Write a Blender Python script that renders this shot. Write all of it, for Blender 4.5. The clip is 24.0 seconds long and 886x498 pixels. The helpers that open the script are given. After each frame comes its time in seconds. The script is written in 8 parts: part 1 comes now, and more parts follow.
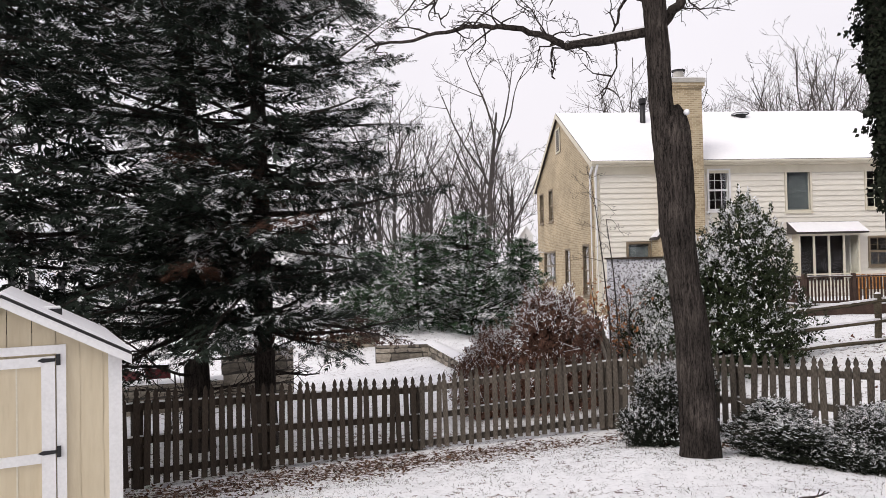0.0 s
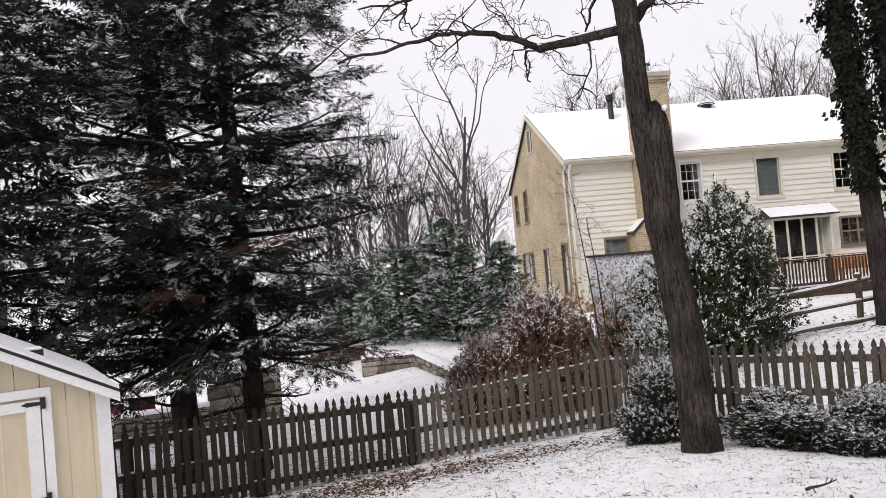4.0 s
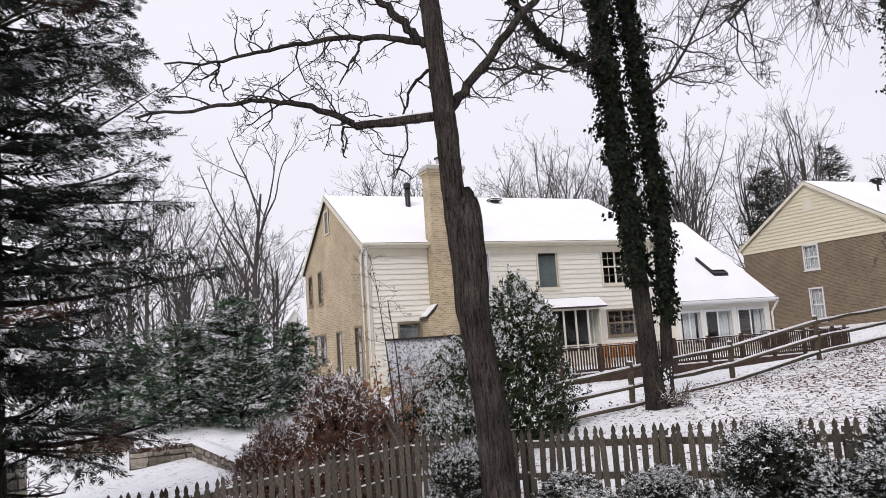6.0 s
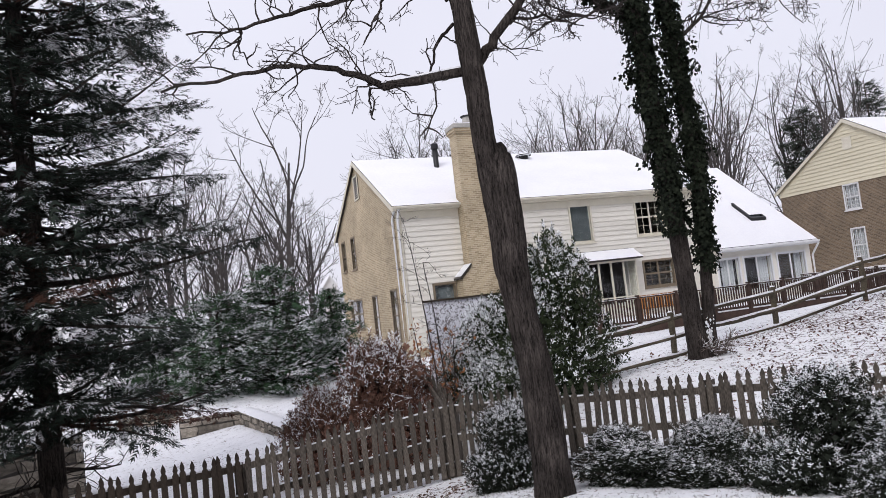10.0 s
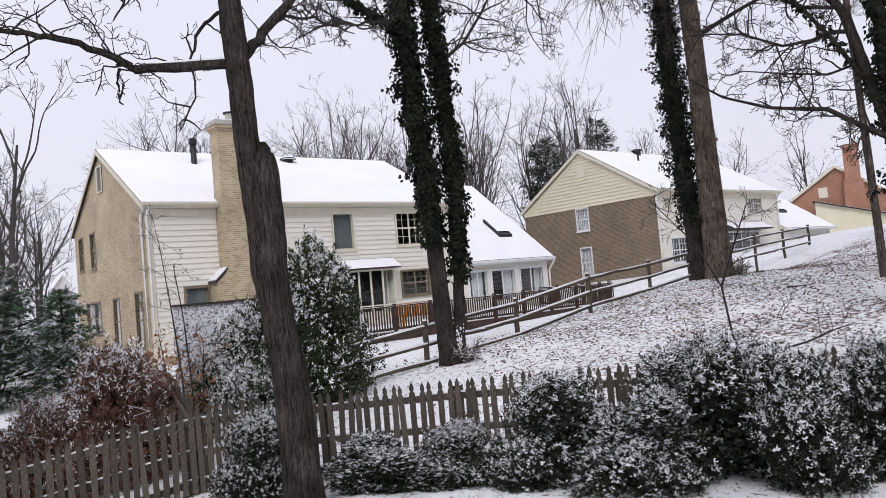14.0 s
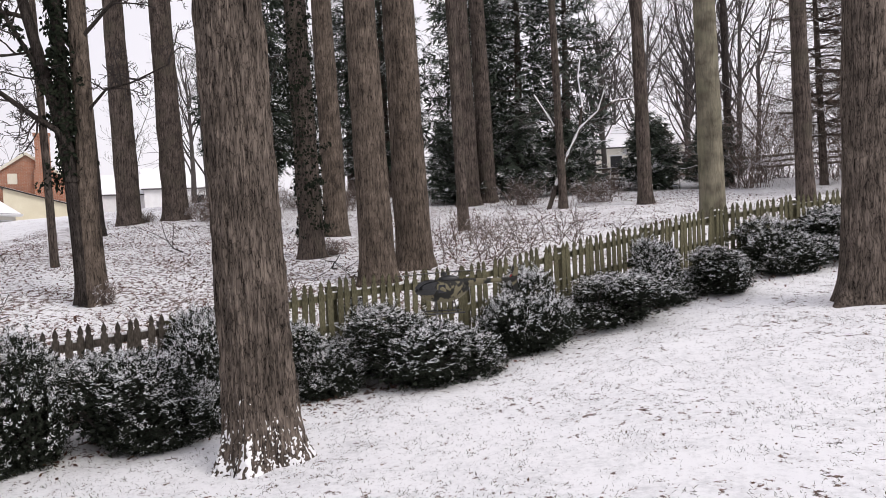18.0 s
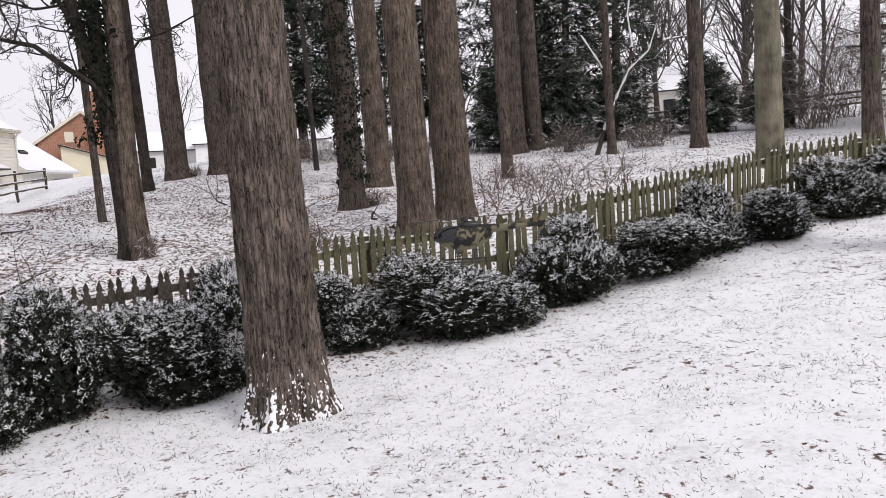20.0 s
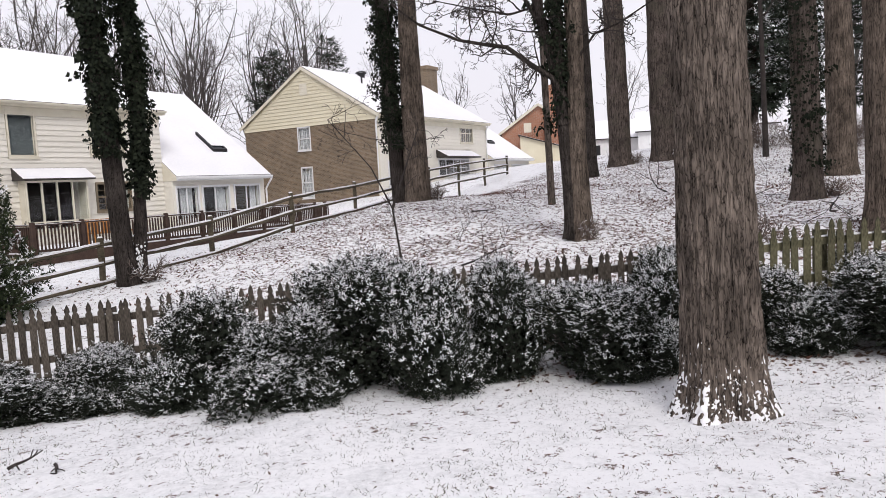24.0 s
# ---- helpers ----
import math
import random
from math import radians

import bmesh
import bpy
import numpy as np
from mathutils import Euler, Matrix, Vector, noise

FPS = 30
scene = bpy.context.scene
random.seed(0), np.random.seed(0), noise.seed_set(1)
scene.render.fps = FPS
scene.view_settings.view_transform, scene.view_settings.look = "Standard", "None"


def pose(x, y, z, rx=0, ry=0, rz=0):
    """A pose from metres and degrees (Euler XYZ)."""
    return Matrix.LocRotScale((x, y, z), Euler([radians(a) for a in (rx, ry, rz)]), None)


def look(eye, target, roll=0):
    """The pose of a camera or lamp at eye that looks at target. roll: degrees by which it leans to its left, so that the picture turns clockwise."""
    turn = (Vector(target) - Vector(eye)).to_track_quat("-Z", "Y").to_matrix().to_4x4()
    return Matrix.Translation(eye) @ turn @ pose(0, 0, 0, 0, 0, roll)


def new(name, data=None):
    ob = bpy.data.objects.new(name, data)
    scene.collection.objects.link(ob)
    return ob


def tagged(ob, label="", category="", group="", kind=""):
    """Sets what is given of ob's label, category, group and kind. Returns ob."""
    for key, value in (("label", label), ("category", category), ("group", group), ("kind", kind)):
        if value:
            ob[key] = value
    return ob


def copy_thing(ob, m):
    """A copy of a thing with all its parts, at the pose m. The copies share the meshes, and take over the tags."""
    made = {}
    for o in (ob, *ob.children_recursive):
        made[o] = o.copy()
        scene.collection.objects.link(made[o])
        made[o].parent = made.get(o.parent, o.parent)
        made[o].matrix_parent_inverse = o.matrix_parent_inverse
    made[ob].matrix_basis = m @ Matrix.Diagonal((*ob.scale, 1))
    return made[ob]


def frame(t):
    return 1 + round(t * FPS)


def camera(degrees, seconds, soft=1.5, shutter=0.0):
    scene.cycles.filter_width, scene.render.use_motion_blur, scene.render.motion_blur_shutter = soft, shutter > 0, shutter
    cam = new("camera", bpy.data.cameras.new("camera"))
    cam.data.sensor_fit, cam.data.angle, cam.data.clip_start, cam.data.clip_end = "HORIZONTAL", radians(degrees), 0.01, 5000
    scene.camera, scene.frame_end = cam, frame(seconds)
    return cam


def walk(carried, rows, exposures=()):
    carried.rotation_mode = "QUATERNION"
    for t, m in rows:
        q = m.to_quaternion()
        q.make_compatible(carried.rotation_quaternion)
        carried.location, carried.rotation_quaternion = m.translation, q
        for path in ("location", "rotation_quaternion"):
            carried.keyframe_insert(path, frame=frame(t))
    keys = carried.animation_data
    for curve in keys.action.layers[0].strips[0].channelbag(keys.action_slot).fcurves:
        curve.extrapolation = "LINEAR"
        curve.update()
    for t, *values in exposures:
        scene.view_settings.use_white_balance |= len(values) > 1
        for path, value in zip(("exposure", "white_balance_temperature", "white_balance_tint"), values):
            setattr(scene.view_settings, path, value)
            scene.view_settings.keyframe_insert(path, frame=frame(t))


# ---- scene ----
from collections import defaultdict

cam = camera(62.8, 24.0, 0.5)
# seconds, eye, heading to the left of +y, tilt up, lean
PATH = [
    (0, (0.048, -0.314, 1.562), -3.46, 1.24, -1.2),
    (0.5, (0.016, -0.31, 1.566), -7.05, 0.82, -2.11),
    (1, (0.004, -0.285, 1.559), -9.9, -0.32, -2.86),
    (1.5, (0.027, -0.29, 1.553), -10.68, -1.2, -3.58),
    (2, (0.033, -0.3, 1.563), -10.05, -1.81, -4.09),
    (2.5, (0.022, -0.292, 1.559), -8.52, -1.77, -4.43),
    (3.5, (-0.03, -0.24, 1.6), -4.6, 0.2, -4.8),
    (4.5, (-0.077, -0.169, 1.628), -7.76, 3.2, -5.05),
    (5, (-0.083, -0.09, 1.618), -11.99, 4.92, -4.2),
    (5.5, (-0.1, 0.054, 1.62), -17.79, 6.32, -3.67),
    (6, (-0.202, 0.14, 1.61), -22.32, 6.9, -3.73),
    (6.5, (-0.198, 0.207, 1.616), -25.53, 6.94, -4.3),
    (7, (-0.175, 0.204, 1.621), -26.74, 6.59, -5.23),
    (7.5, (-0.218, 0.193, 1.616), -25.93, 6.24, -6.03),
    (8, (-0.257, 0.192, 1.627), -24.15, 5.71, -6.48),
    (8.5, (-0.226, 0.224, 1.617), -22.36, 5.07, -6.68),
    (9, (-0.222, 0.236, 1.611), -20.81, 4.42, -6.75),
    (9.5, (-0.224, 0.239, 1.616), -19.83, 4.07, -6.75),
    (10.5, (-0.2, 0.3, 1.62), -19.9, 4, -6),
    (11.5, (-0.18, 0.366, 1.626), -23.45, 4.64, -4.76),
    (12, (-0.2, 0.364, 1.629), -26.17, 4.42, -3.98),
    (12.5, (-0.198, 0.359, 1.628), -29.31, 4.18, -3.67),
    (13, (-0.188, 0.375, 1.626), -32.08, 3.9, -4.19),
    (13.5, (-0.172, 0.368, 1.623), -34.65, 3.4, -4.7),
    (14, (-0.163, 0.353, 1.62), -38.28, 2.64, -5.01),
    (14.5, (-0.147, 0.339, 1.617), -43.6, 1.88, -4.77),
    (15, (-0.145, 0.31, 1.61), -51.62, 1.22, -4.11),
    (15.5, (-0.153, 0.304, 1.618), -60.05, 0.84, -3.48),
    (16, (-0.184, 0.316, 1.645), -69.6, 0.3, -3.16),
    (16.5, (-0.178, 0.265, 1.656), -78.59, -0.2, -2.97),
    (17, (-0.09, 0.122, 1.655), -86.96, -0.65, -2.48),
    (17.5, (0.03, 0.079, 1.637), -92.94, -1.01, -2.23),
    (18.5, (0.25, -0.08, 1.61), -97.6, -3.3, -2.5),
    (19.5, (0.43, -0.215, 1.559), -95.42, -5.59, -3.14),
    (20, (0.471, -0.197, 1.56), -92.13, -6.02, -3.44),
    (20.5, (0.471, -0.231, 1.567), -88, -5.89, -3.26),
    (21, (0.461, -0.243, 1.57), -82.43, -5.6, -2.96),
    (21.5, (0.426, -0.213, 1.58), -76.14, -5.31, -2.77),
    (22, (0.42, -0.196, 1.578), -69.76, -5.11, -2.69),
    (22.5, (0.424, -0.193, 1.573), -64.76, -5.07, -2.88),
    (23, (0.439, -0.183, 1.575), -61.28, -5.1, -3.19),
    (23.5, (0.432, -0.173, 1.561), -59.01, -5.14, -3.18),
    (24, (0.45, -0.154, 1.543), -58.63, -5.1, -2.97),
]


def bearing(eye, yaw, tilt, lean):
    a, b = radians(yaw), radians(tilt)
    way = Vector((-math.sin(a) * math.cos(b), math.cos(a) * math.cos(b), math.sin(b)))
    return look(eye, Vector(eye) + way, lean)


walk(cam, [(t, bearing(eye, yaw, tilt, lean)) for t, eye, yaw, tilt, lean in PATH],
     [(0, 0, 6650, 12), (5, 0, 6550, 12), (7, -0.12, 6250, 13), (14, -0.15, 6150, 13), (17, 0, 6550, 13), (24, 0, 6450, 12)])

# ---------------------------------------------------------------- world and sun
world = bpy.data.worlds.new("overcast")
scene.world = world
world.use_nodes = True
wn, wl = world.node_tree.nodes, world.node_tree.links
wn.clear()
sky = wn.new("ShaderNodeTexSky")
sky.sky_type, sky.sun_disc = "NISHITA", False
sky.sun_elevation, sky.sun_rotation = radians(44), radians(225)
sky.air_density, sky.dust_density = 1.6, 4.0
cloud = wn.new("ShaderNodeTexNoise")
cloud.inputs["Scale"].default_value, cloud.inputs["Detail"].default_value = 1.6, 4
ramp = wn.new("ShaderNodeValToRGB")
ramp.color_ramp.elements[0].color, ramp.color_ramp.elements[1].color = (9.1, 8.85, 9.6, 1), (10.4, 10.2, 10.8, 1)
ramp.color_ramp.elements[0].position, ramp.color_ramp.elements[1].position = 0.3, 0.75
mixw = wn.new("ShaderNodeMix")
mixw.data_type = "RGBA"
mixw.inputs["Factor"].default_value = 0.9
bg = wn.new("ShaderNodeBackground")
bg.inputs["Strength"].default_value = 0.1
wout = wn.new("ShaderNodeOutputWorld")
wl.new(cloud.outputs["Fac"], ramp.inputs["Fac"])
wl.new(sky.outputs["Color"], mixw.inputs[6])
wl.new(ramp.outputs["Color"], mixw.inputs[7])
wl.new(mixw.outputs[2], bg.inputs["Color"])
wl.new(bg.outputs["Background"], wout.inputs["Surface"])
sun = new("sun", bpy.data.lights.new("sun", "SUN"))
sun.data.energy, sun.data.angle, sun.data.color = 1.5, radians(25), (1.0, 0.97, 0.93)
sun.matrix_world = look((-16, -16, 22), (0, 0, 0))

# ---------------------------------------------------------------- mesh tools


class Build:
    """Gathers vertices and faces of one mesh."""

    def __init__(self):
        self.v, self.f, self.n = [], [], 0

    def add(self, verts, faces):
        verts = np.asarray(verts, float).reshape(-1, 3)
        faces = [np.asarray(f, int) + self.n for f in faces] if isinstance(faces, list) else np.asarray(faces, int) + self.n
        self.v.append(verts)
        self.f.append(faces)
        self.n += len(verts)
        return self

    def box(self, lo, hi):
        (a, b, c), (d, e, g) = lo, hi
        v = [(a, b, c), (d, b, c), (d, e, c), (a, e, c), (a, b, g), (d, b, g), (d, e, g), (a, e, g)]
        return self.add(v, np.array([(0, 3, 2, 1), (4, 5, 6, 7), (0, 1, 5, 4), (1, 2, 6, 5), (2, 3, 7, 6), (3, 0, 4, 7)]))

    def beam(self, p, q, w, h, up=(0, 0, 1)):
        """A square bar from p to q, w across and h high."""
        p, q, up = Vector(p), Vector(q), Vector(up)
        d = (q - p).normalized()
        s = d.cross(up).normalized() * (w / 2)
        u = s.cross(d).normalized() * (h / 2)
        v = [p - s - u, p + s - u, p + s + u, p - s + u, q - s - u, q + s - u, q + s + u, q - s + u]
        return self.add([tuple(i) for i in v], np.array([(0, 1, 2, 3), (7, 6, 5, 4), (0, 4, 5, 1), (1, 5, 6, 2), (2, 6, 7, 3), (3, 7, 4, 0)]))

    def prism(self, poly, axis, lo, hi):
        """Extrudes a polygon of pairs along an axis (0, 1 or 2) from lo to hi."""
        k = len(poly)
        put = lambda a, b, c: {0: (c, a, b), 1: (a, c, b), 2: (a, b, c)}[axis]
        v = [put(a, b, lo) for a, b in poly] + [put(a, b, hi) for a, b in poly]
        f = [list(range(k))[::-1], list(range(k, 2 * k))] + [[i, (i + 1) % k, k + (i + 1) % k, k + i] for i in range(k)]
        return self.add(v, f)

    def tube(self, pts, radii, sides=6, cap=True):
        pts = np.asarray(pts, float)
        radii = np.broadcast_to(np.asarray(radii, float), (len(pts),))
        t = np.gradient(pts, axis=0)
        t /= np.linalg.norm(t, axis=1, keepdims=True) + 1e-9
        ref = np.array([0.0, 0, 1]) if abs(t[0][2]) < 0.9 else np.array([1.0, 0, 0])
        a = np.cross(t, ref)
        a /= np.linalg.norm(a, axis=1, keepdims=True) + 1e-9
        b = np.cross(t, a)
        ang = np.arange(sides) * 2 * np.pi / sides
        ring = a[:, None] * np.cos(ang)[None, :, None] + b[:, None] * np.sin(ang)[None, :, None]
        v = (pts[:, None] + ring * radii[:, None, None]).reshape(-1, 3)
        i, j = np.meshgrid(np.arange(len(pts) - 1), np.arange(sides), indexing="ij")
        j2 = (j + 1) % sides
        f = np.stack([i * sides + j, i * sides + j2, (i + 1) * sides + j2, (i + 1) * sides + j], -1).reshape(-1, 4)
        self.add(v, f)
        if cap:
            top = list(range((len(pts) - 1) * sides, len(pts) * sides))
            self.add(np.zeros((0, 3)), [np.array(top) - self.n + 0])
        return self

    def mesh(self, name, weld=False):
        v = np.concatenate(self.v) if self.v else np.zeros((0, 3))
        if weld:
            v, back = np.unique(v.round(4), axis=0, return_inverse=True)
            back = back.ravel()
            self.f = [[back[k] for k in f] if isinstance(f, list) else back[f] for f in self.f]
        flat, sizes = [], []
        for f in self.f:
            if isinstance(f, list):
                for k in f:
                    flat.append(k)
                    sizes.append(np.array([len(k)]))
            else:
                flat.append(f.ravel())
                sizes.append(np.full(len(f), f.shape[1]))
        flat, sizes = np.concatenate(flat), np.concatenate(sizes)
        me = bpy.data.meshes.new(name)
        me.vertices.add(len(v))
        me.vertices.foreach_set("co", v.astype(np.float32).ravel())
        me.loops.add(len(flat))
        me.loops.foreach_set("vertex_index", flat.astype(np.int32))
        me.polygons.add(len(sizes))
        me.polygons.foreach_set("loop_start", np.r_[0, np.cumsum(sizes)[:-1]].astype(np.int32))
        me.polygons.foreach_set("use_smooth", np.zeros(len(sizes), bool))
        me.update(calc_edges=True)
        return me


def put(name, build, material, parent=None, label="", smooth=False, kind=""):
    """Links a Build (or a ready mesh) as one mesh object, under a thing if given."""
    me = build.mesh(name) if isinstance(build, Build) else build
    if material and not me.materials:
        me.materials.append(material)
    if smooth:
        me.polygons.foreach_set("use_smooth", np.ones(len(me.polygons), bool))
    ob = new(name, me)
    ob.parent = parent
    return tagged(ob, label, kind=kind)


def thing(name, label, category, group="", kind="", at=(0, 0, 0)):
    ob = new(name)
    ob.location = at
    ob.empty_display_size = 0.1
    return tagged(ob, label, category, group, kind)


def unit(v):
    v = np.asarray(v, float)
    return v / (np.linalg.norm(v, axis=-1, keepdims=True) + 1e-9)


def sprays(build, at, along, up, size, template, faces):
    """Lays a small flat template (x along, y across, z up) at many places."""
    x = unit(along)
    y = unit(np.cross(up, x))
    z = np.cross(x, y)
    t = np.asarray(template, float)
    v = at[:, None] + size[:, None, None] * (t[None, :, 0:1] * x[:, None] + t[None, :, 1:2] * y[:, None] + t[None, :, 2:3] * z[:, None])
    f = np.asarray(faces)[None] + (np.arange(len(at)) * len(t))[:, None, None]
    build.add(v.reshape(-1, 3), f.reshape(-1, f.shape[-1]))


def snowed(me, share):
    """Gives each vertex the share of leaves that carry snow there."""
    a = me.attributes.new("lying", "FLOAT", "POINT")
    a.data.foreach_set("value", np.asarray(share, np.float32))
    return me


ICO = {}


def ico(level):
    if level not in ICO:
        bm = bmesh.new()
        bmesh.ops.create_icosphere(bm, subdivisions=level, radius=1)
        ICO[level] = (np.array([v.co for v in bm.verts]), np.array([[v.index for v in f.verts] for f in bm.faces]))
        bm.free()
    return ICO[level]


# ---------------------------------------------------------------- materials


def material(name, dark, light, scale=3.0, rough=0.8, bump=0.3, stretch=(1, 1, 1), fine=18.0, metal=0.0, vary=0.0, spread=(0.35, 0.65)):
    """A surface with two sizes of mottling, relief, and a shift from piece to piece."""
    m = bpy.data.materials.new(name)
    m.use_nodes = True
    n, l = m.node_tree.nodes, m.node_tree.links
    p = n["Principled BSDF"]
    p.inputs["Roughness"].default_value, p.inputs["Metallic"].default_value = rough, metal
    p.inputs["Specular IOR Level"].default_value = 0.25
    tc, mp = n.new("ShaderNodeTexCoord"), n.new("ShaderNodeMapping")
    mp.inputs["Scale"].default_value = stretch
    l.new(tc.outputs["Object"], mp.inputs["Vector"])
    big, small = n.new("ShaderNodeTexNoise"), n.new("ShaderNodeTexNoise")
    big.inputs["Scale"].default_value, small.inputs["Scale"].default_value = scale, scale * fine
    big.inputs["Detail"].default_value = small.inputs["Detail"].default_value = 6
    l.new(mp.outputs["Vector"], big.inputs["Vector"])
    l.new(mp.outputs["Vector"], small.inputs["Vector"])
    add = n.new("ShaderNodeMath")
    add.operation = "MULTIPLY_ADD"
    add.inputs[1].default_value = 0.5
    half = n.new("ShaderNodeMath")
    half.operation = "MULTIPLY"
    half.inputs[1].default_value = 0.5
    l.new(small.outputs["Fac"], half.inputs[0])
    l.new(big.outputs["Fac"], add.inputs[0])
    l.new(half.outputs[0], add.inputs[2])
    r = n.new("ShaderNodeValToRGB")
    r.color_ramp.elements[0].position, r.color_ramp.elements[1].position = spread
    r.color_ramp.elements[0].color, r.color_ramp.elements[1].color = (*dark, 1), (*light, 1)
    l.new(add.outputs[0], r.inputs["Fac"])
    colour = r.outputs["Color"]
    if vary:
        info, hsv, mul = n.new("ShaderNodeObjectInfo"), n.new("ShaderNodeHueSaturation"), n.new("ShaderNodeMapRange")
        mul.inputs["To Min"].default_value, mul.inputs["To Max"].default_value = 1 - vary, 1 + vary
        l.new(info.outputs["Random"], mul.inputs["Value"])
        l.new(mul.outputs["Result"], hsv.inputs["Value"])
        l.new(colour, hsv.inputs["Color"])
        colour = hsv.outputs["Color"]
    l.new(colour, p.inputs["Base Color"])
    if bump:
        b = n.new("ShaderNodeBump")
        b.inputs["Strength"].default_value, b.inputs["Distance"].default_value = bump, 0.02
        l.new(small.outputs["Fac"], b.inputs["Height"])
        l.new(b.outputs["Normal"], p.inputs["Normal"])
    return m


def foliage(name, dark, light, rough=0.55):
    """Leaves and needles: each one its own shade."""
    m = bpy.data.materials.new(name)
    m.use_nodes = True
    n, l = m.node_tree.nodes, m.node_tree.links
    p, geo, r = n["Principled BSDF"], n.new("ShaderNodeNewGeometry"), n.new("ShaderNodeValToRGB")
    noise_, mul = n.new("ShaderNodeTexNoise"), n.new("ShaderNodeMath")
    noise_.inputs["Scale"].default_value = 1.3
    l.new(geo.outputs["Position"], noise_.inputs["Vector"])
    mul.operation = "MULTIPLY_ADD"
    mul.inputs[1].default_value = 0.5
    l.new(geo.outputs["Random Per Island"], mul.inputs[0])
    half = n.new("ShaderNodeMath")
    half.operation = "MULTIPLY"
    half.inputs[1].default_value = 0.55
    l.new(noise_.outputs["Fac"], half.inputs[0])
    l.new(half.outputs[0], mul.inputs[2])
    r.color_ramp.elements[0].position, r.color_ramp.elements[1].position = 0.2, 0.85
    r.color_ramp.elements[0].color, r.color_ramp.elements[1].color = (*dark, 1), (*light, 1)
    l.new(mul.outputs[0], r.inputs["Fac"])
    # some leaves carry snow, by the share that the plant's mesh gives at that place
    lie, frac, less, mx = n.new("ShaderNodeAttribute"), n.new("ShaderNodeMath"), n.new("ShaderNodeMath"), n.new("ShaderNodeMix")
    lie.attribute_name = "lying"
    frac.operation, less.operation = "PINGPONG", "LESS_THAN"
    frac.inputs[1].default_value = 1.0
    seven = n.new("ShaderNodeMath")
    seven.operation = "MULTIPLY"
    seven.inputs[1].default_value = 17.0
    l.new(geo.outputs["Random Per Island"], seven.inputs[0])
    l.new(seven.outputs[0], frac.inputs[0])
    l.new(frac.outputs[0], less.inputs[0])
    l.new(lie.outputs["Fac"], less.inputs[1])
    mx.data_type = "RGBA"
    l.new(less.outputs[0], mx.inputs["Factor"])
    l.new(r.outputs["Color"], mx.inputs[6])
    mx.inputs[7].default_value = (0.86, 0.87, 0.89, 1)
    l.new(mx.outputs[2], p.inputs["Base Color"])
    p.inputs["Roughness"].default_value = rough
    p.inputs["Specular IOR Level"].default_value = 0.08
    return m


def brickwork(name, one, two, mortar, axis):
    """Bricks 0.21 by 0.075 m on a wall that runs along x (axis 0) or y (axis 1)."""
    m = bpy.data.materials.new(name)
    m.use_nodes = True
    n, l = m.node_tree.nodes, m.node_tree.links
    p, geo, sep, com = n["Principled BSDF"], n.new("ShaderNodeNewGeometry"), n.new("ShaderNodeSeparateXYZ"), n.new("ShaderNodeCombineXYZ")
    l.new(geo.outputs["Position"], sep.inputs[0])
    if axis == 2:
        s = n.new("ShaderNodeMath")
        l.new(sep.outputs[0], s.inputs[0])
        l.new(sep.outputs[1], s.inputs[1])
        l.new(s.outputs[0], com.inputs[0])
    else:
        l.new(sep.outputs[axis], com.inputs[0])
    l.new(sep.outputs[2], com.inputs[1])
    b = n.new("ShaderNodeTexBrick")
    b.inputs["Color1"].default_value, b.inputs["Color2"].default_value, b.inputs["Mortar"].default_value = (*one, 1), (*two, 1), (*mortar, 1)
    b.inputs["Scale"].default_value, b.inputs["Brick Width"].default_value, b.inputs["Row Height"].default_value = 1.0, 0.21, 0.075
    b.inputs["Mortar Size"].default_value, b.inputs["Bias"].default_value = 0.011, -0.1
    l.new(com.outputs[0], b.inputs["Vector"])
    stain = n.new("ShaderNodeTexNoise")
    stain.inputs["Scale"].default_value, stain.inputs["Detail"].default_value = 0.7, 7
    l.new(geo.outputs["Position"], stain.inputs["Vector"])
    rng = n.new("ShaderNodeMapRange")
    rng.inputs["From Min"].default_value, rng.inputs["From Max"].default_value = 0.3, 0.7
    rng.inputs["To Min"].default_value, rng.inputs["To Max"].default_value = 0.84, 1.14
    l.new(stain.outputs["Fac"], rng.inputs["Value"])
    hsv = n.new("ShaderNodeHueSaturation")
    l.new(b.outputs["Color"], hsv.inputs["Color"])
    l.new(rng.outputs["Result"], hsv.inputs["Value"])
    l.new(hsv.outputs["Color"], p.inputs["Base Color"])
    p.inputs["Roughness"].default_value = 0.9
    bp = n.new("ShaderNodeBump")
    bp.inputs["Strength"].default_value, bp.inputs["Distance"].default_value = 0.6, 0.01
    bp.invert = True
    l.new(b.outputs["Fac"], bp.inputs["Height"])
    l.new(bp.outputs["Normal"], p.inputs["Normal"])
    return m


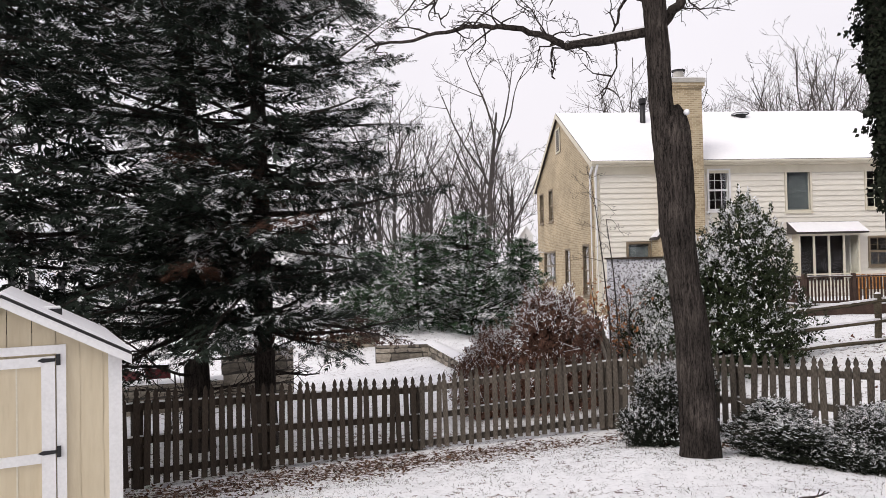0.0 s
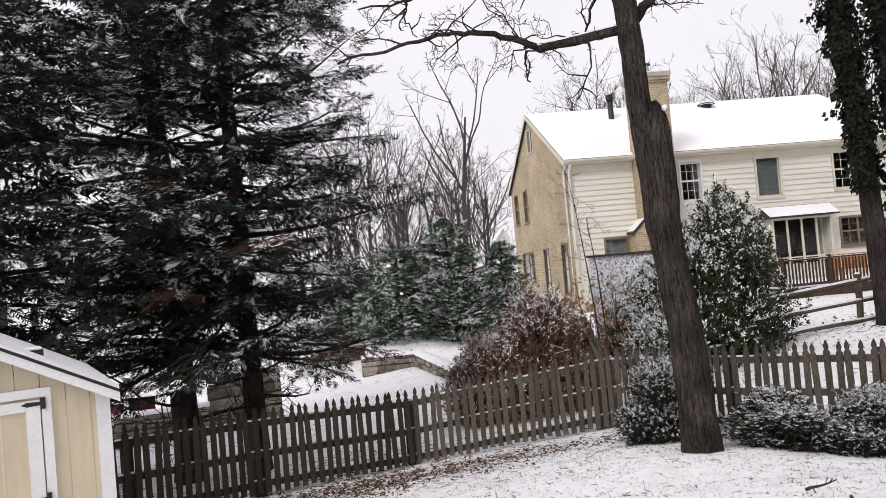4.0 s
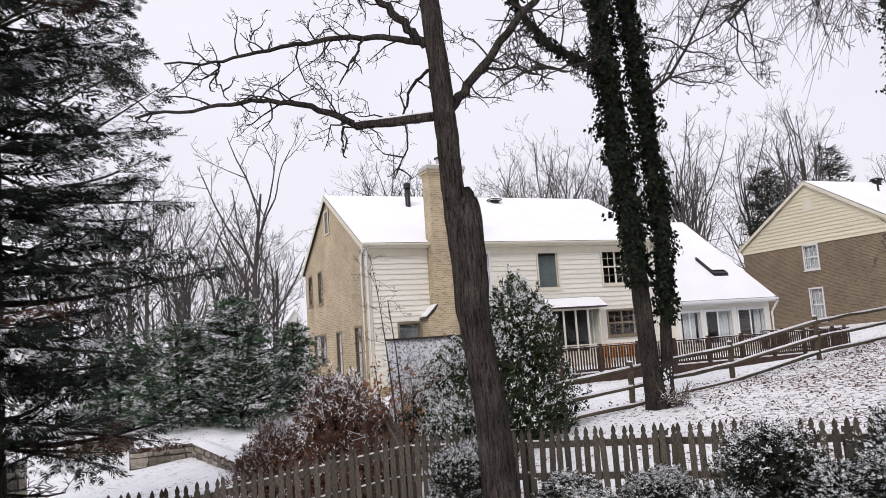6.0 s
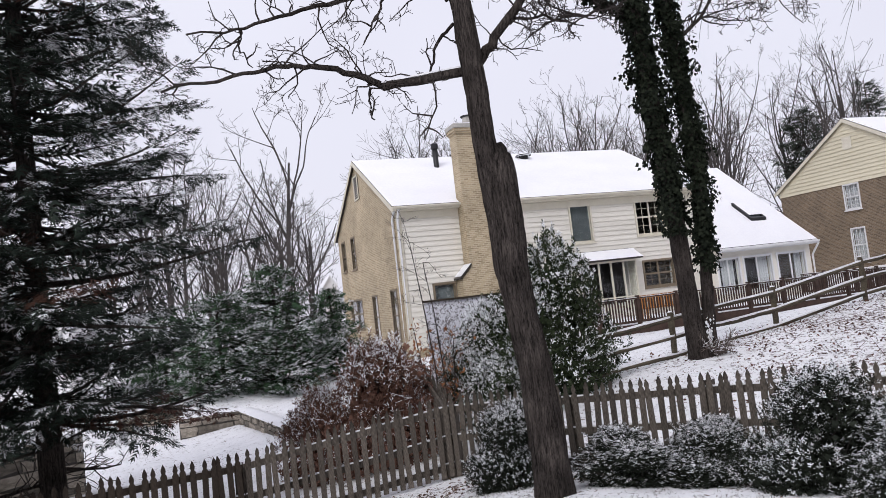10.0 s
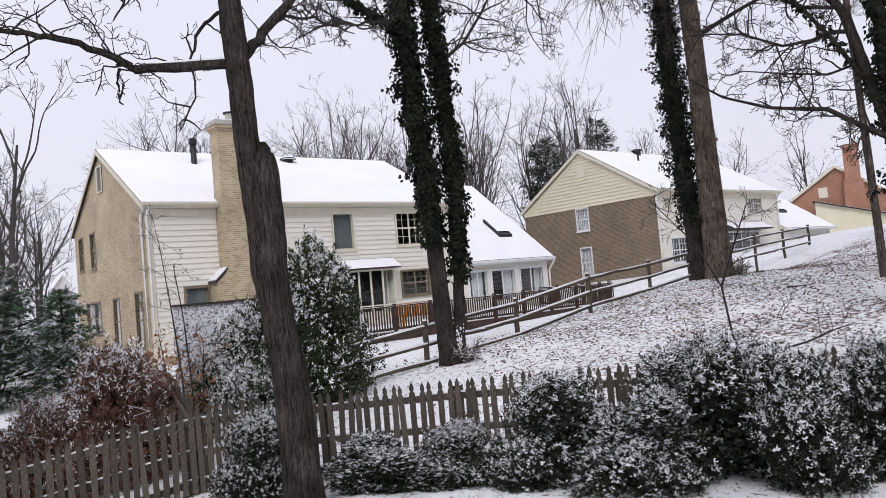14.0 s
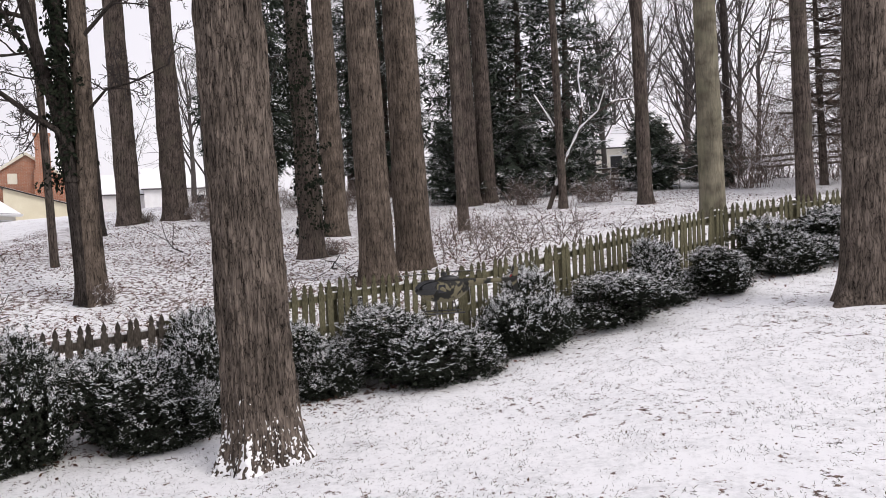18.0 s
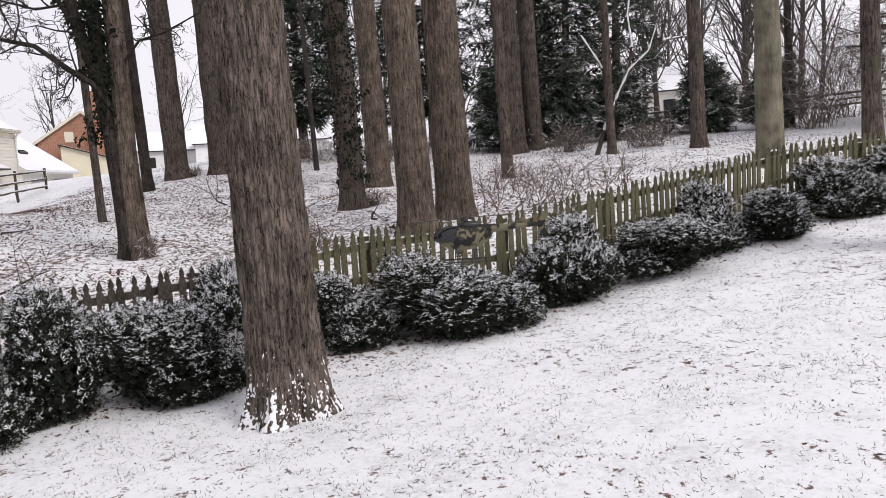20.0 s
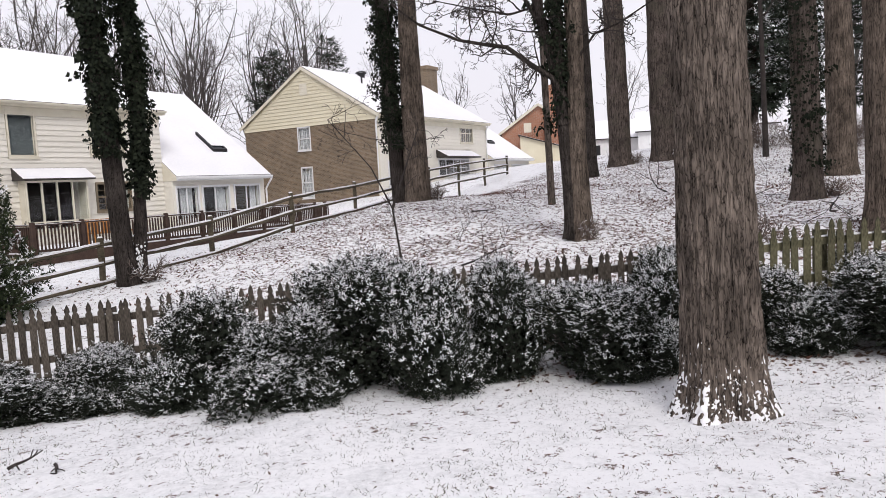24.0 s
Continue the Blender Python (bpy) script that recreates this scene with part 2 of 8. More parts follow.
def bark(name, dark, light, ridge=9.0, moss=None, long=0.2):
    """Upright plates parted by crooked furrows, with a mottled face."""
    m = bpy.data.materials.new(name)
    m.use_nodes = True
    n, l = m.node_tree.nodes, m.node_tree.links
    p, tc, mp = n["Principled BSDF"], n.new("ShaderNodeTexCoord"), n.new("ShaderNodeMapping")
    mp.inputs["Scale"].default_value = (1, 1, long)
    l.new(tc.outputs["Object"], mp.inputs["Vector"])
    v, no, grit = n.new("ShaderNodeTexVoronoi"), n.new("ShaderNodeTexNoise"), n.new("ShaderNodeTexNoise")
    v.feature = "DISTANCE_TO_EDGE"
    v.inputs["Scale"].default_value = ridge * 3.6
    no.inputs["Scale"].default_value, no.inputs["Detail"].default_value = ridge * 1.3, 4
    grit.inputs["Scale"].default_value, grit.inputs["Detail"].default_value = ridge * 5.0, 9
    warp = n.new("ShaderNodeMix")
    warp.data_type = "VECTOR"
    warp.inputs["Factor"].default_value = 0.2
    l.new(mp.outputs["Vector"], no.inputs["Vector"])
    l.new(mp.outputs["Vector"], grit.inputs["Vector"])
    l.new(mp.outputs["Vector"], warp.inputs[4])
    l.new(no.outputs["Color"], warp.inputs[5])
    l.new(warp.outputs[1], v.inputs["Vector"])
    run, streak = n.new("ShaderNodeMapping"), n.new("ShaderNodeTexNoise")
    run.inputs["Scale"].default_value = (1, 1, long * 0.5)
    l.new(tc.outputs["Object"], run.inputs["Vector"])
    l.new(run.outputs["Vector"], streak.inputs["Vector"])
    streak.inputs["Scale"].default_value, streak.inputs["Detail"].default_value, streak.inputs["Roughness"].default_value = ridge * 3.4, 8, 0.62
    plate = n.new("ShaderNodeMapRange")
    plate.inputs["From Min"].default_value, plate.inputs["From Max"].default_value = 0.0, 0.11
    plate.inputs["To Min"].default_value, plate.inputs["To Max"].default_value = 0.0, 0.2
    l.new(v.outputs["Distance"], plate.inputs["Value"])
    add = n.new("ShaderNodeMath")
    add.operation = "MULTIPLY_ADD"
    add.inputs[1].default_value = 0.45
    worked = n.new("ShaderNodeMath")
    worked.operation = "MULTIPLY_ADD"
    worked.inputs[1].default_value = 0.85
    l.new(streak.outputs["Fac"], worked.inputs[0])
    l.new(plate.outputs["Result"], worked.inputs[2])
    l.new(grit.outputs["Fac"], add.inputs[0])
    l.new(worked.outputs[0], add.inputs[2])
    r = n.new("ShaderNodeValToRGB")
    r.color_ramp.elements[0].position, r.color_ramp.elements[1].position = 0.56, 1.0
    r.color_ramp.elements[0].color, r.color_ramp.elements[1].color = (*dark, 1), (*light, 1)
    l.new(add.outputs[0], r.inputs["Fac"])
    worn, wr_, hs = n.new("ShaderNodeTexNoise"), n.new("ShaderNodeMapRange"), n.new("ShaderNodeHueSaturation")
    worn.inputs["Scale"].default_value, worn.inputs["Detail"].default_value = 3.0, 6
    l.new(tc.outputs["Object"], worn.inputs["Vector"])
    l.new(worn.outputs["Fac"], wr_.inputs["Value"])
    wr_.inputs["From Min"].default_value, wr_.inputs["From Max"].default_value = 0.3, 0.7
    wr_.inputs["To Min"].default_value, wr_.inputs["To Max"].default_value = 0.6, 1.4
    l.new(r.outputs["Color"], hs.inputs["Color"])
    l.new(wr_.outputs["Result"], hs.inputs["Value"])
    colour = hs.outputs["Color"]
    if moss:
        patch, pr, mx = n.new("ShaderNodeTexNoise"), n.new("ShaderNodeValToRGB"), n.new("ShaderNodeMix")
        patch.inputs["Scale"].default_value = 1.5
        l.new(tc.outputs["Object"], patch.inputs["Vector"])
        pr.color_ramp.elements[0].position, pr.color_ramp.elements[1].position = 0.5, 0.7
        pr.color_ramp.elements[1].color = (0.6, 0.6, 0.6, 1)
        l.new(patch.outputs["Fac"], pr.inputs["Fac"])
        mx.data_type = "RGBA"
        l.new(pr.outputs["Color"], mx.inputs["Factor"])
        l.new(colour, mx.inputs[6])
        mx.inputs[7].default_value = (*moss, 1)
        colour = mx.outputs[2]
    l.new(colour, p.inputs["Base Color"])
    p.inputs["Roughness"].default_value = 0.95
    p.inputs["Specular IOR Level"].default_value = 0.08
    b = n.new("ShaderNodeBump")
    b.inputs["Strength"].default_value, b.inputs["Distance"].default_value = 1.0, 0.03
    l.new(add.outputs[0], b.inputs["Height"])
    l.new(b.outputs["Normal"], p.inputs["Normal"])
    return m


def ground_material():
    """Thin snow through which grass, leaves and soil show, by the sheet's own litter value."""
    m = bpy.data.materials.new("snowy_ground")
    m.use_nodes = True
    n, l = m.node_tree.nodes, m.node_tree.links
    p, geo, at = n["Principled BSDF"], n.new("ShaderNodeNewGeometry"), n.new("ShaderNodeAttribute")
    at.attribute_name = "litter"

    def noise_at(scale, detail=6.0, rough=0.6):
        t = n.new("ShaderNodeTexNoise")
        t.inputs["Scale"].default_value, t.inputs["Detail"].default_value, t.inputs["Roughness"].default_value = scale, detail, rough
        l.new(geo.outputs["Position"], t.inputs["Vector"])
        return t.outputs["Fac"]

    def math_(op, a, b, c=None):
        t = n.new("ShaderNodeMath")
        t.operation = op
        for k, s in enumerate((a, b, c)):
            if s is None:
                continue
            if isinstance(s, (int, float)):
                t.inputs[k].default_value = s
            else:
                l.new(s, t.inputs[k])
        return t.outputs[0]

    def ramp_(src, stops):
        t = n.new("ShaderNodeValToRGB")
        e = t.color_ramp.elements
        while len(e) < len(stops):
            e.new(0.5)
        for k, (pos, col) in enumerate(stops):
            e[k].position, e[k].color = pos, (*col, 1)
        l.new(src, t.inputs["Fac"])
        return t.outputs["Color"]

    coarse, mid, fine, speck = noise_at(0.5, 4), noise_at(9.0, 5), noise_at(30.0, 6, 0.7), noise_at(75.0, 3)
    cover = math_("ADD", math_("MULTIPLY", mid, 0.55), math_("MULTIPLY", fine, 0.45))
    cover = math_("MULTIPLY_ADD", coarse, 0.18, cover)
    level = math_("MULTIPLY_ADD", at.outputs["Fac"], 0.1, 0.514)
    bare = math_("SMOOTH_MIN", math_("MAXIMUM", math_("MULTIPLY", math_("SUBTRACT", level, cover), 42.0), 0.0), 1.0, 0.2)
    soil = ramp_(noise_at(22.0, 7), [(0.3, (0.025, 0.016, 0.013)), (0.48, (0.085, 0.048, 0.035)), (0.6, (0.2, 0.125, 0.095)), (0.75, (0.07, 0.05, 0.035))])
    snow = ramp_(math_("MULTIPLY_ADD", speck, 0.5, math_("MULTIPLY", coarse, 0.5)), [(0.3, (0.85, 0.855, 0.875)), (0.7, (0.93, 0.932, 0.94))])
    # thin places where the grass shows through
    thin = ramp_(math_("ADD", math_("MULTIPLY", noise_at(2.2, 3), 0.35), math_("MULTIPLY", noise_at(17.0, 7, 0.75), 0.65)), [(0.48, (0, 0, 0)), (0.64, (0.6, 0.6, 0.6))])
    tm = n.new("ShaderNodeMix")
    tm.data_type = "RGBA"
    l.new(thin, tm.inputs["Factor"])
    l.new(snow, tm.inputs[6])
    tm.inputs[7].default_value = (0.55, 0.56, 0.57, 1)
    snow = tm.outputs[2]
    mx = n.new("ShaderNodeMix")
    mx.data_type = "RGBA"
    l.new(bare, mx.inputs["Factor"])
    l.new(snow, mx.inputs[6])
    l.new(soil, mx.inputs[7])
    l.new(mx.outputs[2], p.inputs["Base Color"])
    p.inputs["Roughness"].default_value = 0.75
    b = n.new("ShaderNodeBump")
    b.inputs["Strength"].default_value, b.inputs["Distance"].default_value = 0.5, 0.03
    l.new(math_("ADD", cover, math_("MULTIPLY", speck, 0.2)), b.inputs["Height"])
    l.new(b.outputs["Normal"], p.inputs["Normal"])
    return m


def plain(name, colour, rough=0.5, metal=0.0, clear=0.0):
    m = bpy.data.materials.new(name)
    m.use_nodes = True
    p = m.node_tree.nodes["Principled BSDF"]
    p.inputs["Base Color"].default_value = (*colour, 1)
    p.inputs["Roughness"].default_value, p.inputs["Metallic"].default_value = rough, metal
    p.inputs["Transmission Weight"].default_value = clear
    return m


SNOW = material("snow", (0.8, 0.8, 0.82), (0.9, 0.9, 0.91), 1.5, 0.65, 0.25)
ROOFSNOW = material("roof_snow", (0.84, 0.84, 0.87), (0.91, 0.91, 0.92), 0.6, 0.7, 0.15)
GROUND = ground_material()
SIDING = material("cream_siding", (0.703, 0.674, 0.598), (0.779, 0.75, 0.674), 0.8, 0.55, 0.05, (0.3, 1, 1), vary=0.03)
SIDING2 = material("yellow_siding", (0.62, 0.57, 0.42), (0.72, 0.67, 0.52), 0.8, 0.55, 0.05, (1, 0.3, 1), vary=0.04)
TRIM = material("cream_trim", (0.6, 0.56, 0.45), (0.72, 0.68, 0.57), 2.0, 0.5, 0.05)
TANFRAME = material("tan_window_frame", (0.17, 0.135, 0.09), (0.26, 0.21, 0.15), 3.0, 0.6, 0.1)
CONCRETE = material("pale_concrete", (0.34, 0.33, 0.3), (0.52, 0.5, 0.46), 4.0, 0.9, 0.3)
WHITE = material("white_paint", (0.7, 0.7, 0.7), (0.82, 0.82, 0.82), 2.0, 0.45, 0.06)
TANBRICK = brickwork("tan_brick", (0.45, 0.36, 0.23), (0.25, 0.188, 0.108), (0.5, 0.43, 0.31), 2)
BROWNBRICK = brickwork("brown_brick", (0.21, 0.15, 0.095), (0.11, 0.078, 0.05), (0.27, 0.225, 0.17), 2)
REDBRICK = brickwork("red_brick", (0.36, 0.13, 0.06), (0.27, 0.09, 0.045), (0.4, 0.32, 0.26), 2)
FENCEWOOD = material("weathered_fence", (0.05, 0.042, 0.034), (0.15, 0.128, 0.105), 2.5, 0.9, 0.5, (2.2, 2.2, 0.5), vary=0.3, spread=(0.4, 0.6))
MOSSWOOD = material("mossy_fence", (0.052, 0.05, 0.03), (0.2, 0.185, 0.112), 2.5, 0.9, 0.5, (2.2, 2.2, 0.5), vary=0.22)
# damp fence wood, coloured darker still to carry the shade under the cedars
DARKWOOD = material("damp_shaded_fence", (0.026, 0.02, 0.0155), (0.078, 0.06, 0.045), 2.5, 0.9, 0.5, (2.2, 2.2, 0.5), vary=0.2)
RAILWOOD = material("split_rail_wood", (0.036, 0.03, 0.021), (0.125, 0.105, 0.072), 2.0, 0.9, 0.6, (0.6, 0.6, 2.0), vary=0.15)
DECKWOOD = material("stained_deck", (0.032, 0.02, 0.0155), (0.088, 0.055, 0.042), 3.0, 0.75, 0.3, vary=0.12)
BARK = bark("furrowed_bark", (0.013, 0.0105, 0.009), (0.205, 0.168, 0.14), 8.5)
BARKBROWN = bark("brown_bark", (0.024, 0.019, 0.0155), (0.19, 0.152, 0.122), 7.0)
BARKDARK = bark("dark_bark", (0.0085, 0.0072, 0.0066), (0.083, 0.07, 0.062), 11.0)
BARKFAR = bark("distant_bark", (0.016, 0.0125, 0.0108), (0.16, 0.13, 0.112), 6.0, moss=(0.07, 0.064, 0.048))
BEECH = bark("smooth_bark", (0.13, 0.118, 0.088), (0.2, 0.182, 0.135), 3.0, moss=(0.17, 0.17, 0.11))
TWIG = material("dark_twigs", (0.021, 0.0175, 0.0161), (0.063, 0.0525, 0.0476), 4.0, 0.9, 0.3)
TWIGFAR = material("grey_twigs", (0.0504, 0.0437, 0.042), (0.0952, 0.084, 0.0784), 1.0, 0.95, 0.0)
TWIGRED = foliage("red_twigs", (0.06, 0.03, 0.024), (0.2, 0.1, 0.075), 0.8)
CEDAR = foliage("cedar_green", (0.01, 0.0145, 0.0112), (0.038, 0.051, 0.039))
CEDARBROWN = foliage("cedar_brown", (0.03, 0.016, 0.012), (0.1, 0.05, 0.035))
FIR = foliage("fir_green", (0.019, 0.04, 0.022), (0.075, 0.128, 0.068))
PINE = foliage("pine_green", (0.024, 0.034, 0.026), (0.095, 0.115, 0.088))
HEDGE = foliage("hedge_green", (0.009, 0.011, 0.008), (0.036, 0.043, 0.031), 0.7)
HOLLY = foliage("holly_green", (0.01, 0.016, 0.009), (0.058, 0.074, 0.036), 0.45)
IVY = foliage("ivy_green", (0.006, 0.009, 0.006), (0.024, 0.03, 0.018), 0.7)
DEADLEAF = foliage("dead_leaves", (0.03, 0.018, 0.013), (0.17, 0.1, 0.065), 0.85)
SLOPELEAF = foliage("slope_leaves", (0.028, 0.014, 0.011), (0.17, 0.085, 0.064), 0.85)
RUSTLEAF = foliage("rust_leaves", (0.2, 0.08, 0.035), (0.4, 0.2, 0.1), 0.8)
GRASS = foliage("winter_grass", (0.03, 0.034, 0.022), (0.11, 0.1, 0.062), 0.8)
GLASS = plain("window_glass", (0.9, 0.93, 0.95), 0.02, 0.0, 1.0)
GLASS.node_tree.nodes["Principled BSDF"].inputs["IOR"].default_value = 1.45
CURTAIN = material("curtain", (0.5, 0.5, 0.5), (0.7, 0.7, 0.7), 4.0, 0.9, 0.2, (6, 1, 0.1))
SHADE = material("grey_shade", (0.11, 0.125, 0.125), (0.14, 0.155, 0.155), 2.0, 0.7, 0.1)
# room surfaces coloured dark in place of daylight fading indoors
ROOM = plain("shade_dark_room", (0.05, 0.046, 0.042), 0.9)
METALDARK = plain("dark_metal", (0.03, 0.03, 0.032), 0.45, 0.6)
COPPER = material("dark_flashing", (0.03, 0.026, 0.024), (0.07, 0.06, 0.055), 3.0, 0.6, 0.1)
STONE = material("field_stone", (0.13, 0.112, 0.09), (0.42, 0.375, 0.31), 3.0, 0.9, 0.6, vary=0.55)
MORTAR = material("mortar", (0.07, 0.065, 0.058), (0.14, 0.13, 0.115), 6.0, 0.95, 0.4)
SHEDWALL = material("tan_shed_siding", (0.55, 0.47, 0.33), (0.64, 0.56, 0.41), 1.2, 0.75, 0.25, (1, 1, 0.15))
SHEDTRIM = material("white_shed_trim", (0.72, 0.72, 0.72), (0.84, 0.84, 0.84), 2.0, 0.6, 0.1)

# ---------------------------------------------------------------- ground

SPOTS = np.array([
    (0, 0, 0), (-3, 4, -0.2), (3, 7, -0.38), (6.5, 1, -0.46), (4.5, 4, -0.36), (2, -4, 0.15), (8.5, -6, 0.3), (-3, 8.5, -1.05),
    (0.3, 10.3, -1.2), (3.1, 10.1, -0.9), (5.5, 7.7, -0.8), (8.6, 2.3, -0.5), (10.3, -1.5, -0.25), (12.6, -6.5, 0.48),
    (9, 12.4, 0), (15, 13.4, 0.45), (18.5, 12, 1.2), (14.4, 5.1, 0.25), (19, 7.5, 0.85), (31, 9, 2.0), (14, -0.2, 0.55),
    (24.4, 0.8, 1.2), (32, -5.3, 2.3), (17.5, -8.7, 1.3), (31, -16.6, 2.6), (36, 17.5, 1.85), (34.6, 24, 1.1), (7.6, 27, -0.5),
    (14, 20, -0.2), (21, 20.3, -0.27), (26.5, 20, -0.1), (-1, 22, -1.45), (-4.5, 15, -1.45), (-10, 18, -1.7)])
FARGROUND = np.array([(120, 0, 5), (120, 90, 3), (20, 140, -2), (-90, 90, -4), (-90, -60, 0), (40, -120, 6), (35, -22, 3.4), (44, 8, 3.3), (60, 25, 3.0)], float)
KNOTS = np.concatenate([SPOTS, FARGROUND])
_d = np.linalg.norm(KNOTS[:, None, :2] - KNOTS[None, :, :2], axis=-1)
WEIGHT = np.linalg.solve(np.block([[-_d - 0.15 * np.eye(len(KNOTS)), np.ones((len(KNOTS), 1))], [np.ones((1, len(KNOTS))), np.zeros((1, 1))]]), np.r_[KNOTS[:, 2], 0])


def gz(x, y):
    """The ground's height."""
    x, y = np.broadcast_arrays(np.asarray(x, float), np.asarray(y, float))
    far = np.hypot(x, y)
    k = np.minimum(1, 150 / np.maximum(far, 1))
    xy = np.stack([x * k, y * k], -1)
    d = np.sqrt(((xy[..., None, :] - KNOTS[:, :2]) ** 2).sum(-1) + 0.6)
    z = -d @ WEIGHT[:-1] + WEIGHT[-1]
    return z


def gzf(x, y):
    return float(gz(x, y))


# corners of the picket fence on the plan, with the height of its top
LINE = np.array([(-4.2, 7.6, 0.2), (-3.05, 8.53, 0.17), (-1.75, 9.55, 0.04), (0.28, 10.35, -0.05), (3.1, 10.05, 0.3), (5.55, 7.62, 0.4), (8.64, 2.28, 0.7), (9.4, 0.4, 0.93),
                 (10.32, -1.45, 0.98), (12.62, -6.46, 1.68), (12.9, -9.5, 1.95), (12.5, -13.0, 2.3)])


def side(x, y):
    """Signed way past the fence line: positive behind it."""
    best, sign = np.full(np.shape(x), 1e9), np.zeros(np.shape(x))
    for a, b in zip(LINE[:-1, :2], LINE[1:, :2]):
        d = b - a
        t = np.clip(((x - a[0]) * d[0] + (y - a[1]) * d[1]) / (d @ d), 0, 1)
        q = np.hypot(x - a[0] - t * d[0], y - a[1] - t * d[1])
        s = np.sign(d[0] * (y - a[1]) - d[1] * (x - a[0]))
        near = q < best
        best, sign = np.where(near, q, best), np.where(near, s, sign)
    return best * sign


def axis_steps(lo, hi, step, far):
    mid = np.arange(lo, hi + step / 2, step)
    out = [step]
    while sum(out) < far:
        out.append(out[-1] * 1.17)
    grow = np.cumsum(out)
    return np.concatenate([(lo - grow)[::-1], mid, hi + grow])


def litter_at(x, y):
    x, y = np.clip(x, -200, 200), np.clip(y, -200, 200)
    past = np.clip(side(x, y), -30, 30)
    y = np.clip(y, -60, 60)
    x = np.clip(x, -60, 60)
    hill = 1 / (1 + np.exp(-(past - 0.3) * 6)) * 1 / (1 + np.exp(-(x - 8 - (y - 6) * 0.15) * 1.2))
    hill = hill * 1 / (1 + np.exp(-(13.2 + 0.05 * x - y) * 4))
    leaf = np.exp(-((past + 1.2) / 1.1) ** 2) * 1 / (1 + np.exp((x - 1.6) * 1.6)) + 0.8 * np.exp(-((past + 0.75) / 0.55) ** 2)
    back = 1 / (1 + np.exp(-(past - 0.2) * 6)) * np.exp(-((past - 1.0) / 1.6) ** 2) * (x < 9)
    hill = hill * (1 - 0.3 * np.clip((x - 18) / 14, 0, 1)) * (1 - 0.45 * np.clip((-y - 1) / 8, 0, 1))
    return np.clip(0.56 * hill + 0.62 * leaf + 0.3 * back, 0, 0.85)


def make_ground():
    xs, ys = axis_steps(-9, 36, 0.28, 900), axis_steps(-16, 30, 0.28, 900)
    gx, gy = np.meshgrid(xs, ys, indexing="ij")
    z = np.concatenate([gz(gx[i], gy[i])[None] for i in range(len(xs))])
    near = (np.abs(gx) < 40) & (np.abs(gy) < 40)
    rough = np.array([noise.noise((a * 1.1, b * 1.1, 0)) * 0.03 + noise.noise((a * 4, b * 4, 3)) * 0.012 for a, b in zip(gx[near], gy[near])])
    z[near] += rough
    n, k = gx.shape
    v = np.stack([gx, gy, z], -1).reshape(-1, 3)
    i, j = np.meshgrid(np.arange(n - 1), np.arange(k - 1), indexing="ij")
    f = np.stack([i * k + j, (i + 1) * k + j, (i + 1) * k + j + 1, i * k + j + 1], -1).reshape(-1, 4)
    ob = put("ground", Build().add(v, f), GROUND, smooth=True)
    lit = ob.data.attributes.new("litter", "FLOAT", "POINT")
    lit.data.foreach_set("value", litter_at(v[:, 0], v[:, 1]).astype(np.float32))
    return tagged(ob, "thin snow over winter lawn and leafy slope", "ground", kind="structure")


make_ground()

# ---------------------------------------------------------------- houses


class Face:
    """A wall's plane: u runs along it, w stands out from it towards the yard, z is up."""

    def __init__(self, axis, at):
        self.axis, self.at = axis, at

    def p(self, u, w, z):
        return (u, self.at - w, z) if self.axis == 0 else (self.at - w, u, z)

    def box(self, b, u0, u1, w0, w1, z0, z1):
        a, c = self.p(u0, w1, z0), self.p(u1, w0, z1)
        return b.box([min(i, j) for i, j in zip(a, c)], [max(i, j) for i, j in zip(a, c)])


def wall_build(face, u0, u1, z0, z1, holes, thick=0.24):
    """A wall with real openings."""
    b = Build()
    holes = [h for h in holes if h[2] < z1]
    us = sorted({u0, u1, *[h[0] for h in holes], *[h[1] for h in holes]})
    zs = sorted({z0, z1, *[h[2] for h in holes], *[h[3] for h in holes]})
    for a, c in zip(us[:-1], us[1:]):
        for d, e in zip(zs[:-1], zs[1:]):
            if not any(h[0] <= a + 1e-6 and c <= h[1] + 1e-6 and h[2] <= d + 1e-6 and e <= h[3] + 1e-6 for h in holes):
                face.box(b, a, c, -thick, 0, d, e)
    return b.mesh("wall", True)


def siding(parent, face, u0, u1, z0, z1, holes, mat, step=0.21, edge=None):
    """Lapped boards, course by course, cut round the openings; edge(z) gives a course's ends under a gable."""
    z = z0
    while z < z1 - 0.02:
        top = min(z + step, z1)
        a, c = edge(z + step / 2) if edge else (u0, u1)
        cuts = sorted((h[0] - 0.09, h[1] + 0.09) for h in holes if h[2] - 0.09 < z + step / 2 < h[3] + 0.09)
        at = a
        for s, e in cuts + [(c, c)]:
            if s - at > 0.08:
                prof = [(0.002, z), (0.046, z), (0.006, top), (0.002, top)]
                b = Build()
                v = [face.p(at, w, h) for w, h in prof] + [face.p(s, w, h) for w, h in prof]
                b.add(v, [[0, 1, 2, 3], [7, 6, 5, 4], [0, 4, 5, 1], [1, 5, 6, 2], [2, 6, 7, 3], [3, 7, 4, 0]])
                put("siding_board", b, mat, parent)
            at = max(at, e)
        z += step


